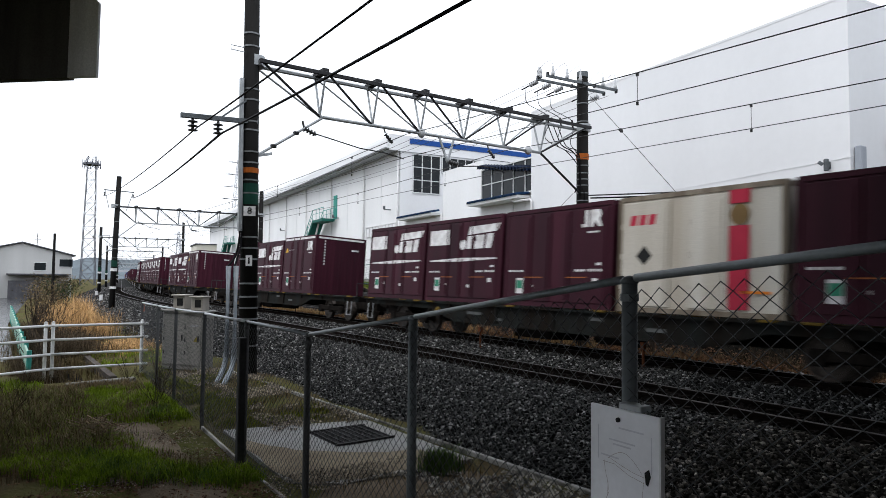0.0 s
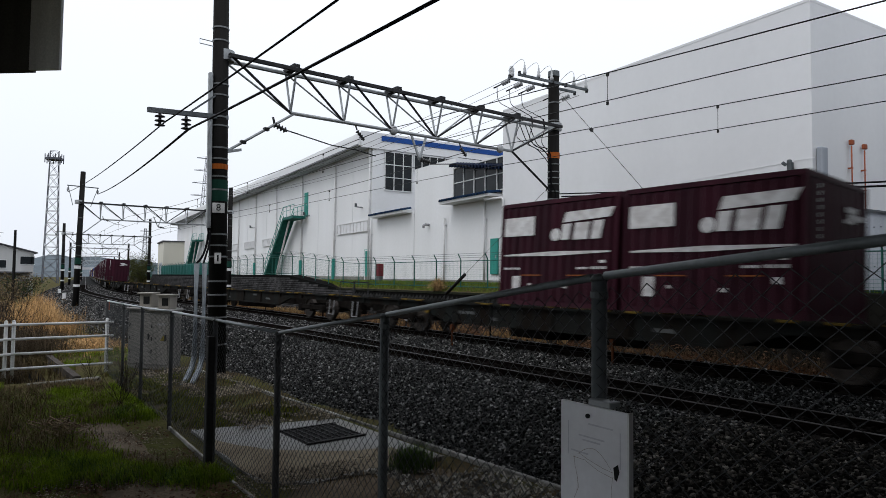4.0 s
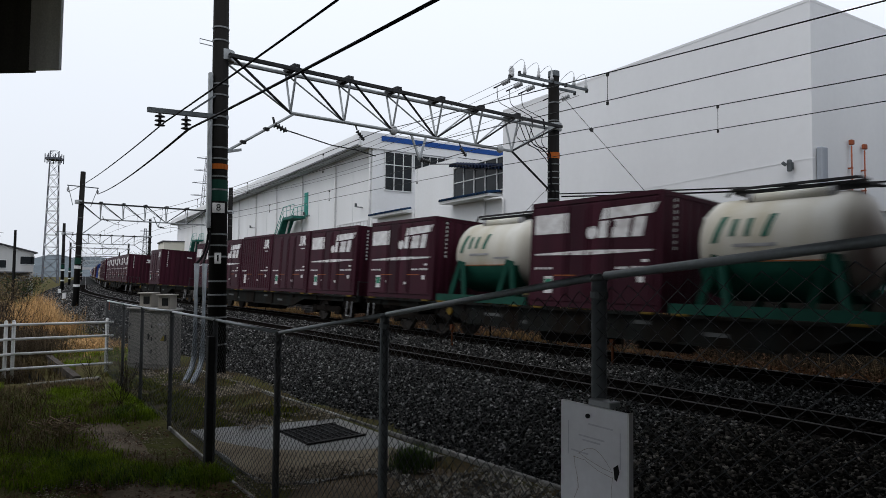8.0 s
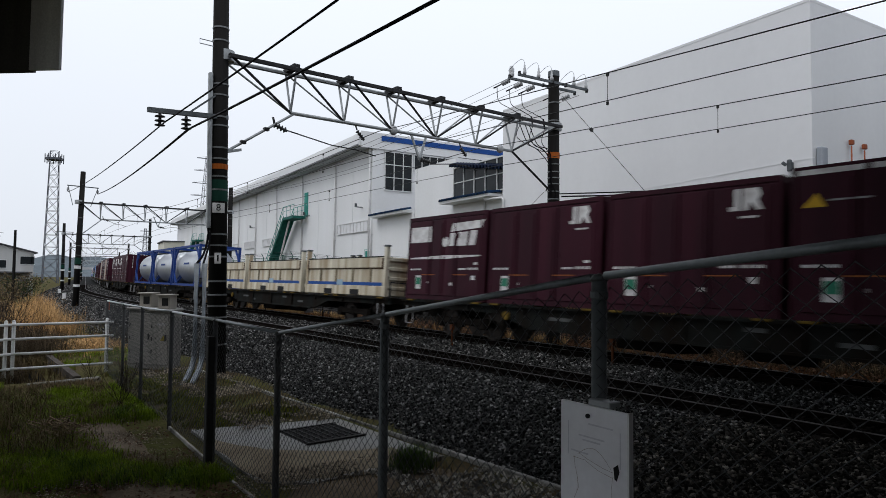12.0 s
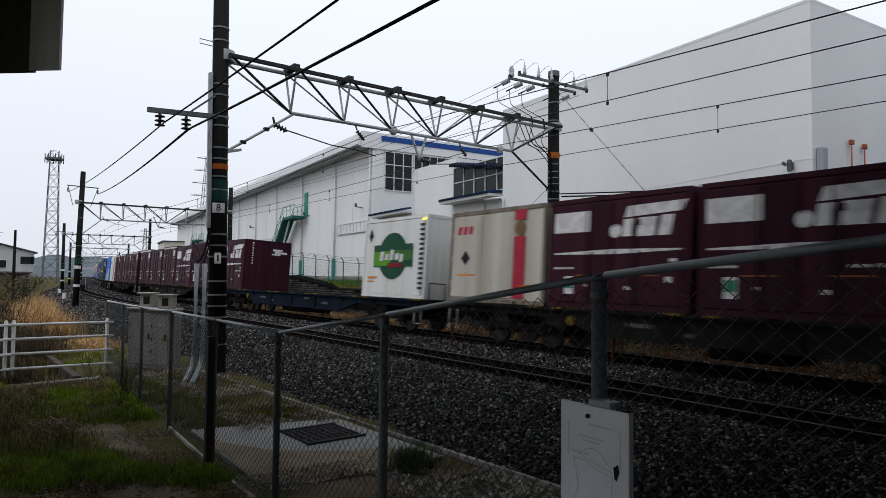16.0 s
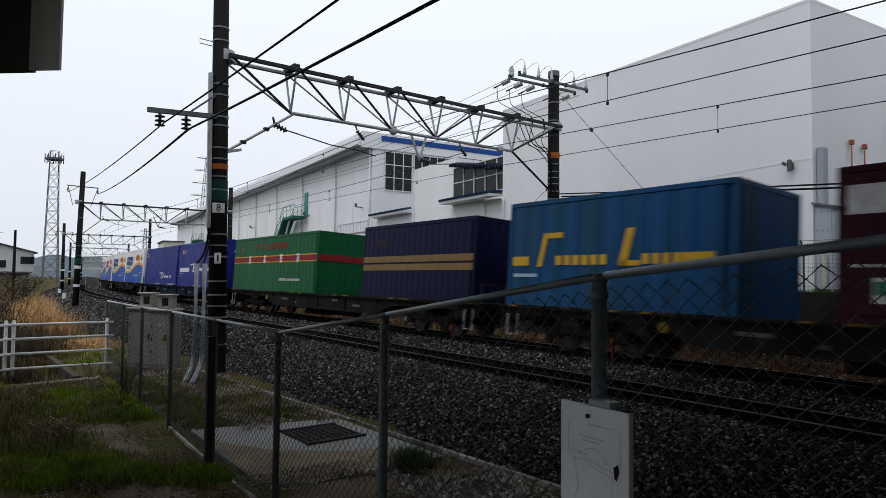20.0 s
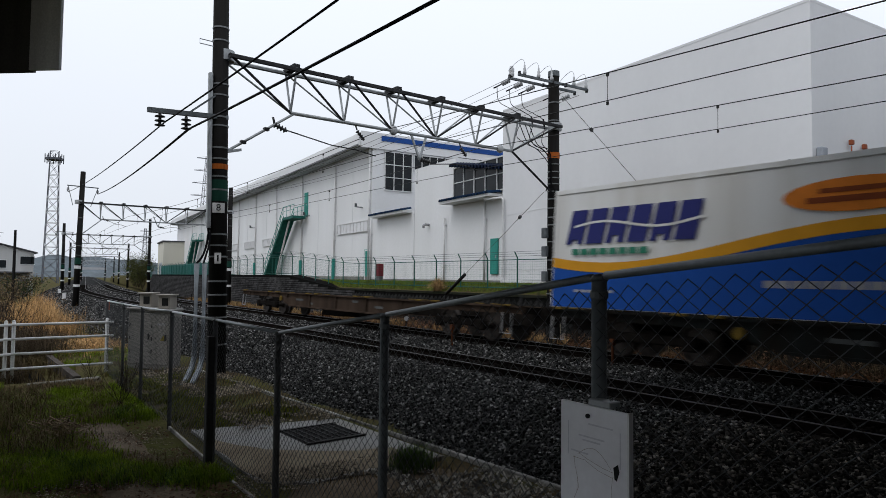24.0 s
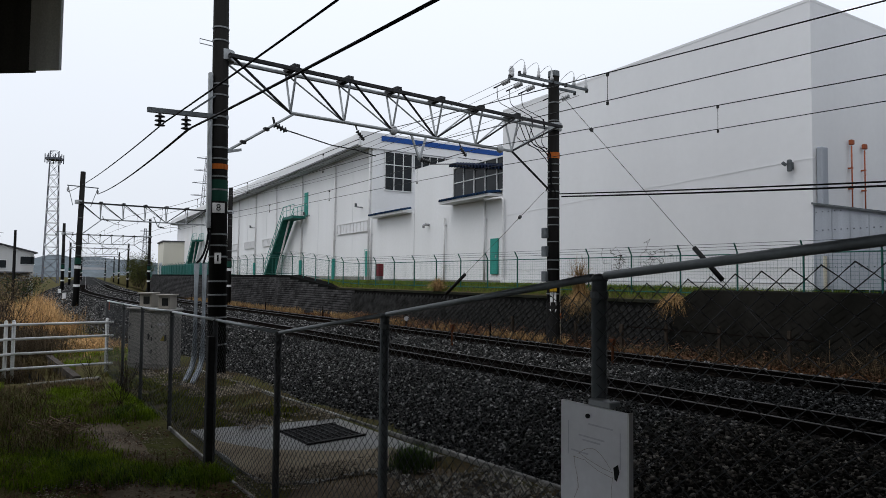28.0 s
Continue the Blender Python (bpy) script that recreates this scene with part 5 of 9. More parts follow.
for k, (s, ol, orr, tl, tr, zb) in enumerate(SPANS):
    yawd = -math.degrees(rail_path(s)[2])
    for off, top in ((ol, tl), (orr, tr)):
        p = on_line(s, off)
        foot = -1.0 if k == 0 and off < 0 else -0.55
        mm = mast("catenary_mast", (p.x, p.y, foot), top, 0.19, 0.15, "dark concrete catenary mast beside the curve", (2.9, 3.5, 5.3, 6.4) if k < 2 else ())
        if foot < -0.9:
            mm.matrix_basis = pose(p.x, p.y, 0, -1.2, 0, 0)
        band(mm, 2.35, 2.75, 0.185, GREENBAND, "dark green band")
        band(mm, 2.05, 2.25, 0.186, WHITE, "white band")
        band(mm, 0.9, 1.05, 0.19, WHITE, "white band")
        if k < 2 and off < 0:
            ab = part("feeder_bracket", Shape().bar((0, -0.85, top - 0.95), (0, 0.95, top - 0.95), 0.06, 0.06), GALVDK, mm)
            for yy in (-0.8, 0.9):
                part("insulator", insulator(Shape(), (0, yy, top - 1.35), (0, 0, 1), 3, 0.08, 0.09), INSUL, ab, smooth=True)
                part("drop_rod", Shape().cyl((0, yy, top - 0.95), (0, yy * 0.6, top - 2.2), 0.02, 5), GALVDK, ab)
    g = portal_beam(0.0, ol, orr, zb, ol + 1.25, orr - 1.7, detail=False)
    p = on_line(s, 0)
    g.matrix_basis = pose(p.x, p.y, 0, 0, 0, yawd)
    if k < 3:
        hm = pose(p.x, p.y, zb - 6.35, 0, 0, yawd)
        hanger(hm, -5.0 if k == 0 else ol + 0.9, -3.6, False), hanger(hm, -1.6, -0.1, True)


def wire(name, label, pts, r, material=None, group="overhead wires"):
    return thing(name, Shape().tube(pts, r, 5), material or WIREMAT, label, "wire", group, smooth=True)


DROP = {-GAP: (0.41, 0.235), 0.0: (0.37, 0.2)}      # how far messenger and contact wire come down past the near portal


def catenary(off, label):
    sup = [36.0, 4.0, -14.7] + PORTALS
    mess, cont, drops = [], [], []
    for a, b in zip(sup, sup[1:]):
        n = 10
        for i in range(n + (b == sup[-1])):
            f = i / n
            s = a + (b - a) * f
            low = max(0.0, s + 14.7) / 10.4
            zm = 5.58 - 0.32 * 4 * f * (1 - f) if s < -14.6 else max(5.56 - DROP[off][0] * low, 4.72)
            zc = max(4.93 - DROP[off][1] * low, 4.4)
            mess.append(on_line(s, off, zm))
            cont.append(on_line(s, off + 0.12 * math.sin(s * 0.06), zc))
            if 0.01 < f < 0.99 and -100 < s < -15 and i % 2 == 1:
                drops.append((s, zm))
    drops.append((-7.1, 5.56 - DROP[off][0] * 7.6 / 10.4))
    w = empty("catenary_wire", (0, 0, 0), label, "overhead wire", "catenary wires")
    part("messenger_wire", Shape().tube(mess, 0.011, 5), WIREMAT, w)
    part("contact_wire", Shape().tube(cont, 0.009, 5), WIREMAT, w)
    for s, zm in drops:
        q = on_line(s, off)
        part("dropper", Shape().cyl((q.x, q.y, max(4.93 - DROP[off][1] * max(0.0, s + 14.7) / 10.4, 4.45)), (q.x, q.y, zm), 0.006, 4).box((q.x, q.y, 4.9 - DROP[off][1] * max(0.0, s + 14.7) / 10.4), (0.035, 0.03, 0.06)).box((q.x, q.y, zm - 0.03), (0.045, 0.03, 0.06)), WIREMAT, w)


catenary(-GAP, "messenger and contact wire above the nearer track")
catenary(0.0, "messenger and contact wire above the farther track")


def sag(a, b, d, n=12):
    a, b = Vector(a), Vector(b)
    return [a + (b - a) * (i / n) - Vector((0, 0, d * 4 * (i / n) * (1 - i / n))) for i in range(n + 1)]


FEED = on_line(-47.0, -6.22)
for k, (y, z, zr, r) in enumerate(((3.42, 4.94, 4.91, 0.016), (3.96, 4.9, 4.63, 0.022), (3.90, 4.86, 4.58, 0.018))):
    far = (FEED.x, FEED.y + (-0.8 if k == 0 else 0.9), 6.95)
    pts = sag(far, (-14.5, y, z), 0.2)[:-1] + sag((-14.5, y, z), (-5.0, y, zr), 0.02, 5)[:-1] + [(-5.0, y, zr), (8.0, y, zr - 0.25), (40.0, y, zr - 0.4)]
    thing("feeder_cable", Shape().tube(pts, r, 6), CABLE, "thick black feeder cable strung along the masts", "cable", "feeder cables", smooth=True)
for y, z, r in ((15.75, 4.50, 0.022), (15.85, 4.42, 0.026)):
    thing("line_cable", Shape().tube(sag((-14.6, y, z), (-3.2, y, z - 0.78), 0.03) + [Vector((40, y, z - 1.5))], r, 6), CABLE, "black cable running from the mast along the line", "cable", "line cables", smooth=True)
for i, (y, z) in enumerate(((13.7, 8.0), (14.2, 8.0), (14.7, 8.0), (16.4, 8.1), (17.1, 8.1))):
    far = on_line(-47.0, 3.3 + (y - 15.6) * 0.6, 7.6)
    thing("line_wire", Shape().tube(sag((-14.95, y, z), far, 0.5), 0.008, 4), WIREMAT, "thin wire running back along the masts", "wire", "line wires")


def guy(top, foot, f0, f1):
    g = empty("guy_wire", (0, 0, 0), "thin steel guy wire with a black protective sleeve", "guy wire", "guy wires")
    top, foot = Vector(top), Vector(foot)
    part("strand", Shape().cyl(top, foot, 0.008, 5), WIREMAT, g)
    part("sleeve", Shape().cyl(top + (foot - top) * f0, top + (foot - top) * f1, 0.065, 10), RUBBER, g, "black rubber sleeve", smooth=True)
    part("guy_insulator", insulator(Shape(), top + (foot - top) * 0.16, (foot - top).normalized(), 2, 0.06, 0.07), INSUL, g)


guy((-14.45, 15.68, 7.72), (-6.95, 15.7, -0.45), 0.63, 0.735)
guy((-15.1, 15.55, 4.6), (-22.1, 15.6, 0.0), 0.60, 0.77)


# ---------------------------------------------------------------- chain-link fence
POSTS = [(0.35, 1.78, 1.905), (-1.67, 2.03, 1.715), (-3.662, 2.278, 1.455), (-5.73, 2.41, 1.18), (-7.62, 2.43, 1.19), (-9.95, 2.54, 1.17), (-12.1, 2.6, 1.14), (-13.85, 2.64, 1.13), (-16.6, 2.806, 1.10)]


def build_fence():
    f = empty("chain_link_fence", (0, 0, 0), "grey steel chain-link fence with tubular top rail along the bank", "fence")
    for i, (x, y, z) in enumerate(POSTS):
        g = ground_z(x, y) - 0.25
        r = 0.031 if i < 4 else 0.028
        p = part("post", Shape().cyl((x, y, g), (x, y, z - 0.03), r, 14), FENCEPOST if i < 3 else DARKPOST, f, "grey tubular post", smooth=True)
        part("post_cap", Shape().lathe((x, y, z - 0.03), (0, 0, 1), [(0, r + 0.004), (0.012, r + 0.004), (0.024, r * 0.8), (0.03, 0.004)], 14), FENCEPOST if i < 3 else DARKPOST, p, smooth=True)
        part("collar", Shape().lathe((x, y, z - 0.1), (0, 0, 1), [(0, r), (0.002, r + 0.005), (0.028, r + 0.005), (0.03, r)], 14), FENCEPOST if i < 3 else DARKPOST, p)
    for a, b in zip(POSTS, POSTS[1:]):
        a2, b2 = Vector(a), Vector(b)
        d = (b2 - a2).normalized()
        # Rails beyond the deck take the paler colour that imitates reflected sky.
        part("top_rail", Shape().cyl(a2 + d * 0.035 - Vector((0, 0, 0.012)), b2 - d * 0.035 - Vector((0, 0, 0.012)), 0.0165, 10), RAILPAINT if a[0] > -6 else SKYRAIL, f, "tubular top rail", smooth=True)
        part("tension_wire", Shape().cyl((a[0], a[1], ground_z(a[0], a[1]) + 0.12), (b[0], b[1], ground_z(b[0], b[1]) + 0.12), 0.004, 4), WIREMESH, f)
        w = Shape()
        span = (Vector((b[0], b[1], 0)) - Vector((a[0], a[1], 0))).length
        n = int(span / 0.044)
        hgt = 1.55
        rows = int(hgt / 0.036)
        for i in range(n):
            pts = []
            for k in range(rows + 1):
                fr = (i + ((k + i) % 2)) / n
                zt = a[2] + (b[2] - a[2]) * fr - 0.06
                pts.append((a[0] + (b[0] - a[0]) * fr, a[1] + (b[1] - a[1]) * fr - 0.028 + 0.004 * (k % 2), zt - k * 0.036))
            w.tube(pts, 0.0027 if a[0] > -8 else 0.0019, 3)
        part("wire_mesh", w, WIREMESH, f, "diamond wire mesh", kind="stuff")
    # dark square stub post beside the slab
    part("stub_post", Shape().bevel_box((-7.535, 2.355, 0.25), (0.085, 0.085, 1.5), 0.008), STEELDK, f, "dark square post")
    kb = Shape()
    for a, b in zip(POSTS[3:5], POSTS[4:6]):
        kb.bar((a[0], a[1], ground_z(a[0], a[1]) + 0.01), (b[0], b[1], ground_z(b[0], b[1]) - 0.005), 0.026, 0.07)
    part("kerb", kb, KERB, f, "narrow concrete kerb under the mesh")


build_fence()
bd = empty("blank_sign_board", (-1.635, 1.955, 0.97, 0, 0, -3), "weathered blank white board wired to the fence post", "sign board")
part("panel", Shape().bevel_box((0, 0, -0.02), (0.34, 0.016, 0.52), 0.004), BOARD, bd)
part("rim", Shape().box((0.172, 0.002, -0.02), (0.008, 0.022, 0.525)), FRAMEWHITE, bd)
part("bolt", Shape().cyl((-0.02, -0.008, 0.2), (-0.02, -0.016, 0.2), 0.009, 8), BLACKM, bd)
part("notch", Shape().prism([(0.105, -0.009, 0.035), (0.125, -0.009, 0.05), (0.132, -0.009, 0.025), (0.12, -0.009, -0.01), (0.11, -0.009, -0.005)], (0, -0.002, 0)), BLACKM, bd, "dark torn notch")
for path in ([(-0.075 + 0.165 * k / 9, 0.045 + 0.05 * math.sin(3.0 * k / 9) - 0.003 * k) for k in range(10)], [(-0.07, 0.05), (-0.02, 0.035), (0.05, 0.02), (0.1, 0.015)],
             [(-0.1, 0.03), (-0.04, 0.03), (0.03, 0.005), (0.1, -0.005)], [(-0.095, 0.035), (-0.09, 0.0), (-0.075, -0.05), (-0.08, -0.1), (-0.095, -0.13)],
             [(-0.08, -0.03), (-0.07, -0.08), (-0.085, -0.11)], [(0.1, 0.0), (0.092, -0.05), (0.1, -0.12)], [(0.08, -0.08), (0.07, -0.11)]):
    part("scratch", Shape().tube([(x, -0.0082, z) for x, z in path], 0.0008, 4), SCRATCH, bd, "faint brown scratch")
for x0, x1, z in ((-0.02, 0.1, 0.17), (-0.07, 0.06, 0.12), (-0.05, 0.04, 0.105), (-0.11, -0.02, 0.055)):
    part("worn_print", Shape().box(((x0 + x1) / 2, -0.0083, z), (x1 - x0, 0.001, 0.006)), WORNPRINT, bd, "worn illegible line of print")
for x in (-0.125, 0.135):
    part("worn_border", Shape().box((x, -0.0083, 0.1), (0.004, 0.001, 0.13)), WORNPRINT, bd, "worn printed border")
part("clamp", Shape().bevel_box((0.02, 0.035, 0.25), (0.11, 0.06, 0.025), 0.004), GALV, bd)

# ---------------------------------------------------------------- inside the fence: slab, grate, kerb, cabinets, conduits
sl = Shape().prism([(-9.5, 2.72, -0.62), (-6.7, 2.62, -0.62), (-6.35, 3.1, -0.62), (-6.4, 4.85, -0.62), (-9.0, 4.78, -0.62)], (0, 0, 0.135))
thing("drain_slab", sl, SLAB, "damp concrete slab around a drain", "slab", kind="structure")
SILT_EDGE = [(-8.9, 2.72), (-8.48, 2.85), (-7.9, 3.17), (-7.47, 3.66), (-7.2, 4.1), (-7.1, 4.5), (-6.5, 4.6), (-6.42, 4.0), (-6.38, 3.3), (-6.55, 2.79), (-6.8, 2.64)]
sd = Shape()
ring = []
for k in range(66):
    a, b = Vector(SILT_EDGE[k // 6]), Vector(SILT_EDGE[(k // 6 + 1) % 11])
    q = a + (b - a) * ((k % 6) / 6)
    w = 0.13 * noise.noise(Vector((q.x * 3, q.y * 3, 2)))
    ring.append((q.x + w, q.y + w, -0.4805))
sd.add(ring + [(-7.0, 3.4, -0.476)], [(k, (k + 1) % 66, 66) for k in range(66)])
thing("silt", sd, SILT, "sandy brown silt washed over the slab", "silt", kind="structure")
gt = empty("drain_grate", (-8.23, 4.12, -0.482, 0, 0, 1.5), "rusty steel drain grate set in the slab", "drain grate")
# Flat black plate stands in for the shaded hollow below the bars.
part("pit", Shape().box((0, 0, 0.001), (0.86, 0.86, 0.006)), BLACKM, gt)
for i in range(9):
    part("bar", Shape().box((0, -0.4 + 0.1 * i, 0.012), (0.86, 0.014, 0.02)), STEELDK, gt)
for i in range(17):
    part("bar", Shape().box((-0.4 + 0.05 * i, 0, 0.006), (0.012, 0.84, 0.01)), GRATE, gt)
for x in (-0.43, 0.43):
    part("edge_angle", Shape().box((x, 0, 0.013), (0.03, 0.9, 0.024)), GRATE, gt)
kb = empty("trackside_kerb", (0, 0, 0), "weathered concrete kerb along the foot of the ballast", "kerb", kind="structure")
x = -16.0
while x < 3.0:
    y = 4.62 + (x + 14) * 0.054
    part("kerb_stone", Shape().bevel_box((x + 0.5, y + 0.027, -0.535), (0.985, 0.045, 0.14), 0.012, rz=3.1), KERB, kb)
    x += 1.0


def cabinet(name, x, y, w, h, label, sign):
    c = empty(name, (x, y, -0.52, 0, 0, 48), label, "relay cabinet", "relay cabinets")
    part("body", Shape().bevel_box((0, 0, h / 2), (w, 0.55, h), 0.02), CABINET, c)
    part("roof", Shape().bevel_box((0, -0.02, h + 0.025), (w + 0.08, 0.63, 0.05), 0.015), CABINET, c)
    d = part("door", Shape().bevel_box((0, -0.283, h / 2 + 0.02), (w - 0.1, 0.02, h - 0.2), 0.006), CABINET, c)
    part("handle", Shape().box((w * 0.3, -0.305, h * 0.55), (0.03, 0.03, 0.14)), STEELDK, d)
    for z in (0.28, 0.5, 0.72):
        part("hinge", Shape().cyl((-w * 0.5 + 0.06, -0.3, h * z), (-w * 0.5 + 0.06, -0.3, h * z + 0.08), 0.012, 6), STEELDK, d)
    if sign:
        part("warning_mark", Shape().prism([(0.02, -0.294, h * 0.5), (0.18, -0.294, h * 0.5), (0.1, -0.294, h * 0.5 + 0.13)], (0, -0.003, 0)), DULLYELLOW, d, "dull yellow warning triangle")
        part("notice", Shape().box((0.04, -0.294, h * 0.78), (0.2, 0.004, 0.05)), GREYM, d, "pale notice strip")
    t = part("top_box", Shape().bevel_box((0.02, 0, h + 0.21), (0.30, 0.34, 0.32), 0.015), CABINETTOP, c, "beige box on top")
    part("lid", Shape().bevel_box((0.02, -0.02, h + 0.385), (0.36, 0.42, 0.035), 0.01), CABINETTOP, t)
    # Black plate paints the shaded inside of the box's open front.
    part("vent", Shape().box((0.05, -0.174, h + 0.22), (0.15, 0.012, 0.18)), BLACKM, t)


cabinet("relay_cabinet", -16.75, 3.72, 0.66, 1.39, "grey steel relay cabinet behind the fence", False)
cabinet("relay_cabinet", -16.3, 4.03, 0.5, 1.36, "narrow grey steel relay cabinet behind the fence", True)
for k, dx in enumerate((0.0, 0.13)):
    thing("cable_conduit", Shape().tube([(-14.35 + dx, 4.14 + dx, 1.95), (-14.35 + dx, 4.14 + dx, 0.05), (-14.33 + dx, 4.12 + dx, -0.12), (-14.24 + dx, 4.05 + dx, -0.28), (-14.05 + dx, 3.93 + dx * 0.95, -0.41), (-13.62 + dx, 3.7 + dx, -0.55)], 0.058, 10), CONDUIT,
          "galvanised cable conduit bent into the ground", "conduit", "cable conduits", smooth=True)

# ---------------------------------------------------------------- green wire fence on the terrace
def build_green_fence():
    f = empty("terrace_fence", (0, 0, 0), "green steel mesh fence with angled tops on the terrace", "fence")
    off = 5.55
    zb, zt = 1.22, 2.52

    def rise(q):
        """How far the ground under the fence climbs where the wall steps up."""
        return float(np.interp(-q, (32.5, 40.0, 50.0, 62.0, 80.0), (0.0, 0.58, 0.55, 0.36, 0.3)))

    mesh_of = Shape().cyl((0, 0, zb - 0.25), (0, 0, zt), 0.028, 6).cyl((0, 0, zt), (0, -0.16, zt + 0.26), 0.024, 6).mesh("post", FENCEGREEN)
    s, n = 3.0, 0
    ss = []
    while s > -112:
        part("post", mesh_of, None, f, at=line_pose(s, off, rise(s)))
        ss.append(s)
        s -= 1.82
    for z in (zt - 0.06, zb + 0.1):
        part("rail", Shape().tube([on_line(q, off, z + rise(q)) for q in ss], 0.018, 5), FENCEGREEN, f)
    for k in range(3):
        part("barbed_strand", Shape().tube([on_line(q, off - 0.05 - 0.05 * k, zt + 0.08 + 0.085 * k + rise(q)) for q in ss], 0.006, 4), WIREMESH, f)
    w = Shape()
    for z in np.arange(zb + 0.15, zt - 0.05, 0.1):
        w.tube([on_line(q, off, float(z) + rise(q)) for q in ss], 0.003, 3)
    s = 3.0
    while s > -80:
        p = on_line(s, off, rise(s))
        w.cyl((p.x, p.y, p.z + zb + 0.1), (p.x, p.y, p.z + zt - 0.06), 0.0025, 3, cap=False)
        s -= 0.1
    part("wire_mesh", w, FENCEGREEN, f, "fine green wire mesh", kind="stuff")


build_green_fence()


def build_sheet_fence():
    f = empty("sheet_fence", (0, 0, 0), "teal translucent sheet fence along the far terrace edge", "fence")
    s = -60.0
    while s > -99:
        a, b = on_line(s, 6.6), on_line(s - 1.94, 6.6)
        part("panel", Shape().prism([(a.x, a.y, 1.3), (b.x, b.y, 1.3), (b.x, b.y, 3.0), (a.x, a.y, 3.0)], (0.01, 0.04, 0)), SHEETGREEN, f)
        part("post", Shape().cyl((a.x, a.y, 1.1), (a.x, a.y, 3.1), 0.04, 6), TEALDK, f)
        s -= 2.0


build_sheet_fence()
for s in (36.44, 44.2, 51.8, 59.3):
    p = SITE @ Vector((-s, -0.16, 0))
    thing("pipe_guard", Shape().cyl((p.x, p.y, 1.4), (p.x, p.y, 3.1), 0.13, 8), TEAL, "teal guard around the foot of a drain pipe", "pipe guard", "pipe guards")
sdr = empty("service_door", SITE @ pose(-30.3, -0.06, 1.5), "narrow teal service door in the factory wall", "door", kind="structure")
part("leaf", Shape().bevel_box((0, 0, 1.0), (0.75, 0.06, 1.95), 0.01), TEAL, sdr)
part("door_frame", Shape().box((-0.42, 0, 1.02), (0.08, 0.1, 2.1)).box((0.42, 0, 1.02), (0.08, 0.1, 2.1)).box((0, 0, 2.04), (0.92, 0.1, 0.08)), WALLWHITE, sdr)
p = SITE @ Vector((-26.6, -0.9, 0))
hb = empty("hydrant_box", (p.x, p.y, 1.5, 0, 0, -6), "dark red hydrant box on the terrace", "hydrant box")
part("box", Shape().bevel_box((0, 0, 0.66), (0.42, 0.34, 0.76), 0.02), DARKRED, hb)
part("stand", Shape().box((0, 0, 0.14), (0.36, 0.28, 0.28)), GALVDK, hb)

# ---------------------------------------------------------------- bank on the other side: guard rail, road, house
gr = empty("pipe_guard_rail", (0, 0, 0), "white-painted pipe guard rail at the end of the road", "guard rail")
RP = [(-16.27, 2.76), (-16.3, 1.0), (-16.25, 0.86), (-15.2, -1.3)]
for x, y in RP:
    p = part("post", Shape().cyl((x, y, -0.75), (x, y, 0.68), 0.036, 10), WHITEPAINT, gr, "white pipe post", smooth=True)
    part("post_cap", Shape().lathe((x, y, 0.68), (0, 0, 1), [(0, 0.038), (0.02, 0.032), (0.035, 0.01)], 10), WHITEPAINT, p, smooth=True)
for (a, b, e) in ((RP[0], RP[1], 0.12), (RP[2], RP[3], 0.1)):
    for z in (0.62, 0.32, 0.01, -0.30):
        d = (Vector(b) - Vector(a)).normalized() * e
        part("rail", Shape().cyl((a[0] - d.x + 0.06, a[1] - d.y, z), (b[0] + d.x + 0.06, b[1] + d.y, z), 0.028, 10), WHITEPAINT, gr, "white pipe rail", smooth=True)
thing("stone_sill", Shape().bevel_box((-15.08, 1.82, -0.5), (0.16, 1.34, 0.11), 0.02, rz=11), CONCRETE, "pale concrete sill below the guard rail", "kerb", kind="structure")
rd = Shape()
xs = [-17.2, -25, -40, -60, -90, -140]
vs = []
for x in xs:
    c = 0.2 + max(0, (-x - 40)) * 0.05
    vs += [(x, c - 7.0, -0.80), (x, c + 0.25, -0.80)]
rd.add(vs, [(2 * i, 2 * i + 1, 2 * i + 3, 2 * i + 2) for i in range(len(xs) - 1)])
thing("road", rd, ASPHALT, "wet grey asphalt road beside the line", "road", kind="structure")
gb = empty("roadside_barrier", (0, 0, 0), "pale green steel barrier along the road edge", "barrier")
for i in range(14):
    x = -17.4 - i * 2.0
    part("post", Shape().cyl((x, 0.62, -0.9), (x, 0.62, 0.0), 0.05, 8), TEAL, gb)
    part("panel", Shape().bevel_box((x - 1.0, 0.6, -0.35), (1.96, 0.05, 0.62), 0.015), mat("pale_green_paint", (0.30, 0.46, 0.38), 0.6), gb)


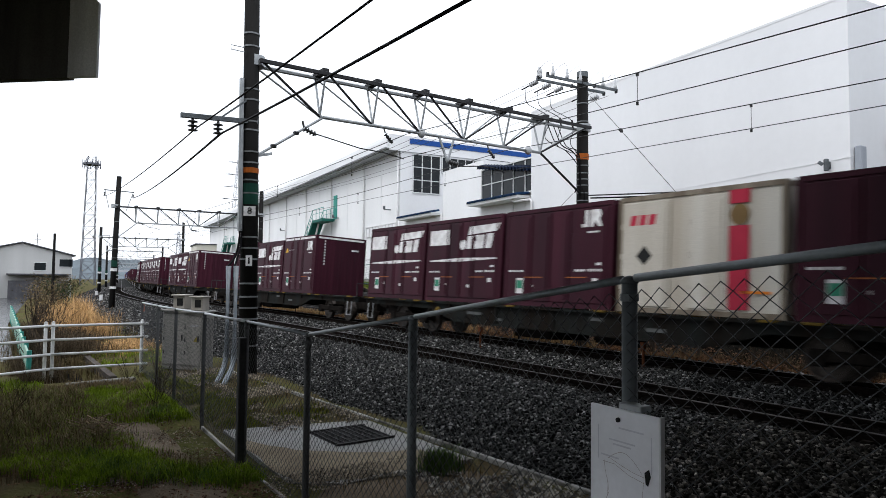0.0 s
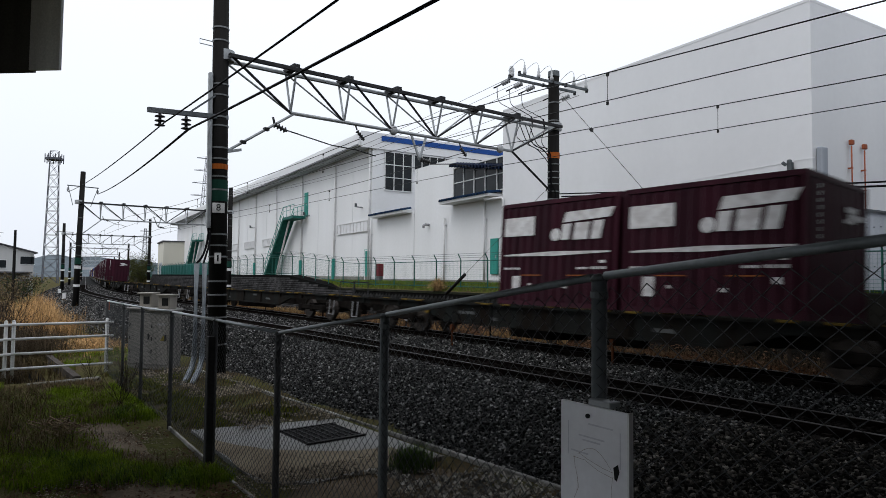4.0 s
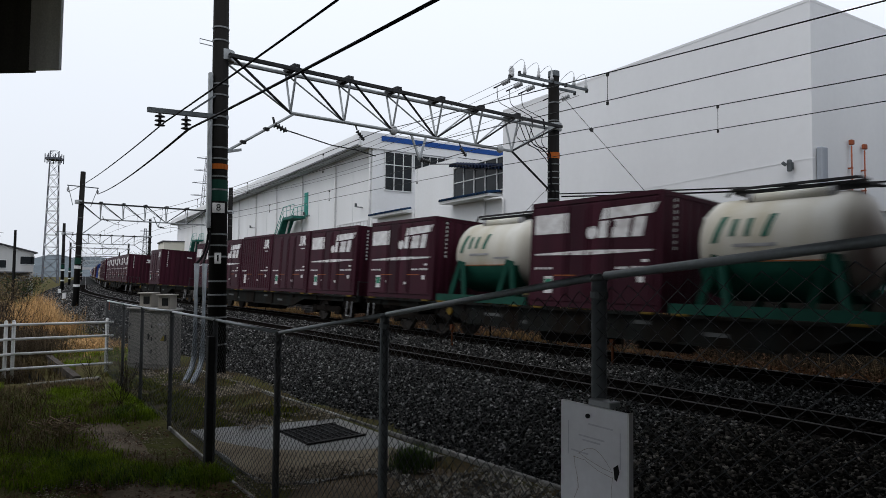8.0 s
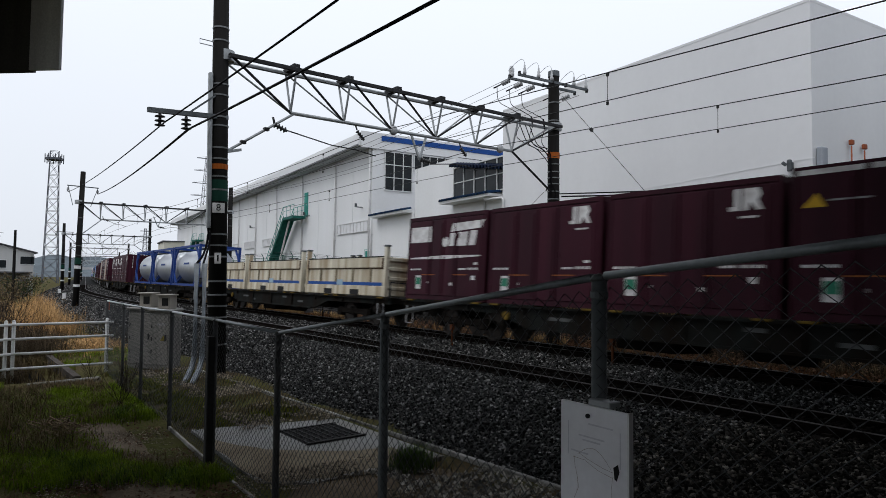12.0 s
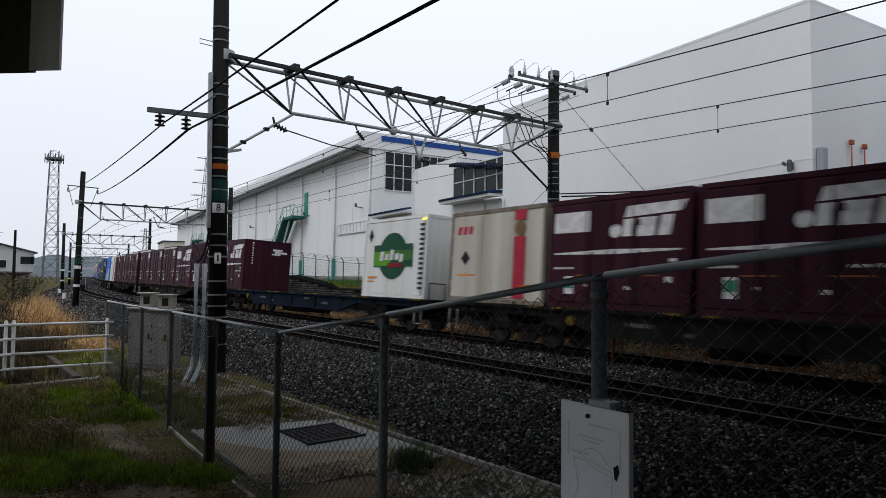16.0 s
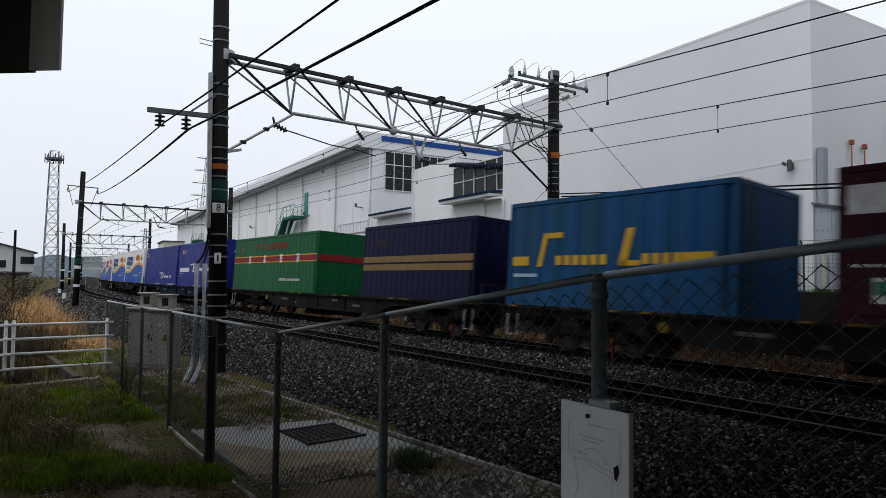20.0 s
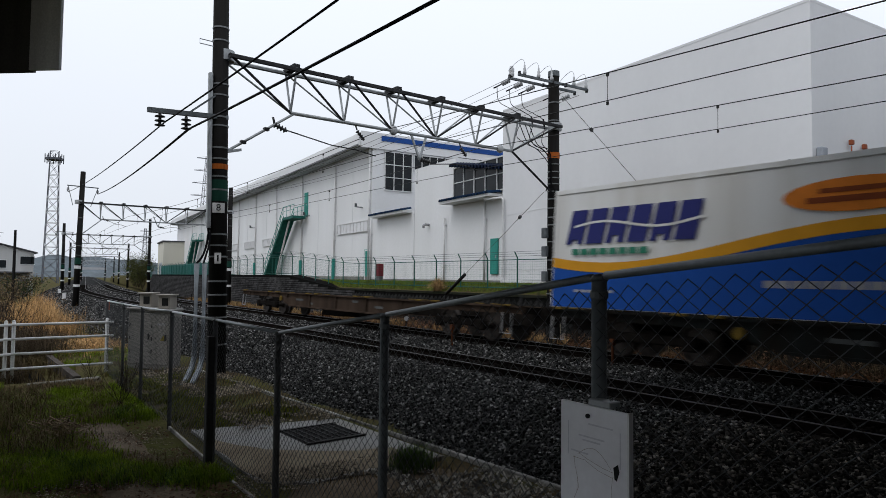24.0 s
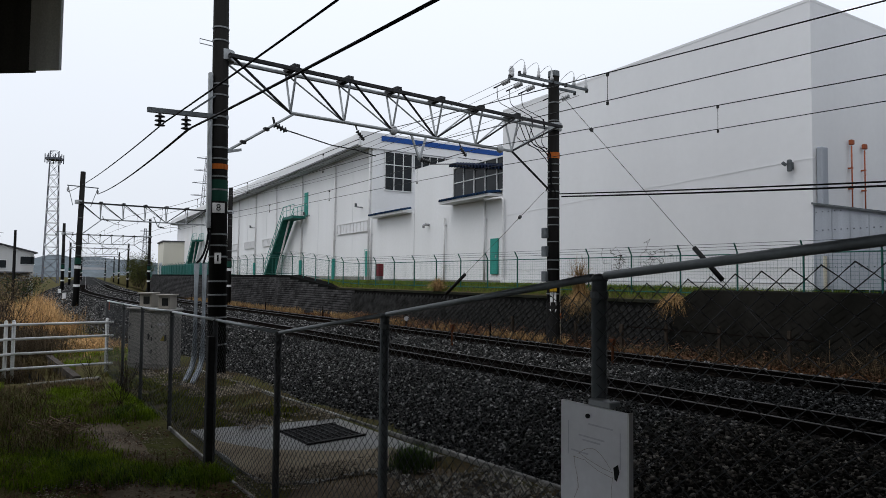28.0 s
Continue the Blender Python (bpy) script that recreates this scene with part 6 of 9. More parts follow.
def house(name, x, y, w, d, h, rz, label, wallm=HOUSEWALL):
    hs = empty(name, (x, y, -0.85, 0, 0, rz), label, "house", "houses beside the line")
    part("wall", Shape().box((0, 0, h / 2), (d, w, h)).prism([(d / 2 - 0.01, -w / 2, h), (d / 2 - 0.01, w / 2, h), (d / 2 - 0.01, 0, h + w * 0.13)], (-d + 0.02, 0, 0)), wallm, hs)
    for sg in (-1, 1):
        part("roof", Shape().prism([(-d / 2 - 0.3, sg * (w / 2 + 0.35), h - 0.05), (-d / 2 - 0.3, 0, h + w * 0.13 + 0.06), (-d / 2 - 0.3, 0, h + w * 0.13 + 0.18), (-d / 2 - 0.3, sg * (w / 2 + 0.35), h + 0.07)], (d + 0.6, 0, 0)), HOUSEROOF, hs)
    for z in (1.5, 3.6):
        for yy in (-w * 0.3, w * 0.18):
            wd = part("window", Shape().box((d / 2 + 0.02, yy, z), (0.05, 1.1, 0.85)), GLASS, hs)
            for q in (-0.45, 0.45):
                part("frame", Shape().box((d / 2 + 0.03, yy, z + q), (0.08, 1.25, 0.06)), FRAMEWHITE, wd)
        for xx in (-d * 0.25, d * 0.2):
            wd = part("window", Shape().box((xx, w / 2 + 0.02, z), (1.3, 0.05, 0.9)), GLASS, hs)
            part("sill", Shape().box((xx, w / 2 + 0.05, z - 0.48), (1.45, 0.1, 0.06)), FRAMEWHITE, wd)
    return hs


h1 = house("house", -92.0, 2.0, 9.8, 12.0, 4.9, 0, "pale two-storey house with low gable roof")
for yy, w in ((3.95, 0.62), (4.5, 0.5), (4.8, 0.3)):
    wd = part("window", Shape().box((6.02, yy, 4.05), (0.05, w, 0.85)), GLASS, h1, "dark upstairs window")
    for z in (3.6, 4.5):
        part("frame", Shape().box((6.03, yy, z), (0.08, w + 0.1, 0.06)), FRAMEWHITE, wd)
part("carport_roof", Shape().box((7.4, 1.6, 2.7), (3.0, 6.0, 0.14)), HOUSEROOF, h1, "dark carport roof")
part("carport_wall", Shape().box((7.2, 1.6, 1.0), (2.2, 5.6, 2.0)), HOUSEROOF, h1)
part("aerial", Shape().cyl((1, 1.6, 5.3), (1, 1.6, 7.6), 0.03, 5).box((1, 1.6, 7.3), (0.04, 1.2, 0.04)).box((1, 1.6, 6.9), (0.04, 0.8, 0.04)), STEELDK, h1, "thin roof aerial")
house("house", -118.0, 4.0, 8.0, 10.0, 4.0, 6, "small pale house behind bushes")
for x, y, h in ((-62.0, 3.65, 5.2), (-120.0, 7.0, 6.0), (-110.0, -2.0, 8.5)):
    up = empty("utility_pole", (x, y, 0), "slim dark utility pole by the road", "utility pole", "utility poles")
    part("shaft", Shape().cyl((0, 0, -0.9), (0, 0, h), 0.13, 8, 0.09), POLE, up)
    if h > 5.8:
        part("crossarm", Shape().box((0, 0, h - 0.5), (0.08, 1.5, 0.08)), STEELDK, up)


def lattice(name, x, y, h, w0, w1, label, arms=()):
    t = empty(name, (x, y, -0.6), label, "lattice tower", "lattice towers")
    n = 11
    c = ((-1, -1), (1, -1), (1, 1), (-1, 1))
    wid = [w0 + (w1 - w0) * i / n for i in range(n + 1)]
    for a, b in c:
        part("leg", Shape().cyl((a * w0 / 2, b * w0 / 2, 0), (a * w1 / 2, b * w1 / 2, h), 0.11, 5, 0.07), HAZESTEEL, t)
    for i in range(n):
        z0, z1 = h * i / n, h * (i + 1) / n
        for k in range(4):
            (a, b), (e, f) = c[k], c[(k + 1) % 4]
            for p0, p1 in (((a * wid[i] / 2, b * wid[i] / 2, z0), (e * wid[i + 1] / 2, f * wid[i + 1] / 2, z1)),
                           ((e * wid[i] / 2, f * wid[i] / 2, z0), (a * wid[i + 1] / 2, b * wid[i + 1] / 2, z1)),
                           ((a * wid[i + 1] / 2, b * wid[i + 1] / 2, z1), (e * wid[i + 1] / 2, f * wid[i + 1] / 2, z1))):
                part("brace", Shape().cyl(p0, p1, 0.045, 4), HAZESTEEL, t)
    for z, half in arms:
        part("crossarm", Shape().bar((0, -half, z), (0, half, z), 0.25, 0.25).bar((0, -half, z), (0, 0, z + 1.0), 0.1, 0.1).bar((0, half, z), (0, 0, z + 1.0), 0.1, 0.1), HAZESTEEL, t)
    return t


tw = lattice("radio_mast", -185.5, 18.4, 32.8, 3.3, 1.8, "tall grey lattice radio mast")
part("platform", Shape().lathe((0, 0, 30.6), (0, 0, 1), [(0, 1.2), (0.0, 1.9), (0.5, 1.9), (0.5, 1.2)], 12), HAZESTEEL, tw, "round top platform")
for i in range(8):
    a = i * math.pi / 4
    part("antenna", Shape().box((2.0 * math.cos(a), 2.0 * math.sin(a), 30.9), (0.2, 0.2, 2.2)), HAZESTEEL, tw)
lattice("power_pylon", -262.0, 79.0, 50.0, 8.0, 1.6, "distant grey power pylon", ((34.0, 6.5), (39.0, 6.0), (44.0, 5.5), (49.0, 4.5)))
lattice("power_pylon", -376.5, 81.0, 27.5, 3.6, 1.0, "distant grey power pylon", ((20.0, 3.4), (23.0, 3.2), (26.0, 2.8)))

fb = empty("small_factory_building", (-116.0, 33.6, 1.2, 0, 0, -8), "small flat-roofed cream building beyond the hall", "building")
part("wall", Shape().box((0, 0, 3.0), (9.0, 12.0, 6.0)), CREAM, fb)
part("roof", Shape().box((0, 0, 6.1), (9.4, 12.4, 0.2)), HOUSEROOF, fb)
part("shutter", Shape().box((0.6, -6.02, 1.4), (4.5, 0.06, 2.4)), SHEDGREY, fb)

p = on_line(-420.0, 0.0)
br = empty("far_bridge", (p.x, p.y, 0, 0, 0, -8), "distant bridge crossing the line, its colour tinted as haze", "bridge")
part("deck", Shape().box((0, 0, 5.1), (3.0, 15.0, 1.3)), HAZEPALE, br)
for y in (-6.0, 7.0):
    part("pier", Shape().box((0, y, 2.0), (1.2, 0.8, 5.0)), HAZESTEEL, br)

# far ridge with woods
hl = Shape()
vs = []
for i in range(361):
    a = radians(95 + i * 170 / 360)
    for k, (rad, zz) in enumerate(((620, -2), (700, 1), (760, 1), (900, -2))):
        h = 0 if k in (0, 3) else 13.5 + 7 * noise.noise(Vector((math.cos(a) * 4, math.sin(a) * 4, 2))) + 3 * noise.noise(Vector((a * 40, 0, 3))) + 1.5 * noise.noise(Vector((a * 150, 0, 7)))
        vs.append((rad * math.cos(a), rad * math.sin(a), zz + max(h, 0)))
hl.add(vs, [(i * 4 + k, i * 4 + k + 1, i * 4 + k + 5, i * 4 + k + 4) for i in range(360) for k in range(3)])
thing("backdrop", hl, HILL, "low wooded ridge on the horizon, haze painted into its colour", "hills", kind="structure", smooth=True)


# ---------------------------------------------------------------- plants
def blades(name, label, spots, material, category="grass", lean=0.35, width=0.006, seg=2):
    """Grass: spots gives x, y, z, height for each blade."""
    g = random.Random(len(spots))
    v, f = [], []
    for x, y, z, h in spots:
        a, l = g.uniform(0, 6.28), g.uniform(0.1, 1.0) * lean * h
        dx, dy = math.cos(a), math.sin(a)
        w = width * g.uniform(0.6, 1.4) * (0.5 + h)
        o = len(v)
        px, py = -dy * w, dx * w
        v += [(x - px, y - py, z - 0.02), (x + px, y + py, z - 0.02), (x + dx * l * 0.35 + px * 0.7, y + dy * l * 0.35 + py * 0.7, z + h * 0.62), (x + dx * l * 0.35 - px * 0.7, y + dy * l * 0.35 - py * 0.7, z + h * 0.62),
              (x + dx * l, y + dy * l, z + h * (1 - 0.25 * l / max(h, 0.01)))]
        f += [(o, o + 1, o + 2, o + 3), (o + 3, o + 2, o + 4)]
    me = bpy.data.meshes.new(name)
    me.from_pydata(v, [], f)
    me.materials.append(material)
    return tagged(new(name, me), label, category, kind="stuff")


def area(x0, x1, y0, y1, n, h0, h1, seed, keep=None):
    g = random.Random(seed)
    out = []
    while len(out) < n:
        x, y = g.uniform(x0, x1), g.uniform(y0, y1)
        if keep and not keep(x, y, g):
            continue
        out.append((x, y, ground_z(x, y), g.uniform(h0, h1)))
    return out


def arcs(name, label, spots, material, spread, category="grass", width=0.004, droop=1.0, clump=0.06):
    """Long thin blades that rise and hang over: spots gives x, y, z, height for each blade."""
    g = random.Random(len(spots) + 7)
    v, f = [], []
    for x, y, z, h in spots:
        a = g.uniform(0, 6.28)
        out = spread * h * g.uniform(0.15, 1.0)
        bx, by = x + g.gauss(0, clump), y + g.gauss(0, clump)
        w = width * g.uniform(0.5, 1.4)
        ca, sa = math.cos(a), math.sin(a)
        fall = droop * g.uniform(0.5, 1.3)
        o = len(v)
        for k in range(5):
            u = k / 4
            q = out * u ** 1.4
            zz = z - 0.02 + h * (1.55 * u - (0.55 + 0.6 * fall * out / max(spread * h, 0.01)) * u * u)
            tw = w * (1 - 0.8 * u)
            v += [(bx + ca * q + sa * tw, by + sa * q - ca * tw, zz), (bx + ca * q - sa * tw, by + sa * q + ca * tw, zz)]
            if k:
                f.append((o + 2 * k - 2, o + 2 * k - 1, o + 2 * k + 1, o + 2 * k))
    me = bpy.data.meshes.new(name)
    me.from_pydata(v, [], f)
    me.materials.append(material)
    return tagged(new(name, me), label, category, kind="stuff")


def patch(x, y, g, sc=0.9, cut=0.05):
    return noise.noise(Vector((x * sc, y * sc, 3))) + 0.3 * noise.noise(Vector((x * 4, y * 4, 8))) > cut


def off_path(x, y, g=None):
    """True on the grassy parts: neither on the trodden path nor on the bare soil in front of it."""
    if g:
        x, y = x + g.gauss(0, 0.13), y + g.gauss(0, 0.13)
    w = 0.22 * noise.noise(Vector((x * 2.3, y * 2.3, 4)))
    front = -8.3 + 0.72 * (y - 0.42)
    if x < -9.0 and y < 1.15 + 0.3 * w and (g is None or g.random() < 0.75):
        return False
    if x > front + 2 * w:
        return False
    back = y > 1.33 + 0.62 * (x + 9.09) - 0.05 + w if x > -9.09 else y > 1.36 + w
    return not (-10.75 + w < x < -6.9 and back)


REEDS = [(x, -0.088 * x + random.gauss(0, 0.4), random.uniform(0.5, 1.0) * (-0.055 * x)) for x in [random.uniform(-38, -27) for _ in range(80)]]
blades("grass", "fresh green grass on the bank", area(-16.2, -9.3, -3.0, 2.6, 34000, 0.03, 0.13, 1, lambda x, y, g: off_path(x, y, g) and patch(x, y, g, 0.8, -0.15) and not (x < -14.3 and y > 0.8)), GRASS, lean=0.7)
blades("grass", "strip of green grass beside the path", area(-9.6, -5.6, -2.5, 2.5, 22000, 0.05, 0.16, 2, lambda x, y, g: off_path(x, y, g) and patch(x, y, g, 0.9, 0.0) and x < -6.0 + 0.6 * g.random()), GRASS, lean=0.8)
blades("grass", "grass inside the fence", area(-16.0, -9.4, 2.7, 4.6, 11000, 0.03, 0.13, 3, lambda x, y, g: patch(x, y, g, 0.8, 0.0)), OLIVELAWN, lean=0.9)
blades("dead_grass", "flattened dead grass on the bank", area(-15.0, -2.5, -3.5, 2.3, 9000, 0.05, 0.18, 4, lambda x, y, g: off_path(x, y, g) and patch(x + 7, y, g, 0.7, 0.0)), DEADGRASS, lean=1.3)
blades("dead_grass", "dead grass inside the fence", area(-16, -5.0, 2.6, 4.7, 3500, 0.04, 0.16, 5, lambda x, y, g: not (-9.5 < x < -6.3) and patch(x, y + 9, g, 1.1, 0.05)), DEADGRASS, lean=1.3)
blades("grass_tuft", "dark green grass tuft beside the slab", [(-6.22 + random.gauss(0, 0.10), 4.25 + random.gauss(0, 0.10), -0.5, random.uniform(0.12, 0.32)) for _ in range(800)], TUFT, lean=0.9)
arcs("dry_reeds", "tall straw-coloured dry reeds arching beside the road", [(c[0], c[1], -0.62, c[2] * random.uniform(0.35, 1.05)) for c in REEDS for _ in range(130)], REED, 0.75, "reeds", 0.007, 1.3, 0.16)
blades("dry_reeds", "dry brown undergrowth by the road", [(random.gauss(-24, 4), random.gauss(2.0, 0.8), -0.7, random.uniform(0.06, 0.35)) for _ in range(9000)], BANKGRASS, "reeds", 1.2, 0.01)
blades("dead_grass", "dry tawny grass behind the guard rail", [(random.gauss(-22.4, 0.9), random.gauss(3.2, 0.4), -0.62, random.uniform(0.1, 0.35)) for _ in range(1600)], REED, lean=1.1, width=0.01)
blades("grass", "green grass behind the guard rail", area(-27, -16.6, 2.2, 4.2, 4500, 0.06, 0.2, 8, lambda x, y, g: patch(x, y, g, 0.6, 0.05)), GRASS, lean=0.8)


def verge(s0, s1, o0, o1, n, h0, h1, seed, z=None, cut=None):
    g = random.Random(seed)
    out = []
    while len(out) < n:
        s, o = g.uniform(s0, s1), g.uniform(o0, o1)
        if cut is not None and noise.noise(Vector((s * 0.5, o, 4))) < cut:
            continue
        p = on_line(s, o)
        out.append((p.x, p.y, z if z is not None else -0.5, g.uniform(h0, h1)))
    return out


blades("dry_grass", "rust-coloured dry grass below the retaining wall", verge(-48, 1, 2.9, 4.5, 26000, 0.05, 0.24, 11, cut=-0.2), RUSTGRASS, "grass", 1.8, 0.009)
blades("dry_grass", "straw-coloured dry grass below the retaining wall", verge(-60, -14, 2.9, 4.3, 9000, 0.12, 0.45, 14, cut=0.0), DRYGRASS, "grass", 0.8, 0.008)
blades("dead_grass", "dead weeds below the retaining wall", verge(-48, 2, 3.0, 4.6, 8000, 0.08, 0.42, 12, cut=0.0), DEADGRASS, "grass", 1.3, 0.006)


def slope_z(o):
    return float(np.interp(o, [5.05, 5.5, 6.3, 7.5], [1.05, 1.22, 1.42, 1.5]))


g = random.Random(13)
spots = []
for _ in range(40000):
    s, o = g.uniform(-38, 2), g.uniform(5.1, 6.9)
    if o < 5.2 + 1.2 * max(0.0, (-s - 33) / 5):
        continue
    p = on_line(s, o)
    spots.append((p.x, p.y, slope_z(o) - 0.01, g.uniform(0.06, 0.16)))
blades("grass", "short green grass on the terrace slope", spots, TURF, lean=0.8, width=0.01)
def pampas(s, o, z, n, h, spread, seed, droop=1.0):
    """A clump whose long blades rise, fan out and hang over at the tips."""
    g = random.Random(seed)
    p = on_line(s, o)
    v, f = [], []
    for _ in range(n):
        a = g.uniform(0, 6.28)
        hh = h * g.uniform(0.45, 1.05)
        out = spread * g.uniform(0.1, 1.0) ** 0.7
        bx, by = p.x + g.gauss(0, 0.09), p.y + g.gauss(0, 0.07)
        w = g.uniform(0.003, 0.008)
        px, py = -math.sin(a) * w, math.cos(a) * w
        o0 = len(v)
        for k in range(6):
            u = k / 5
            r = out * (u ** 1.3)
            zz = z + hh * (1.6 * u - (0.6 + droop * out / max(spread, 0.01) * 0.9) * u * u)
            tw = 1 - 0.75 * u
            v += [(bx + math.cos(a) * r - px * tw, by + math.sin(a) * r - py * tw, zz), (bx + math.cos(a) * r + px * tw, by + math.sin(a) * r + py * tw, zz)]
            if k:
                f.append((o0 + 2 * k - 2, o0 + 2 * k - 1, o0 + 2 * k + 1, o0 + 2 * k))
    me = bpy.data.meshes.new("pampas_tuft")
    me.from_pydata(v, [], f)
    me.materials.append(DRYGRASS if seed % 2 else DEADGRASS)
    return tagged(new("pampas_tuft", me), "tall dry grass tuft arching over the retaining wall", "grass tuft", "grass tufts")


pampas(-23.6, 5.15, 1.1, 620, 0.95, 0.75, 31)
pampas(-15.2, 5.05, 1.05, 340, 1.75, 0.85, 33, 0.45)
pampas(-15.0, 4.95, 0.95, 700, 0.95, 0.95, 35, 1.9)
pampas(-14.6, 4.85, 0.85, 420, 0.7, 0.8, 36, 2.2)
pampas(-11.4, 5.0, 1.1, 480, 0.5, 0.75, 37, 2.6)


def bush(name, x, y, z, rx, rz, n, label, leaf, seed):
    g = random.Random(seed)
    b = empty(name, (x, y, z), label, "bush", "bushes")
    tips = []
    for i in range(9):
        a = g.uniform(0, 6.28)
        p = [Vector((0, 0, -0.1))]
        for k in range(4):
            p.append(p[-1] + Vector((math.cos(a) * rx * 0.2, math.sin(a) * rx * 0.2, rz * 0.26)) + Vector((g.gauss(0, 0.06), g.gauss(0, 0.06), 0)) * rx)
        part("stem", Shape().tube(p, 0.012 + 0.01 * rx, 4), TWIG, b, "bare thin stem")
        tips += p[2:]
    v, f = [], []
    for i in range(n):
        c = g.choice(tips) + Vector((g.gauss(0, rx * 0.3), g.gauss(0, rx * 0.3), g.gauss(0, rz * 0.16)))
        d = Vector((g.gauss(0, 1), g.gauss(0, 1), g.gauss(0, 0.7))).normalized()
        e = d.cross(Vector((g.gauss(0, 1), g.gauss(0, 1), 1))).normalized()
        s = (0.018 + 0.042 * rx) * g.uniform(0.6, 1.3)
        o = len(v)
        v += [tuple(c - d * s), tuple(c + e * s * 0.45), tuple(c + d * s), tuple(c - e * s * 0.45)]
        f.append((o, o + 1, o + 2, o + 3))
    me = bpy.data.meshes.new("foliage")
    me.from_pydata(v, [], f)
    me.materials.append(leaf)
    part("foliage", me, None, b)
    return b


for (s, o, z, rx, rz, n) in ((-106, 4.6, -0.4, 1.3, 3.2, 3000), (-109, 4.9, -0.4, 1.5, 4.0, 3800), (-113, 4.6, -0.3, 1.5, 4.2, 3800), (-118, 4.5, -0.3, 1.5, 3.8, 3000), (-125, 4.6, -0.3, 1.6, 3.4, 2500)):
    p = on_line(s, o)
    bush("evergreen_bush", p.x, p.y, z, rx, rz, n, "dense olive-green shrub beside the line", OLIVE, int(-s))
for (x, y, rx, rz, n) in ((-40, 1.6, 0.9, 1.5, 500), (-54, 2.6, 1.3, 1.6, 900), (-66, 4.5, 1.6, 1.8, 1200), (-80, 5.0, 2.0, 2.0, 1500), (-33, 1.2, 0.8, 1.3, 350)):
    bush("roadside_bush", x, y, -0.8, rx, rz, n, "half-bare brown bush by the road", SHRUB if x == -66 else DEADGRASS, int(-x * 3))


def twigs(x, y, z, h, spread, n, seed, thick=1.0):
    """A bare shrub: thin forked twigs rising from one root."""
    g = random.Random(seed)
    b = empty("bare_shrub", (x, y, z), "twiggy bare shrub growing beside the fence", "bush", "bare shrubs")
    for i in range(n):
        a, l = g.uniform(0, 6.28), h * g.uniform(0.5, 1.0)
        d = Vector((math.cos(a) * spread, math.sin(a) * spread, 1.0)).normalized()
        p = [Vector((g.gauss(0, 0.03), g.gauss(0, 0.03), -0.08))]
        for k in range(4):
            d = (d + Vector((g.gauss(0, 0.16), g.gauss(0, 0.16), 0.03))).normalized()
            p.append(p[-1] + d * l / 4)
        stem = part("stem", Shape().tube(p, 0.0045 * thick, 3), TWIG, b, "thin bare stem")
        fork = Shape()
        for k in (1, 2, 3):
            e = (d + Vector((g.gauss(0, 0.6), g.gauss(0, 0.6), 0.2))).normalized()
            fork.tube([p[k], p[k] + e * l * 0.16, p[k] + (e + Vector((0, 0, 0.3))) * l * 0.28], 0.0025 * thick, 3)
        part("side_twig", fork, TWIG, stem, "forked side twig")


for k, (x, y, h, sp, n) in enumerate(((-12.0, 2.3, 0.75, 0.5, 9), (-12.7, 2.5, 0.9, 0.4, 9), (-13.4, 2.5, 0.8, 0.5, 8), (-15.0, 2.3, 0.7, 0.5, 8), (-11.4, 2.35, 0.5, 0.6, 7),
                                     (-12.6, 0.3, 0.6, 0.7, 8), (-11.2, -0.1, 0.7, 0.8, 10), (-10.3, 0.1, 0.55, 0.8, 8), (-13.8, 0.2, 0.7, 0.6, 8))):
    twigs(x, y, -0.5, h, sp, n, 200 + k)


for k, (x, y, h, n) in enumerate(((-19.2, 0.9, 0.9, 10), (-20.6, 1.0, 1.1, 12), (-22.8, 1.2, 1.5, 14), (-25.6, 1.3, 1.9, 14), (-28.5, 1.5, 2.2, 14), (-24.0, 0.8, 1.6, 12), (-31.0, 1.8, 2.0, 12), (-27.0, 2.2, 1.3, 10))):
    twigs(x, y, -0.65, h, 0.55, n, 300 + k, 1.7)
arcs("dry_grass", "pale straw-coloured grass behind the guard rail", [(random.gauss(-24.0, 1.0), random.gauss(3.75, 0.28), -0.58, random.uniform(0.06, 0.22)) for _ in range(3600)], REED, 1.2, width=0.006, droop=1.5)


def shoulder(s0, s1, o0, o1, n, h0, h1, seed):
    """Spots on the outer foot of the ballast, thinning towards the stones."""
    g = random.Random(seed)
    out = []
    for _ in range(n):
        s, k = g.uniform(s0, s1), g.random() ** 1.5
        o = o0 + (o1 - o0) * k
        p = on_line(s, o)
        out.append((p.x, p.y, bed_z(o) - 0.02, g.uniform(h0, h1) * (1.1 - 0.7 * k)))
    return out


arcs("dead_grass", "brown matted grass at the foot of the ballast", shoulder(-64, -21, -10.2, -7.0, 14000, 0.15, 0.6, 81), BANKGRASS, 1.0, width=0.009, droop=1.2, clump=0.12)
arcs("dry_grass", "straw-coloured grass at the foot of the ballast", shoulder(-66, -34, -10.4, -8.0, 7000, 0.2, 0.8, 82), REED, 0.8, width=0.008, droop=0.9, clump=0.15)
arcs("grass_tuft", "short green grass at the foot of the ballast", shoulder(-34, -19, -9.3, -7.3, 5000, 0.06, 0.25, 83), GRASS, 0.9, width=0.006, droop=1.0, clump=0.1)
arcs("dead_grass", "dark brown brush behind the guard rail", [(random.uniform(-31, -20.6), random.gauss(1.75, 0.5), -0.72, random.uniform(0.25, 0.95)) for _ in range(9000)], BRUSH, 0.9, width=0.008, droop=1.2, clump=0.15)
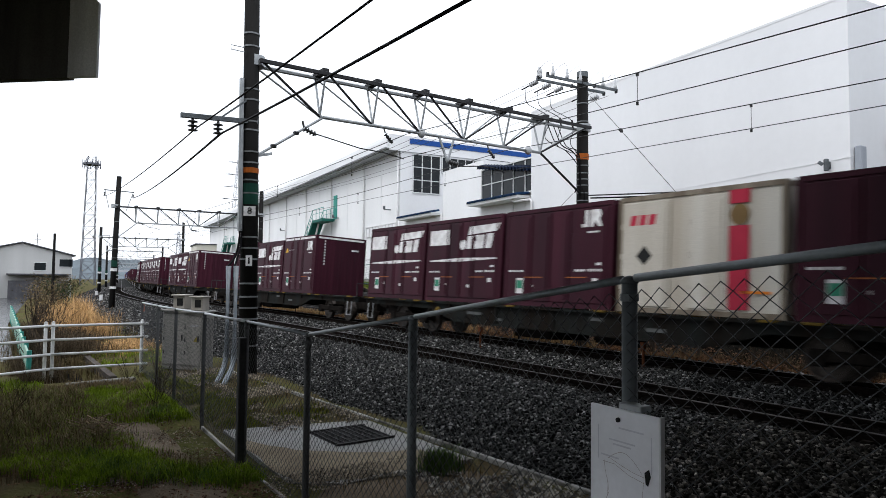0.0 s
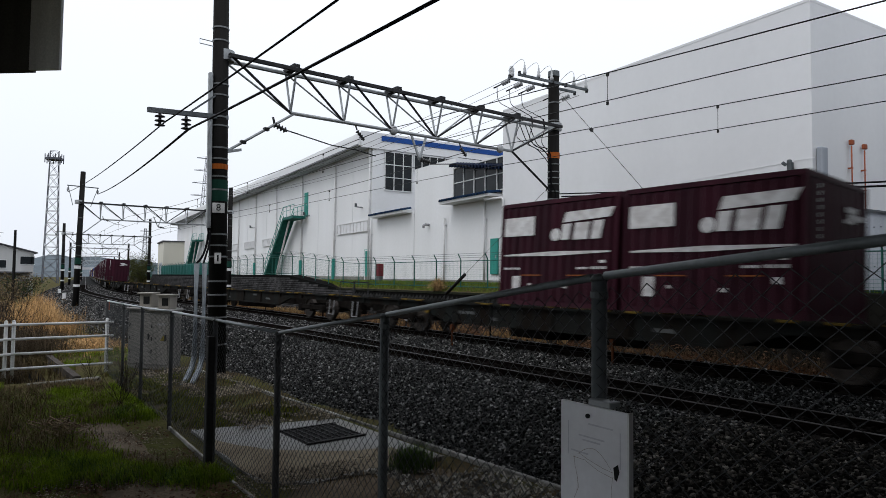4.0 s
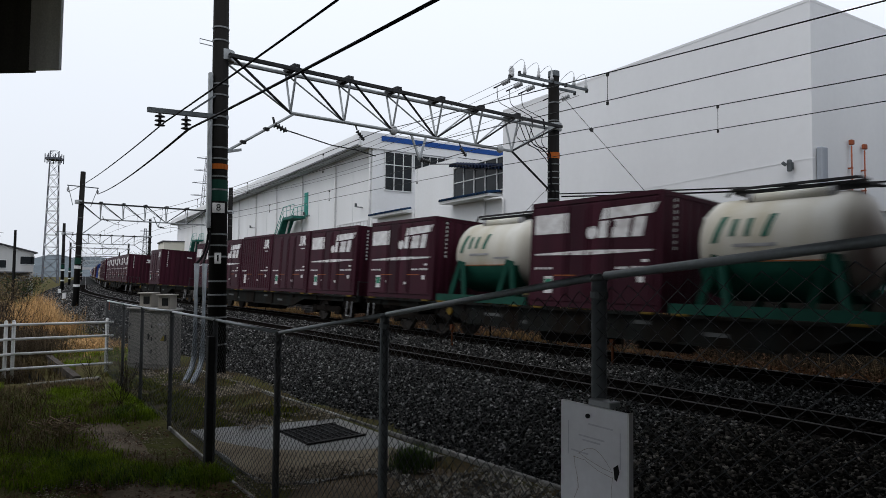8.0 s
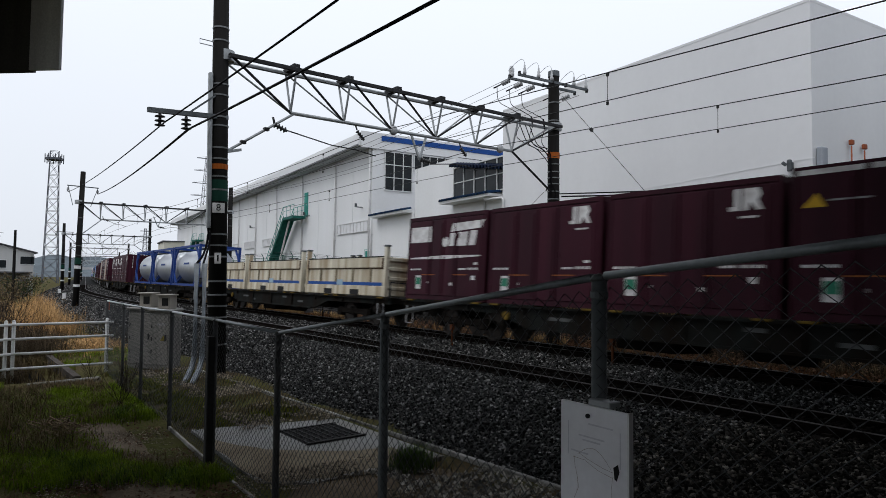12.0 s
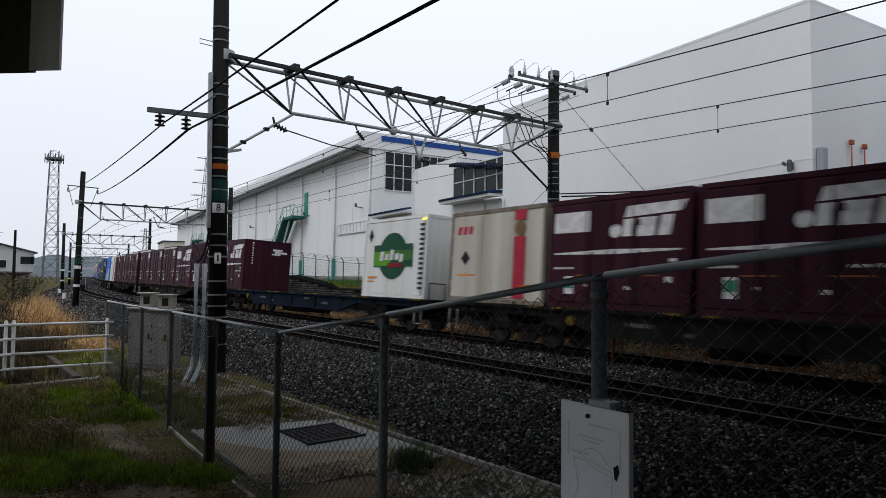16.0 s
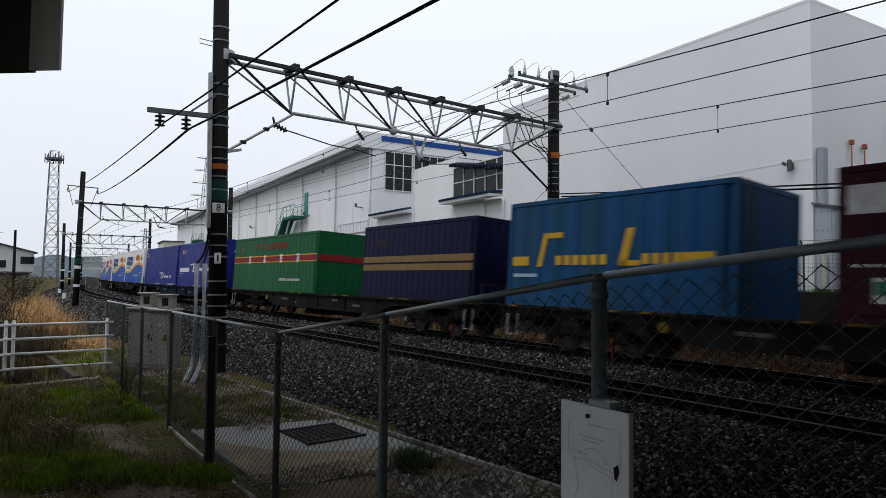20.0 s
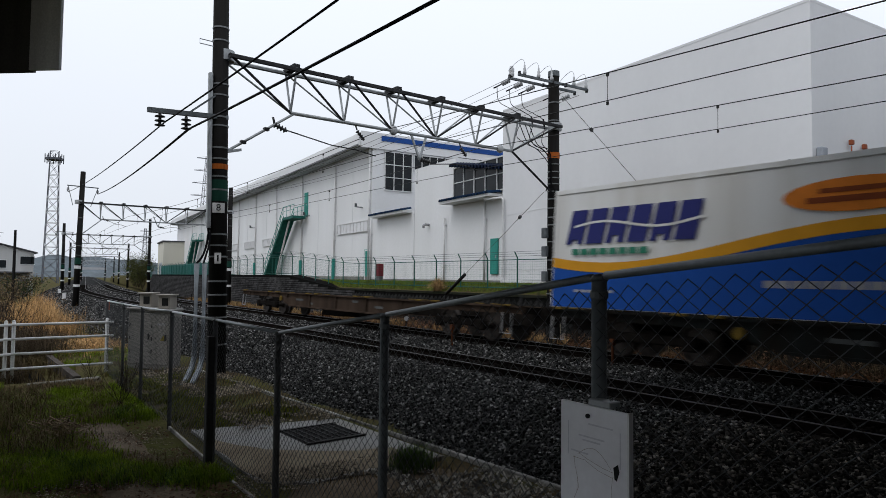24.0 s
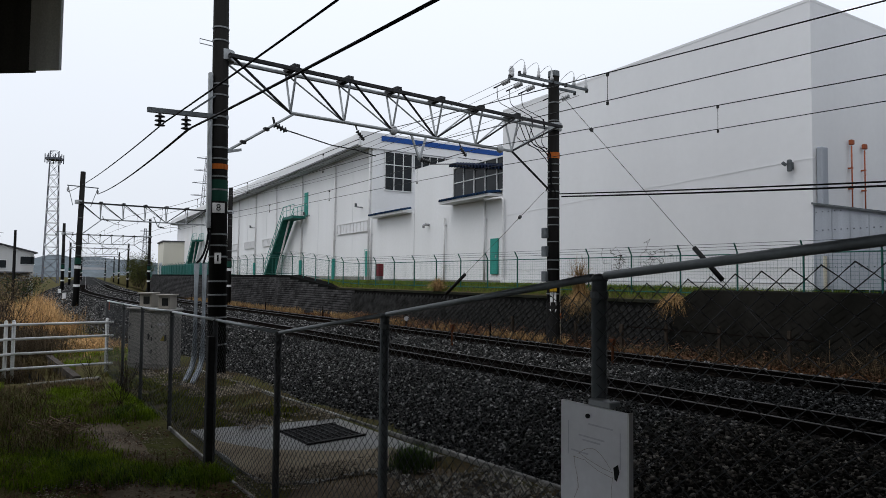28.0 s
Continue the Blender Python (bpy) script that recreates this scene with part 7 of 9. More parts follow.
arcs("dead_grass", "dark brown weeds hanging into the culvert", [(random.uniform(-20.5, -15.9), random.gauss(0.75, 0.2), -0.6, random.uniform(0.15, 0.45)) for _ in range(3500)], BRUSH, 1.1, width=0.006, droop=1.5, clump=0.1)
cv = empty("culvert_head", (0, 0, 0), "dark concrete culvert head below the guard rail", "culvert", kind="structure")
part("wing_wall", Shape().prism([(-20.4, 2.0, -1.1), (-15.9, 2.08, -1.1), (-15.9, 2.08, -0.5), (-20.4, 2.0, -0.5)], (0, 0.14, 0)), WINGCONC, cv, "stained sloping wing wall")
part("channel_bed", Shape().box((-18.2, 1.15, -0.9), (4.4, 1.3, 0.1)), WALLJOINT, cv, "dark wet channel")

# little marker posts beside the far track, and an orange stake
for s in (-16.8, -22.0, -29.5, -36, -44, -52, -60, -68):
    p = on_line(s, 2.35 if s > -30 else 1.95)
    mk = empty("trackside_marker", (p.x, p.y, -0.4), "small dark marker stake beside the track", "marker post", "trackside markers")
    part("stake", Shape().cyl((0, 0, -0.1), (0, 0, 0.62), 0.03, 6), RAILRUST, mk)
    if s == -22.0:
        part("disc", Shape().lathe((0.03, 0, 0.6), (1, -0.6, 0), [(0, 0.1), (0.015, 0.1)], 14), GREYM, mk, "round grey disc", at=(0, 0, -0.17))
for s in (-17.2, -14.2, -12.4):
    p = on_line(s, 3.75)
    thing("timber_stake", Shape().box((0, 0, 0.35), (0.09, 0.09, 0.9)), TWIG, "old timber stake in the weeds", "stake", "timber stakes", at=(p.x, p.y, -0.45))
p = on_line(-39, -5.7)
thing("orange_stake", Shape().cyl((0, 0, 0), (0, 0, 0.55), 0.06, 8, 0.03), mat("dull_orange_plastic", (0.45, 0.09, 0.03), 0.6), "small orange marker stake beside the ballast", "marker post", at=(p.x, p.y, -0.35))


# ---------------------------------------------------------------- loose gravel, leaf litter, vines, old rails
def litter(name, label, spots, material, size, flat, category, seed):
    """Chips or leaves lying on the soil at spots (x, y, z)."""
    g = random.Random(seed)
    v, f = [], []
    for x, y, z in spots:
        q = size * g.uniform(0.5, 1.4)
        a = g.uniform(0, 6.28)
        c, sn = math.cos(a) * q, math.sin(a) * q
        o = len(v)
        hz = q * flat * g.uniform(0.4, 1.2)
        tl = g.uniform(-0.4, 0.4) * q
        v += [(x + c, y + sn, z + tl), (x - sn * 0.7, y + c * 0.7, z + hz * 0.4), (x - c, y - sn, z - tl), (x + sn * 0.7, y - c * 0.7, z), (x + c * 0.2, y + sn * 0.2, z + hz + abs(tl))]
        f += [(o, o + 1, o + 4), (o + 1, o + 2, o + 4), (o + 2, o + 3, o + 4), (o + 3, o, o + 4)]
    me = bpy.data.meshes.new(name)
    me.from_pydata(v, [], f)
    me.materials.append(material)
    return tagged(new(name, me), label, category, kind="stuff")


def soil(x, y):
    return ground_z(x, y) + 0.05 * noise.noise(Vector((x * 0.7, y * 0.7, 0))) + 0.052


def scatter(x0, x1, y0, y1, n, seed, keep=None):
    g = random.Random(seed)
    out = []
    while len(out) < n:
        x, y = g.uniform(x0, x1), g.uniform(y0, y1)
        if keep is None or keep(x, y):
            out.append((x, y, soil(x, y)))
    return out


def clumps(cut, sc=1.1, sh=0.0):
    return lambda x, y: noise.noise(Vector((x * sc + sh, y * sc, 6))) + 0.4 * noise.noise(Vector((x * 5, y * 5, sh))) > cut


litter("gravel", "pale gravel chips strewn over the earth path", scatter(-11.3, -6.2, 0.7, 2.45, 2600, 51, clumps(0.0)), BROWNCHIP, 0.012, 0.7, "gravel", 1)
litter("gravel", "stray ballast chips on the verge inside the fence", scatter(-6.9, 0.8, 2.4, 4.75, 13000, 52, clumps(-0.2)), BROWNCHIP, 0.016, 0.8, "gravel", 2)
litter("gravel", "stray ballast chips in the grass by the kerb", scatter(-16, -8.9, 3.3, 4.75, 6000, 53, clumps(-0.05)), BROWNCHIP, 0.02, 0.8, "gravel", 3)
litter("gravel", "coarse pale stones strewn beside the kerb", scatter(-6.4, 0.8, 3.6, 4.95, 4500, 59, clumps(-0.2)), GRAVEL, 0.028, 0.8, "gravel", 9)
litter("leaf_litter", "fallen brown leaves on the trodden earth", scatter(-7.6, 1.5, -2.5, 2.3, 14000, 54, clumps(-0.15)), LEAFLITTER, 0.02, 0.25, "leaf litter", 4)
litter("leaf_litter", "fallen brown leaves along the path edge", scatter(-14, -6.0, -2.5, 2.4, 4000, 55, clumps(0.1, 1.0, 4)), LEAFLITTER, 0.02, 0.25, "leaf litter", 5)
g = random.Random(56)
under = []
for _ in range(16000):
    o = g.uniform(2.7, 4.45)
    p = on_line(min(g.uniform(-30, 2), g.uniform(-30, 6)), o)
    under.append((p.x, p.y, -0.5 + g.uniform(0, 0.1) + max(0.0, o - 3.3) * g.uniform(0, 0.35)))
litter("leaf_litter", "rust-brown fallen leaves below the retaining wall", under, LEAFLITTER, 0.035, 0.4, "leaf litter", 6)
blades("grass", "green weeds at the edge of the ballast beyond the far track", verge(-8.0, 1, 2.9, 3.9, 5200, 0.04, 0.16, 57, cut=0.05), OLIVELAWN, lean=0.9)
g = random.Random(58)
pile = Shape()
for _ in range(120):
    x, y = g.gauss(-10.1, 0.2), g.gauss(1.2, 0.13)
    a, l = g.gauss(0.9, 0.8), g.uniform(0.06, 0.2)
    z = soil(x, y) + g.uniform(0.0, 0.14)
    pile.bar((x - math.cos(a) * l, y - math.sin(a) * l, z + g.gauss(0, 0.05)), (x + math.cos(a) * l, y + math.sin(a) * l, z + g.gauss(0.02, 0.05)), 0.014, 0.006)
thing("cut_stalks", pile, STRAW, "heap of cut dry stalks on the path edge", "dry stalks", kind="stuff")


def vine(s, width, n, seed):
    g = random.Random(seed)
    vn = empty("bare_vine", on_line(s, 5.5, 2.5).to_tuple(), "bare brown vine tangled in the fence top", "vine", "vines")
    for i in range(n):
        q = [Vector((g.uniform(-width, width), g.gauss(0, 0.04), g.uniform(-0.5, 0.1)))]
        for k in range(7):
            q.append(q[-1] + Vector((g.gauss(0, 0.12), g.gauss(0, 0.03), g.gauss(0.02, 0.09))))
        part("tendril", Shape().tube(q, 0.007, 3), TWIG, vn)


vine(-13.8, 0.25, 12, 3)
vine(-12.5, 0.3, 14, 5)
of = empty("old_rail_fence", (0, 0, 0), "old low timber rail fence in the weeds below the wall", "fence")
for k, s in enumerate((-10.9, -9.3, -7.5)):
    p = on_line(s, 3.8)
    part("post", Shape().box((p.x, p.y, 0.0), (0.07, 0.06, 1.0)), TWIG, of)
for z in (0.3,):
    a, b = on_line(-12.2, 3.75, z), on_line(-6.9, 3.75, z)
    part("rail", Shape().bar(a, b, 0.03, 0.035), RAILRUST, of)

for x, y in ((-8.9, 11.25), (-13.98, 10.85)):
    thing("rusty_stake", Shape().cyl((x, y, -0.3), (x, y, 0.42), 0.03, 8).box((x, y, 0.36), (0.09, 0.09, 0.14)), mat("rusty_orange_iron", (0.10, 0.035, 0.015), 0.8, vary=0.3), "rusty orange stake between the tracks", "marker post", "rusty stakes")
blades("grass", "band of grass in front of the earth path", area(-9.6, -6.4, -0.6, 2.2, 12000, 0.07, 0.18, 61, lambda x, y, g: off_path(x, y, g) and -0.35 < (y - 0.45) - (x + 9.58) * 0.62 + 0.35 * noise.noise(Vector((x * 2, y * 2, 1))) < 0.22), GRASS, lean=0.8)
blades("grass", "lush grass behind the earth path", area(-13.2, -10.4, 0.8, 2.5, 9000, 0.06, 0.2, 62, lambda x, y, g: off_path(x, y, g) and patch(x, y, g, 0.9, -0.2)), GRASS, lean=0.8)

blades("dead_grass", "dead grass mixed into the green", area(-14.5, -7.0, -1.5, 2.4, 9000, 0.05, 0.2, 63, lambda x, y, g: off_path(x, y, g) and patch(x + 3, y, g, 1.4, 0.0)), DEADGRASS, lean=1.2)
blades("dead_grass", "dead stalks on the bare soil", area(-8.2, -4.5, -0.5, 2.2, 2500, 0.03, 0.12, 64, lambda x, y, g: patch(x, y + 3, g, 1.6, 0.05)), STRAW, lean=1.6, width=0.004)
for x, y in ((-59.3, 6.9), (-75.0, 8.3)):
    thing("white_marker_stub", Shape().cyl((x, y, -0.6), (x, y, 0.2), 0.14, 10), WHITE, "short white marker stub beside a mast", "marker post", "white marker stubs")

def tangle(x, y, g):
    """The overgrown part of the bank, ragged at its edge towards the path."""
    return x < -9.3 + 0.9 * y - 0.5 * noise.noise(Vector((x * 1.5, y * 1.5, 2))) and y < 1.25 + 0.25 * noise.noise(Vector((x * 2, 3, 1))) and patch(x, y, g, 1.1, -0.3)


arcs("dead_grass", "matted brown grass hanging over on the bank", area(-14.0, -8.4, -1.6, 1.35, 7000, 0.12, 0.42, 65, tangle), BANKGRASS, 1.1, width=0.005, droop=1.6)
arcs("dead_grass", "olive weeds hanging over on the bank", area(-14.0, -8.4, -1.6, 1.35, 9000, 0.1, 0.36, 66, tangle), OLIVEGRASS, 1.0, width=0.005, droop=1.5)
arcs("dead_grass", "straw-coloured stalks in the weeds of the bank", area(-13.5, -8.6, -1.4, 1.2, 900, 0.15, 0.45, 67, tangle), STRAW, 1.2, width=0.005, droop=1.2)
arcs("grass_tuft", "dark green grass tufts in front of the earth path", [(cx, cy, ground_z(cx, cy), random.uniform(0.08, 0.26)) for cx, cy in ((-7.95, 1.28), (-7.6, 1.5), (-8.25, 1.12), (-7.2, 1.95), (-8.7, 0.95), (-11.2, 2.25), (-11.0, 2.1)) for _ in range(420)], TUFT, 0.8, width=0.004, clump=0.11)
arcs("dead_grass", "brown brush of dead stalks below the retaining wall", verge(-9.8, 2.5, 3.3, 4.6, 6500, 0.15, 0.8, 68, cut=0.0), BRUSH, 1.8, width=0.004, droop=1.5, clump=0.15)


for k, (q, h, n) in enumerate(((-5.6, 0.9, 8), (-4.4, 1.1, 9), (-3.3, 1.0, 9), (-2.3, 1.2, 10), (-1.2, 1.5, 13), (-0.7, 1.4, 12), (0.3, 1.2, 10))):
    p = on_line(q, 3.95)
    twigs(p.x, p.y, -0.5, h, 0.7, n, 400 + k, 1.3)
arcs("dead_grass", "pale tangled stems below the retaining wall", verge(-6.5, 1.5, 3.5, 4.4, 700, 0.4, 1.25, 88, cut=0.0), STRAW, 1.2, width=0.006, droop=1.1, clump=0.2)
arcs("grass_tuft", "green weeds below the retaining wall", [(q.x + random.gauss(0, 0.14), q.y + random.gauss(0, 0.1), -0.5, random.uniform(0.08, 0.3)) for q in (on_line(-5.0, 3.9), on_line(-4.8, 3.7), on_line(-1.9, 3.2), on_line(-1.5, 3.3), on_line(-1.1, 3.2), on_line(-0.6, 3.3), on_line(-0.2, 3.1)) for _ in range(420)], TUFT, 1.0, width=0.006, droop=1.2, clump=0.12)


# ---------------------------------------------------------------- the goods train
DULLORANGE = mat("dull_orange_marking", (0.30, 0.10, 0.03), 0.6, vary=0.15)
CL, CW, CH = 3.715, 2.45, 2.5          # twelve-foot container
SIDE = -CW / 2


def face(sh, x0, x1, z0, z1, y=SIDE, t=0.006, slant=0.0, mi=0):
    """A flat marking on the side wall."""
    return sh.prism([(x0, y, z0), (x1, y, z0), (x1 + slant, y, z1), (x0 + slant, y, z1)], (0, -t, 0), mi)


def oval(sh, x, z, rx, rz, y=SIDE, t=0.006, n=20, mi=0):
    return sh.prism([(x + rx * math.cos(2 * math.pi * i / n), y, z + rz * math.sin(2 * math.pi * i / n)) for i in range(n)], (0, -t, 0), mi)


def end_face(sh, y0, y1, z0, z1, x, t=0.006):
    return sh.prism([(x, y0, z0), (x, y1, z0), (x, y1, z1), (x, y0, z1)], (t, 0, 0))


def shell(root, L, H, material, ribs=0, doors=(), frame=None, deep=0.038):
    """A container's box: recessed panels inside a frame of posts and rails, ribs or door leaves."""
    frame = frame or material
    part("body", Shape().bevel_box((0, 0, H / 2), (L - 0.05, CW - (0.13 if ribs else 0.05), H - 0.04), 0.012), material, root)
    fr = Shape()
    for x in (-1, 1):
        for y in (-1, 1):
            fr.bevel_box((x * (L / 2 - 0.05), y * (CW / 2 - 0.05), H / 2), (0.1, 0.1, H), 0.012)
        for z in (0.06, H - 0.05):
            fr.box((x * (L / 2 - 0.045), 0, z), (0.08, CW - 0.21, 0.1))
    for y in (-1, 1):
        for z in (0.06, H - 0.05):
            fr.box((0, y * (CW / 2 - 0.04), z), (L - 0.21, 0.075, 0.1))
    part("frame", fr, frame, root)
    if ribs:
        n = int((L - 0.2) / ribs)
        w = (L - 0.24) / n
        for y in (-1, 1):
            row = []
            for i in range(n):
                a = -L / 2 + 0.12 + w * i
                row += [(a + w * u, y * (CW / 2 - d)) for u, d in ((0.0, deep), (0.2, deep), (0.32, 0.002), (0.68, 0.002), (0.8, deep))]
            k = len(row)
            part("corrugated_side", Shape().add([(*p, 0.12) for p in row] + [(*p, H - 0.12) for p in row], [(i, i + 1, k + i + 1, k + i) for i in range(k - 1)]), material, root)
    for x0, x1 in doors:
        for y in (-1, 1):
            d = part("door", Shape().bevel_box(((x0 + x1) / 2, y * (CW / 2 - 0.02), H / 2), (x1 - x0 - 0.03, 0.05, H - 0.28), 0.008), material, root)
            hg = Shape()
            for z in (0.55, 1.2, 1.85):
                hg.box((x0 + 0.03, y * (CW / 2 + 0.004), z), (0.05, 0.03, 0.12))
            hg.cyl((x1 - 0.12, y * (CW / 2 + 0.012), 0.2), (x1 - 0.12, y * (CW / 2 + 0.012), H - 0.25), 0.014, 5)
            part("lock_rod", hg, material, d)
    for sg in (-1, 1):
        row = []
        for i in range(7):
            a = -1.1 + i * 2.2 / 7
            row += [(sg * (L / 2 - d), a + u * 2.2 / 7) for u, d in ((0.0, 0.03), (0.2, 0.03), (0.35, 0.006), (0.65, 0.006), (0.8, 0.03))]
        k = len(row)
        part("end_panel", Shape().add([(*p, 0.12) for p in row] + [(*p, H - 0.12) for p in row], [(i, i + 1, k + i + 1, k + i) for i in range(k - 1)]), material, root)


def blank(name, label, group="twelve-foot containers on the train"):
    return empty(name, (0, 0, 0), label, "container", group)


def small_plates(root, L, green=True):
    pl = Shape()
    x = -L / 2
    face(pl, x + 0.14 * L, x + 0.21 * L, 0.32, 0.72)
    part("inspection_plate", pl, WHITE, root, "white document plate")
    if green:
        part("plate_seal", face(Shape(), x + 0.145 * L, x + 0.205 * L, 0.45, 0.66, SIDE - 0.006, 0.003), GREENM, root, "green label")
    lb = Shape()
    for k in range(4):
        face(lb, x + (0.055 + 0.04 * k) * L, x + (0.083 + 0.04 * k) * L, 0.88, 0.93)
    for k in range(3):
        face(lb, x + (0.70 + 0.03 * k) * L, x + (0.722 + 0.03 * k) * L, 0.88, 0.93)
    for k in range(4):
        face(lb, x + (0.81 + 0.03 * k) * L, x + (0.832 + 0.03 * k) * L, 0.88, 0.94)
    face(lb, x + 0.875 * L, x + 0.915 * L, 1.02, 1.08)
    face(lb, x + 0.59 * L, x + 0.625 * L, 0.44, 0.52)
    face(lb, x + 0.29 * L, x + 0.315 * L, 0.49, 0.55)
    face(lb, x + 0.85 * L, x + 0.89 * L, 0.60, 0.72)
    part("lettering", lb, WHITE, root, "rows of white lettering bars", kind="stuff")
    for a in (0.22, 0.62):
        part("orange_rule", face(Shape(), x + a * L, x + (a + 0.18) * L, 0.73, 0.755), DULLORANGE, root)


def wide_logo(root, L):
    """White slanted emblem with hook, upper right of the side."""
    x = -L / 2
    part("emblem", oval(Shape(), x + 0.515 * L, 1.70, 0.15, 0.15), WHITE, root, "white slanted emblem")
    for a0, a1, z0, z1, sl in ((0.56, 0.63, 1.57, 1.94, 0.06), (0.66, 0.775, 1.56, 1.95, 0.07), (0.80, 0.875, 1.56, 1.97, 0.08)):
        part("emblem", face(Shape(), x + a0 * L, x + a1 * L, z0, z1, slant=sl), WHITE, root, "white slanted emblem")
    part("emblem", Shape().prism([(x + 0.575 * L, SIDE, 1.975), (x + 0.945 * L, SIDE, 2.03), (x + 0.975 * L, SIDE, 2.245), (x + 0.60 * L, SIDE, 2.215)], (0, -0.006, 0)), WHITE, root, "white slanted emblem")
    part("placard", face(Shape(), x + 0.04 * L, x + 0.325 * L, 1.72, 2.19), WHITE, root, "white rectangular placard")
    st = Shape().prism([(x + 0.05 * L, SIDE, 1.22), (x + 0.5 * L, SIDE, 1.20), (x + 0.95 * L, SIDE, 1.25), (x + 0.95 * L, SIDE, 1.285), (x + 0.5 * L, SIDE, 1.31), (x + 0.05 * L, SIDE, 1.255)], (0, -0.006, 0))
    part("stripe", st, WHITE, root, "thin white stripe")
    e = Shape()
    for a, b, z0, z1 in ((-0.1, 0.45, 2.0, 2.1), (0.0, 0.7, 1.88, 1.98), (-0.15, 0.35, 1.80, 1.87)):
        end_face(e, a + 0.35, b + 0.3, z0, z1, L / 2 + 0.004)
    part("end_emblem", e, WHITE, root, "white emblem on the end")
    end_code(root, L)


def end_code(root, L):
    e = Shape()
    for i in range(9):
        end_face(e, -0.82, -0.765, 2.29 - i * 0.125, 2.36 - i * 0.125, L / 2 + 0.006)
    part("end_code", e, WHITE, root, "column of white code bars", kind="stuff")


def small_logo(root, L):
    x = -L / 2
    lg = Shape()
    lg.prism([(x + 0.745 * L, SIDE, 1.92), (x + 0.80 * L, SIDE, 1.92), (x + 0.80 * L, SIDE, 2.32), (x + 0.773 * L, SIDE, 2.32), (x + 0.773 * L, SIDE, 2.0), (x + 0.745 * L, SIDE, 2.0)], (0, -0.006, 0))
    part("emblem", lg, WHITE, root, "small white angular emblem")
    lg = Shape().prism([(x + 0.815 * L, SIDE, 1.92), (x + 0.842 * L, SIDE, 1.92), (x + 0.85 * L, SIDE, 2.08), (x + 0.885 * L, SIDE, 1.92), (x + 0.915 * L, SIDE, 1.92), (x + 0.89 * L, SIDE, 2.1),
                        (x + 0.905 * L, SIDE, 2.2), (x + 0.89 * L, SIDE, 2.32), (x + 0.815 * L, SIDE, 2.32)], (0, -0.006, 0))
    part("emblem", lg, WHITE, root, "small white angular emblem")
    part("emblem_caption", face(Shape(), x + 0.80 * L, x + 0.89 * L, 1.78, 1.82), WHITE, root)
    end_code(root, L)
    part("end_mark", end_face(Shape(), 0.5, 0.85, 1.98, 2.05, L / 2 + 0.004), WHITE, root)


def top_band(root, L, H=CH):
    b = Shape()
    x = -L / 2
    for a, c in ((0.03, 0.30), (0.33, 0.50), (0.53, 0.97)):
        face(b, x + a * L, x + c * L, H - 0.15, H - 0.06)
    end_face(b, -1.1, 1.1, H - 0.15, H - 0.07, L / 2 + 0.004)
    part("top_band", b, WHITE, root, "white band along the top edge")
    part("triangle_mark", Shape().prism([(x + 0.05 * L, SIDE, 1.88), (x + 0.15 * L, SIDE, 1.88), (x + 0.11 * L, SIDE, 2.12)], (0, -0.006, 0)), YELLOW, root, "yellow triangle mark")
    part("faint_script", face(Shape(), x + 0.16 * L, x + 0.33 * L, 1.97, 2.0), GREYM, root)


DOORS12 = ((-1.75, -0.8), (-0.78, -0.1), (-0.08, 0.55), (0.57, 1.75))
KINDS = {}


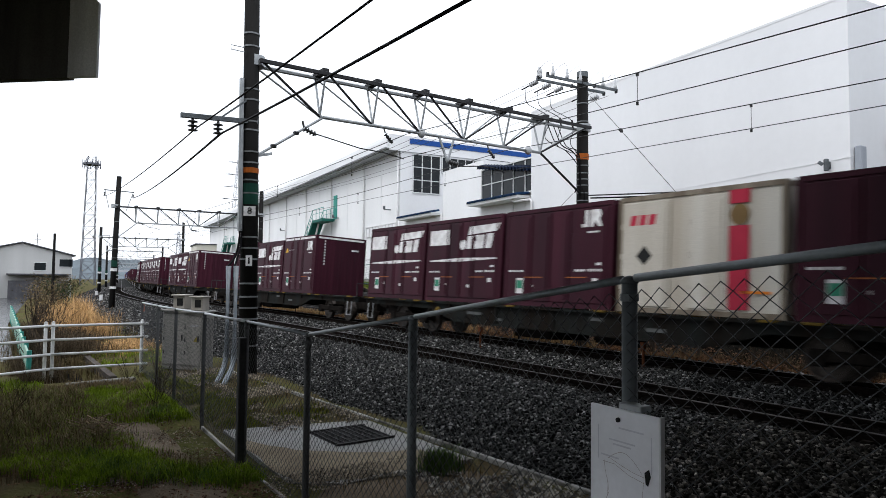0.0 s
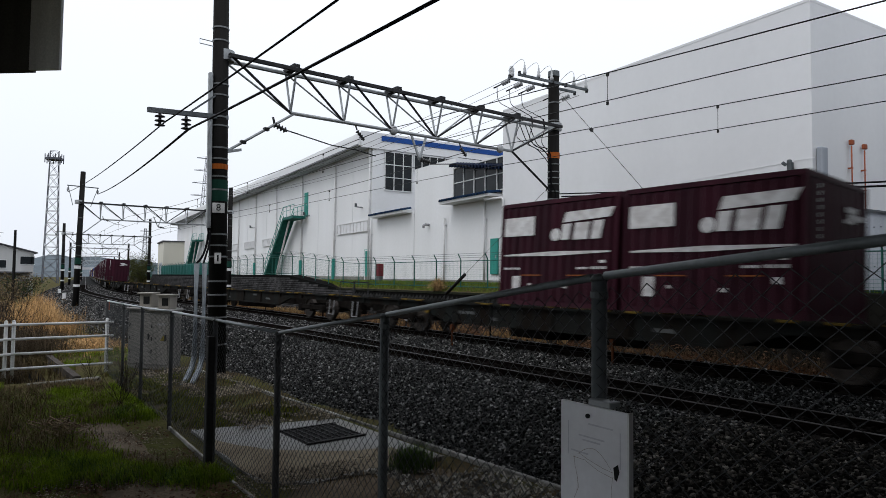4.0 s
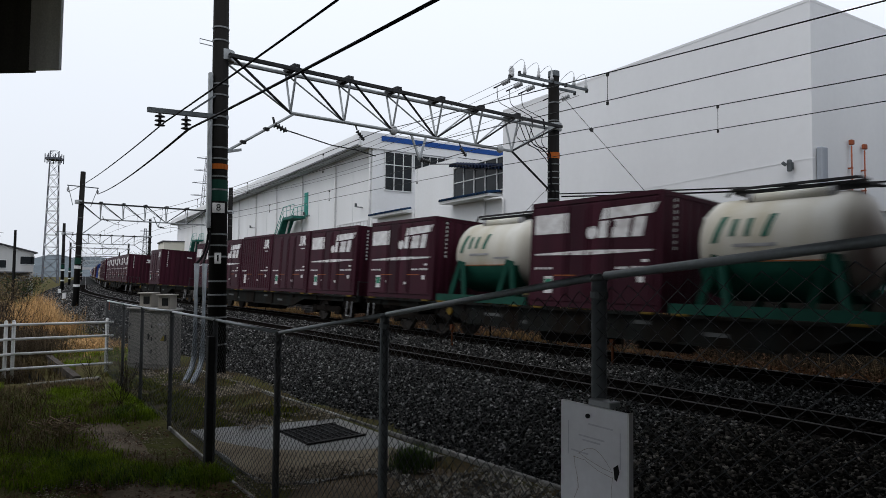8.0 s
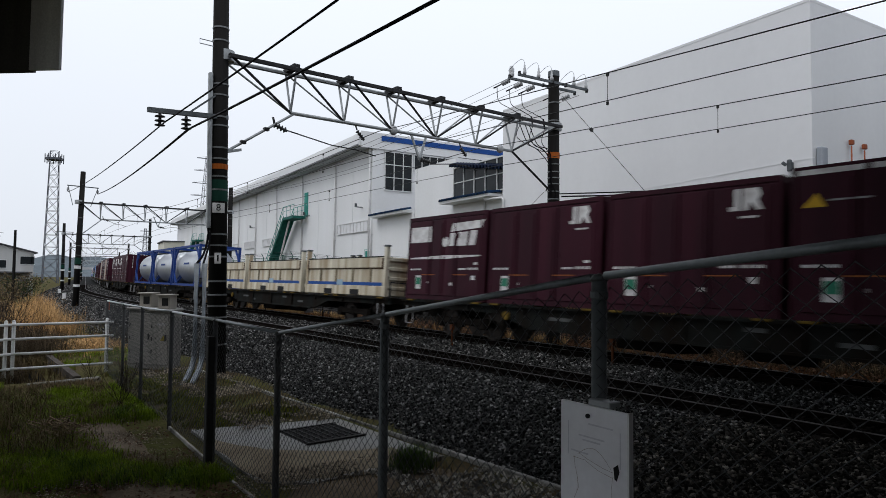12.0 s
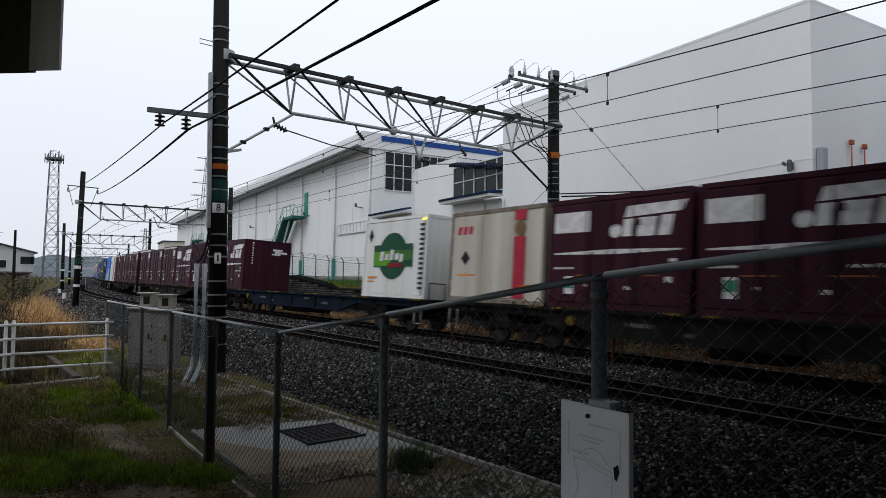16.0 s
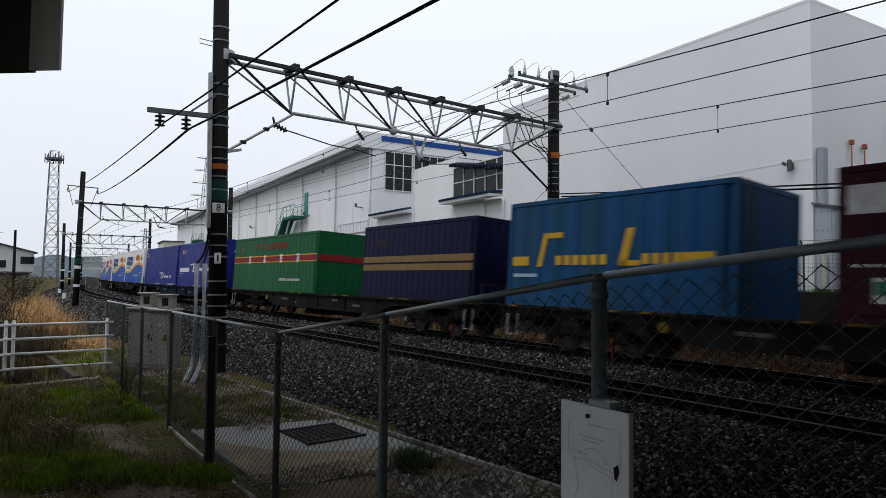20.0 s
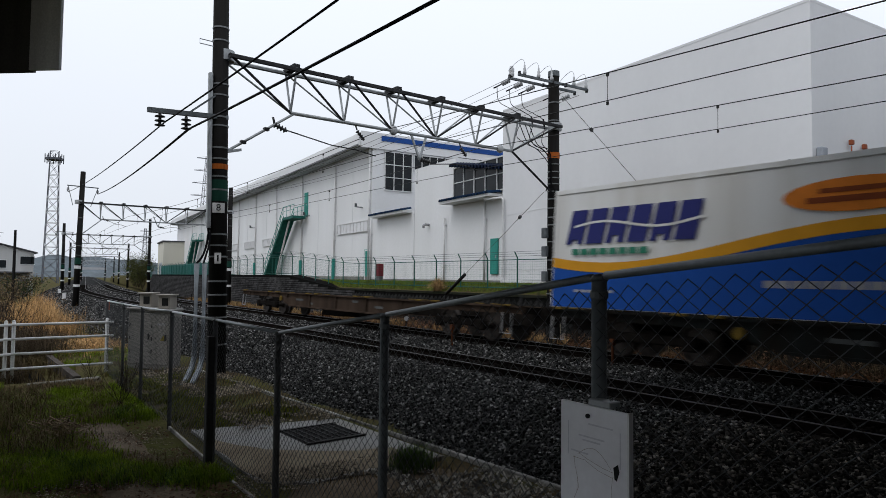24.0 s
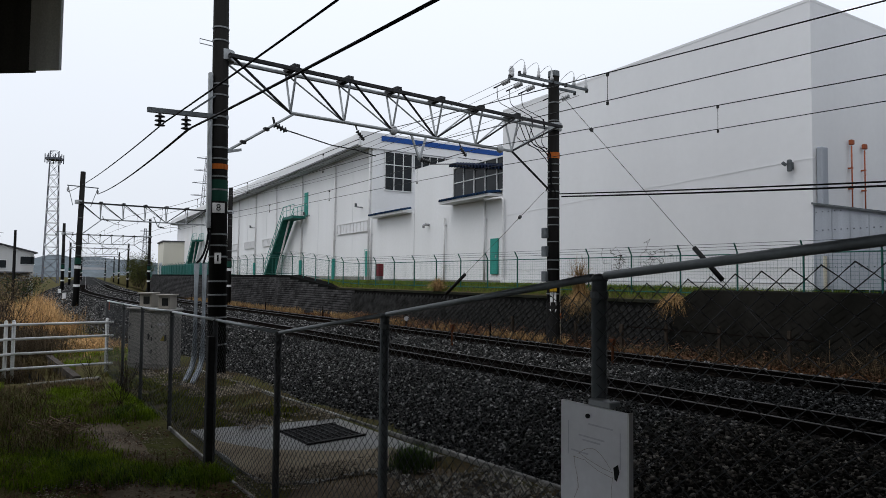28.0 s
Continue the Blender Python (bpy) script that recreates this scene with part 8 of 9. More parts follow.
def build_kinds():
    r = blank("freight_container", "maroon steel freight container with white slanted emblem and stripe")
    shell(r, CL, CH, MAROON, doors=((-1.76, -0.62), (-0.6, 0.0), (0.02, 0.62), (0.64, 1.76)))
    wide_logo(r, CL), small_plates(r, CL)
    KINDS["F"] = (r, CL)
    r = blank("freight_container", "plain maroon steel freight container with small white emblem")
    shell(r, CL, CH, MAROON, doors=DOORS12)
    small_logo(r, CL), small_plates(r, CL)
    KINDS["J"] = (r, CL)
    r = blank("freight_container", "maroon steel freight container with white top band")
    shell(r, CL, CH + 0.08, MAROON, doors=DOORS12)
    small_logo(r, CL), small_plates(r, CL), top_band(r, CL, CH + 0.08)
    KINDS["T"] = (r, CL)
    r = blank("freight_container", "maroon corrugated freight container with small white emblem")
    shell(r, CL, CH + 0.06, MAROON, ribs=0.27)
    small_logo(r, CL), small_plates(r, CL, False)
    KINDS["C"] = (r, CL)
    r = blank("freight_container", "maroon corrugated freight container with white top band")
    shell(r, CL, CH + 0.06, MAROON, ribs=0.27)
    small_logo(r, CL), small_plates(r, CL, False), top_band(r, CL, CH + 0.06)
    KINDS["U"] = (r, CL)
    r = blank("freight_container", "maroon corrugated freight container with white slanted emblem")
    shell(r, CL, CH + 0.06, MAROON, ribs=0.27)
    wide_logo(r, CL), small_plates(r, CL, False)
    KINDS["G"] = (r, CL)

    for key, paint in (("O", OFFWHITE), ("P", REEFER)):
        r = blank("freight_container", "grimy cream freight container with red band and lettering" if key == "O" else "white freight container with red band and swoosh")
        shell(r, CL, CH, paint, doors=((-1.76, -0.5), (-0.1, 0.75)), frame=GRIMYFRAME if key == "O" else None)
        part("red_band", face(Shape(), 0.78, 1.18, 0.15, 1.72), RED, r)
        part("red_band_top", face(Shape(), 0.78, 1.18, 2.14, 2.4), RED, r)
        part("seal", oval(Shape(), 0.98, 1.93, 0.19, 0.2), GOLD if key == "O" else TEAL, r, "golden round picture" if key == "O" else "round teal seal")
        sw = Shape()
        for i in range(9):
            a0, a1 = -2.4 + i * 0.3, -2.1 + i * 0.3
            sw.prism([(-1.15 + 0.55 * math.cos(a0), SIDE, 1.95 + 0.22 * math.sin(a0)), (-1.15 + 0.55 * math.cos(a1), SIDE, 1.95 + 0.22 * math.sin(a1)),
                      (-1.15 + 0.47 * math.cos(a1), SIDE, 1.97 + 0.16 * math.sin(a1)), (-1.15 + 0.47 * math.cos(a0), SIDE, 1.97 + 0.16 * math.sin(a0))], (0, -0.006, 0))
        if key != "O":
            part("swoosh", sw, RED, r, "curved swoosh emblem")
        b = Shape()
        for i in range(3):
            face(b, -1.55 + i * 0.24, -1.38 + i * 0.24, 1.86, 2.08, slant=0.04)
        part("emblem", b, RED, r)
        if key == "O":
            part("diamond", Shape().prism([(-1.35, SIDE, 1.2), (-1.15, SIDE, 1.0), (-0.95, SIDE, 1.2), (-1.15, SIDE, 1.42)], (0, -0.006, 0)), BLACKM, r, "dark diamond mark")
        part("small_script", face(face(Shape(), -1.5, -0.7, 0.72, 0.76), 1.0, 1.6, 0.45, 0.5), ORANGE, r)
        KINDS[key] = (r, CL)

    r = blank("refrigerated_container", "white refrigerated container with round green emblem")
    shell(r, CL, CH + 0.1, REEFER, ribs=0.3, deep=0.016)
    deep = mat("deep_green_marking", (0.012, 0.075, 0.04), 0.5)
    part("green_oval", oval(Shape(), 0.0, 1.35, 0.86, 0.76, SIDE - 0.003), deep, r, "dark green oval emblem")
    part("green_panel", face(Shape(), -1.15, 1.15, 1.0, 1.72, SIDE - 0.009), deep, r, "dark green panel across the oval")
    part("leaf_panel", face(Shape(), -1.12, -0.1, 1.03, 1.5, SIDE - 0.015), mat("leaf_green_marking", (0.10, 0.30, 0.03), 0.5), r)
    part("leaf_panel", face(Shape(), -0.1, 1.12, 1.2, 1.52, SIDE - 0.015), mat("moss_green_marking", (0.05, 0.17, 0.035), 0.5), r)
    for k, (x0, x1, z0, z1) in enumerate(((-0.75, -0.55, 1.2, 1.5), (-0.45, -0.25, 1.22, 1.42), (-0.15, 0.05, 1.22, 1.55), (0.15, 0.35, 1.22, 1.42), (0.42, 0.6, 1.15, 1.4))):
        part("emblem_script", face(Shape(), x0, x1, z0, z1, SIDE - 0.021, slant=0.06), WHITE, r)
    part("red_tag", face(Shape(), -0.25, 0.6, 0.97, 1.12, SIDE - 0.021), DULLRED, r)
    part("lower_script", face(face(Shape(), -1.5, -0.9, 0.62, 0.68), -1.5, -1.1, 0.5, 0.54), ORANGE, r)
    part("diamond", Shape().prism([(-1.55, SIDE, 2.05), (-1.4, SIDE, 1.83), (-1.25, SIDE, 2.05), (-1.4, SIDE, 2.3)], (0, -0.006, 0)), BLACKM, r)
    gr = Shape()
    for i in range(14):
        face(gr, 1.5, 1.75, 0.3 + i * 0.15, 0.37 + i * 0.15, SIDE - 0.004, 0.01)
    part("unit_grille", gr, STEELDK, r, "dark slotted cooling grille")
    part("unit_lamp", Shape().box((1.72, SIDE - 0.02, 2.45), (0.16, 0.04, 0.07)), lit("yellow_lamp", (0.9, 0.85, 0.1), 1.2), r, "small lit yellow lamp")
    part("end_grille", end_face(Shape(), 0.2, 1.0, 1.9, 2.3, CL / 2 + 0.005), STEELDK, r)
    KINDS["K"] = (r, CL)

    r = blank("tank_container", "white and green tank container on a green frame")
    bl = Shape().lathe((-1.62, 0, 1.40), (1, 0, 0), [(0, 0.3), (0.07, 0.62), (0.18, 0.82), (0.32, 0.92), (0.42, 0.93), (2.6, 0.93), (2.72, 0.915), (2.86, 0.82), (2.97, 0.62), (3.04, 0.3)], 32)
    part("tank", bl, TANKWHITE, r, "white barrel", smooth=True)
    lo = Shape()
    n = 14
    prof = [(0.2, 0.83), (0.36, 0.885), (2.66, 0.885), (2.83, 0.83)]
    vs = [(-1.62 + h, rr * math.cos(math.pi + math.pi * i / n), 1.02 + rr * math.sin(math.pi + math.pi * i / n) * 0.78) for h, rr in prof for i in range(n + 1)]
    lo.add(vs, [(a * (n + 1) + i, a * (n + 1) + i + 1, (a + 1) * (n + 1) + i + 1, (a + 1) * (n + 1) + i) for a in range(3) for i in range(n)])
    part("lower_cladding", lo, TANKGREEN, r, "dark green lower half", smooth=True)
    part("stripe", Shape().box((-0.1, -0.885, 1.035), (2.3, 0.03, 0.02)), DULLORANGE, r)
    fr = Shape()
    for y in (-1.1, 1.1):
        fr.box((0, y, 0.1), (3.7, 0.14, 0.2))
        for x in (-1.0, 1.0):
            fr.bar((x - 0.25, y, 0.15), (x, y * 0.9, 1.15), 0.1, 0.14)
            fr.bar((x + 0.35, y, 0.15), (x + 0.1, y * 0.9, 1.1), 0.1, 0.14)
    for x in (-1.78, -0.9, 0.9, 1.78):
        fr.box((x, 0, 0.1), (0.14, 2.06, 0.18))
    part("frame", fr, TANKGREEN, r, "green steel saddle frame")
    wk = Shape().box((0.1, 0, 2.44), (2.3, 0.6, 0.05))
    for y in (-0.36, 0.36):
        wk.tube([(-1.15, y, 2.36), (-1.05, y, 2.5), (1.2, y, 2.5), (1.35, y, 2.42)], 0.03, 5)
    part("walkway", wk, STEELDK, r, "dark top walkway")
    part("top_housing", Shape().cyl((-0.55, -0.42, 2.27), (0.75, -0.42, 2.27), 0.1, 12), TANKWHITE, r, "pale rolled cover below the walkway", smooth=True)
    for x in (-0.62, 0.82):
        part("housing_strap", Shape().cyl((x - 0.04, -0.42, 2.27), (x + 0.04, -0.42, 2.27), 0.105, 12), GREYM, r)

    def skin(z):
        return -math.sqrt(0.93 ** 2 - (z - 1.40) ** 2) - 0.002

    def band(x0, x1, z0, z1, slant):
        """A marking that follows the barrel's curve."""
        sh = Shape()
        vs = []
        for k in range(6):
            z, dx = z0 + (z1 - z0) * k / 5, slant * k / 5
            vs += [(x0 + dx, skin(z), z), (x1 + dx, skin(z), z), (x1 + dx, skin(z) - 0.008, z), (x0 + dx, skin(z) - 0.008, z)]
        return sh.add(vs, [(4 * k + i, 4 * k + (i + 1) % 4, 4 * k + 4 + (i + 1) % 4, 4 * k + 4 + i) for k in range(5) for i in range(4)])

    mark = mat("deep_teal_marking", (0.02, 0.12, 0.085), 0.5, vary=0.2)
    part("emblem", band(-1.14, -1.02, 1.38, 1.9, 0.16), mark, r, "slanted dark green emblem bar")
    part("emblem", band(-0.78, -0.68, 1.5, 1.84, 0.05), mark, r, "slanted dark green emblem bar")
    part("emblem", band(-0.5, -0.4, 1.5, 1.84, 0.05), mark, r, "slanted dark green emblem bar")
    part("emblem", band(-0.18, -0.06, 1.48, 1.9, 0.12), mark, r, "slanted dark green emblem bar")
    part("lettering", band(-0.7, 0.1, 1.3, 1.36, 0.0), GREYM, r)
    part("lettering", band(0.3, 0.9, 1.2, 1.25, 0.0), GREYM, r)
    KINDS["A"] = (r, CL)

    L20 = 6.06
    r = blank("open_container", "beige low-sided open container with blue line", "twenty-foot containers on the train")
    part("floor", Shape().box((0, 0, 0.16), (L20 - 0.1, CW - 0.16, 0.2)), BEIGE, r)
    for y in (-1, 1):
        side = part("side_wall", Shape().box((0, y * (CW / 2 - 0.10), 0.74), (L20 - 0.3, 0.06, 1.2)), BEIGE, r)
        part("top_rail", Shape().bevel_box((0, y * (CW / 2 - 0.07), 1.15), (L20 - 0.34, 0.12, 0.36), 0.02), BEIGE, side, "deep beige top rail")
        part("top_seal", Shape().box((0, y * (CW / 2 - 0.06), 1.345), (L20 - 0.34, 0.11, 0.03)), BLACKM, side, "dark rubber strip")
        # Thin dark bar painted as the shadow the top rail casts.
        part("seam", Shape().box((0, y * (CW / 2 - 0.065), 0.955), (L20 - 0.36, 0.02, 0.03)), RUSTSHADOW, side, "dark line painted as shadow under the top rail")
        part("sill", Shape().bevel_box((0, y * (CW / 2 - 0.07), 0.19), (L20 - 0.34, 0.12, 0.34), 0.02), BEIGE, side, "beige bottom sill")
        for x in (-1.75, -0.5, 0.75, 2.0):
            part("side_rib", Shape().box((x, y * (CW / 2 - 0.05), 0.66), (0.08, 0.05, 0.6)), RIBTAN, side)
        for x in (-1.0, 1.0):
            # Pocket openings are black plates on the sill, their inner shade painted.
            part("fork_pocket", Shape().box((x, y * (CW / 2 - 0.005), 0.13), (0.62, 0.014, 0.19)), BLACKM, side, "black plate painted as a shaded fork-lift pocket")
    for x in (-1, 1):
        e = part("end_wall", Shape().box((x * (L20 / 2 - 0.12), 0, 0.74), (0.06, CW - 0.34, 1.2)), BEIGE, r)
        for z in (0.3, 0.62, 0.94, 1.26):
            part("end_rib", Shape().bevel_box((x * (L20 / 2 - 0.07), 0, z), (0.07, CW - 0.36, 0.13), 0.02), BEIGE, e)
        for y in (-1, 1):
            p = part("corner_post", Shape().bevel_box((x * (L20 / 2 - 0.09), y * (CW / 2 - 0.08), 0.84), (0.15, 0.15, 1.66), 0.015), BEIGE, r)
            part("post_cap", Shape().bevel_box((x * (L20 / 2 - 0.09), y * (CW / 2 - 0.08), 1.70), (0.2, 0.18, 0.06), 0.01), GALVDK, p, "dark steel stacking cap")
            part("hinge", Shape().box((x * (L20 / 2 - 0.22), y * (CW / 2 - 0.02), 1.12), (0.09, 0.05, 0.34)), RUSTSHADOW, p, "rusty latch")
    part("blue_line", face(Shape(), -2.8, 2.8, 0.37, 0.48, -CW / 2 + 0.03), BLUETRIM, r, "thin blue line")
    part("round_badge", face(Shape(), -0.35, 0.1, 0.37, 0.56, -CW / 2 + 0.018), PALEBLUE, r, "pale blue badge")
    KINDS["B"] = (r, L20)

    r = blank("tank_container", "steel tank barrel in a blue box frame", "twenty-foot containers on the train")
    part("tank", Shape().lathe((-2.8, 0, 1.25), (1, 0, 0), [(0, 0.3), (0.1, 0.8), (0.3, 1.02), (0.5, 1.07), (5.1, 1.07), (5.3, 1.02), (5.5, 0.8), (5.6, 0.3)], 28), STEELTANK, r, "silver steel barrel", smooth=True)
    fr = Shape()
    for x in (-1, 1):
        for y in (-1, 1):
            fr.box((x * (L20 / 2 - 0.07), y * (CW / 2 - 0.07), 1.25), (0.14, 0.14, 2.5))
            fr.bar((x * (L20 / 2 - 0.1), y * (CW / 2 - 0.07), 1.7), (x * (L20 / 2 - 0.9), y * (CW / 2 - 0.07), 2.4), 0.1, 0.1)
            fr.bar((x * (L20 / 2 - 0.1), y * (CW / 2 - 0.07), 0.8), (x * (L20 / 2 - 0.9), y * (CW / 2 - 0.07), 0.1), 0.1, 0.1)
        for z in (0.08, 2.42):
            fr.box((x * (L20 / 2 - 0.07), 0, z), (0.12, CW - 0.28, 0.14))
        fr.bar((x * (L20 / 2 - 0.07), -0.9, 0.2), (x * (L20 / 2 - 0.07), -0.3, 1.2), 0.1, 0.1)
        fr.bar((x * (L20 / 2 - 0.07), 0.9, 0.2), (x * (L20 / 2 - 0.07), 0.3, 1.2), 0.1, 0.1)
    for y in (-1, 1):
        for z in (0.08, 2.43):
            fr.box((0, y * (CW / 2 - 0.07), z), (L20 - 0.28, 0.12, 0.13))
    part("frame", fr, FRAMEBLUE, r, "blue steel box frame")
    part("walkway", Shape().box((0, 0, 2.42), (4.6, 0.5, 0.05)), GALVDK, r)
    part("lettering", Shape().box((-0.3, -1.075, 1.4), (1.2, 0.02, 0.12)), FRAMEBLUE, r)
    KINDS["I"] = (r, L20)

    def wavy(root, L, base, amp, cyc, ph, top, thick, material, name, y=SIDE - 0.002, bottom=0.14):
        sh = Shape()
        n = 40
        zs = [base + amp * math.sin(cyc * 2 * math.pi * i / n + ph) for i in range(n + 1)]
        x = [-L / 2 + 0.04 + (L - 0.08) * i / n for i in range(n + 1)]
        for i in range(n):
            lo0, lo1 = (zs[i] - thick, zs[i + 1] - thick) if thick else (bottom, bottom)
            sh.prism([(x[i], y, lo0), (x[i + 1], y, lo1), (x[i + 1], y, zs[i + 1]), (x[i], y, zs[i])], (0, -0.006, 0))
        part(name, sh, material, root)

    r = blank("freight_container", "bright blue twenty-foot container with pale wave", "twenty-foot containers on the train")
    shell(r, L20, CH + 0.1, SKYBOX, ribs=0.42)
    wavy(r, L20, 1.0, 0.32, 0.8, 3.4, 0, 0, PALEBLUE, "pale_wave", SIDE - 0.003, 0.03)
    part("red_mark", face(Shape(), -2.45, -2.2, 2.02, 2.16, SIDE - 0.006), RED, r, "small red mark")
    part("lettering", face(face(Shape(), -2.6, -1.9, 1.75, 1.9, SIDE - 0.006), -2.6, -1.8, 0.9, 0.96, SIDE - 0.012), PALEBLUE, r)
    KINDS["S"] = (r, L20)

    r = blank("freight_container", "worn blue twenty-foot container with yellow emblem bars", "twenty-foot containers on the train")
    shell(r, L20, CH + 0.06, FREIGHTBLUE, ribs=0.55, deep=0.026)
    yb = Shape()
    face(yb, -2.85, -2.3, 0.98, 1.2), face(yb, 1.9, 2.6, 0.98, 1.2)
    face(yb, -2.0, -1.85, 0.95, 1.75, slant=0.2), face(yb, -1.75, -1.2, 1.62, 1.75)
    face(yb, 0.4, 0.6, 0.95, 1.75, slant=0.2), face(yb, 0.4, 0.95, 0.95, 1.06)
    for i in range(6):
        face(yb, -1.4 + i * 0.26, -1.22 + i * 0.26, 0.98, 1.2)
    for i in range(4):
        face(yb, 1.0 + i * 0.24, 1.16 + i * 0.24, 0.98, 1.2)
    part("emblem", yb, YELLOW, r, "yellow slanted emblem bars")
    part("lettering", face(Shape(), -2.8, -2.0, 0.7, 0.78), PALEBLUE, r)
    KINDS["Q"] = (r, L20)

    r = blank("freight_container", "navy twenty-foot container with double gold band", "twenty-foot containers on the train")
    shell(r, L20, CH - 0.12, NAVYBOX, ribs=0.3, deep=0.01)
    for z in (0.88, 1.14):
        part("gold_band", face(Shape(), -2.95, 2.95, z, z + 0.2, SIDE - 0.001), GOLD, r, "matt gold band")
    part("emblem", face(Shape(), -2.3, -1.5, 1.7, 1.92), mat("faded_brown_marking", (0.022, 0.017, 0.025), 0.6), r, "faded brown emblem")
    KINDS["N"] = (r, L20)

    L31 = 9.41
    r = blank("freight_container", "long green container with red stripe and white squares", "thirty-one-foot containers on the train")
    shell(r, L31, CH - 0.02, GREENBOX, ribs=0.36, deep=0.012)
    part("yellow_edge", face(Shape(), -4.65, 4.65, 1.27, 1.58, SIDE - 0.001), YELLOW, r)
    part("red_stripe", face(Shape(), -4.65, 4.65, 1.31, 1.54, SIDE - 0.007), DULLRED, r, "dark red stripe")
    ed = Shape()
    end_face(ed, -1.15, 1.15, 1.3, 1.56, L31 / 2 + 0.006)
    part("end_stripe", ed, DULLRED, r)
    for x, rows in ((-2.5, (0.0, 0.13, 0.27)), (-0.65, (0.05, 0.25)), (1.2, (0.0, 0.15, 0.27)), (2.95, (0.02, 0.14, 0.27))):
        gl = Shape()
        for k, z in enumerate(rows):
            w = (0.14, 0.1, 0.15)[k]
            face(gl, x - w, x + w, 1.26 + z, 1.26 + z + 0.075, SIDE - 0.014)
        face(gl, x - 0.07, x + 0.03, 1.24, 1.6, SIDE - 0.02)
        part("white_glyph", gl, WHITE, r, "blocky white glyph on the stripe")
    tx = Shape()
    for i in range(9):
        w = 0.24 if i < 4 else 0.3
        face(tx, -1.3 + i * 0.355, -1.3 + w + i * 0.355, 1.9, 1.96, SIDE - 0.003)
        face(tx, -1.3 + i * 0.355, -1.3 + w + i * 0.355, 2.05, 2.11, SIDE - 0.003)
        if i > 3:
            face(tx, -1.24 + i * 0.355, -1.12 + i * 0.355, 1.86, 2.14, SIDE - 0.008)
    part("lettering", tx, FADEDRED, r, "faded red lettering bars", kind="stuff")
    part("crest", oval(oval(Shape(), -1.83, 2.04, 0.13, 0.13, SIDE - 0.003), -1.83, 2.04, 0.07, 0.07, SIDE - 0.012), FADEDRED, r, "small round red crest")
    part("lower_script", face(face(Shape(), 1.1, 1.8, 0.46, 0.58, SIDE - 0.003), 1.9, 3.2, 0.46, 0.56, SIDE - 0.003), GREYM, r)
    part("diamond", Shape().prism([(-3.97, SIDE - 0.003, 1.92), (-3.75, SIDE - 0.003, 1.72), (-3.75, SIDE - 0.003, 2.12)], (0, -0.006, 0)), BLACKM, r, "black half of a warning diamond")
    part("diamond", Shape().prism([(-3.53, SIDE - 0.003, 1.92), (-3.75, SIDE - 0.003, 2.12), (-3.75, SIDE - 0.003, 1.72)], (0, -0.006, 0)), GOLD, r, "golden half of a warning diamond")
    KINDS["V"] = (r, L31)

    for key, label, x, z, k, tri in (("D", "long royal blue container with white bars and curved emblem", -0.95, 0.85, 1.0, -3.65), ("L", "long royal blue container with small white emblem low on its side", 0.75, 0.42, 0.85, -4.2)):
        r = blank("freight_container", label, "thirty-one-foot containers on the train")
        shell(r, L31, CH + 0.1, BLUEBOX, ribs=0.36, deep=0.014)
        if key == "D":
            for a, b in ((-4.16, -2.05), (2.27, 4.48)):
                part("white_bar", face(Shape(), a, b, 0.86, 1.12, SIDE - 0.003), WHITE, r)
            part("small_print", face(face(Shape(), -4.1, -3.3, 0.74, 0.78, SIDE - 0.003), -4.1, -3.6, 0.6, 0.63, SIDE - 0.003), GREYM, r)
        wb = Shape()
        for i in range(8):
            if i != 5:
                face(wb, x + 0.68 * k + i * 0.29 * k, x + 0.68 * k + i * 0.29 * k + 0.21 * k, z + 0.06, z + 0.25 * k, SIDE - 0.003, slant=0.05)
        part("lettering", wb, WHITE, r, "row of white lettering bars", kind="stuff")
        part("emblem", face(Shape(), x - 0.3 * k, x - 0.14 * k, z, z + 0.52 * k, SIDE - 0.003, slant=0.13 * k), WHITE, r, "white slanted emblem bar")
        ring = [(x + (q * math.cos(a) + 0.1 * math.sin(a)) * k, z + 0.26 * k + e * k * math.sin(a)) for q, e, way in ((0.55, 0.27, 1), (0.36, 0.18, -1)) for a in [way * (-1.5 + j * 0.43) for j in range(8)]]
        part("emblem", Shape().prism([(a, SIDE - 0.003, b) for a, b in ring], (0, -0.006, 0)), WHITE, r, "white curved emblem")
        part("emblem", Shape().prism([(x - 0.9 * k, SIDE - 0.003, z + 0.47 * k), (x - 0.85 * k, SIDE - 0.003, z + 0.4 * k), (x - 0.1 * k, SIDE - 0.003, z + 0.46 * k), (x + 0.1 * k, SIDE - 0.003, z + 0.53 * k)], (0, -0.006, 0)), WHITE, r, "white tapering emblem tail")
        part("triangle_mark", Shape().prism([(tri - 0.24, SIDE - 0.003, 1.98), (tri + 0.22, SIDE - 0.003, 1.98), (tri, SIDE - 0.003, 2.3)], (0, -0.006, 0)), YELLOW, r)
        part("triangle_caption", face(face(Shape(), tri + 0.3, tri + 0.75, 2.14, 2.18, SIDE - 0.003), tri + 0.3, tri + 0.65, 2.02, 2.06, SIDE - 0.003), PALEBLUE, r)
        es = Shape()
        for i in range(5):
            end_face(es, -0.75 + i * 0.28, -0.54 + i * 0.28, 1.92, 2.02, L31 / 2 + 0.006)
        part("end_lettering", es, PALEBLUE, r, "row of pale lettering bars", kind="stuff")
        part("bottom_label", face(face(Shape(), -1.0, 0.5, 0.02, 0.1, SIDE - 0.002), 2.6, 4.2, 0.02, 0.1, SIDE - 0.002), GREYM, r)
        KINDS[key] = (r, L31)

    r = blank("refrigerated_container", "long white container with blue and golden waves", "thirty-one-foot containers on the train")
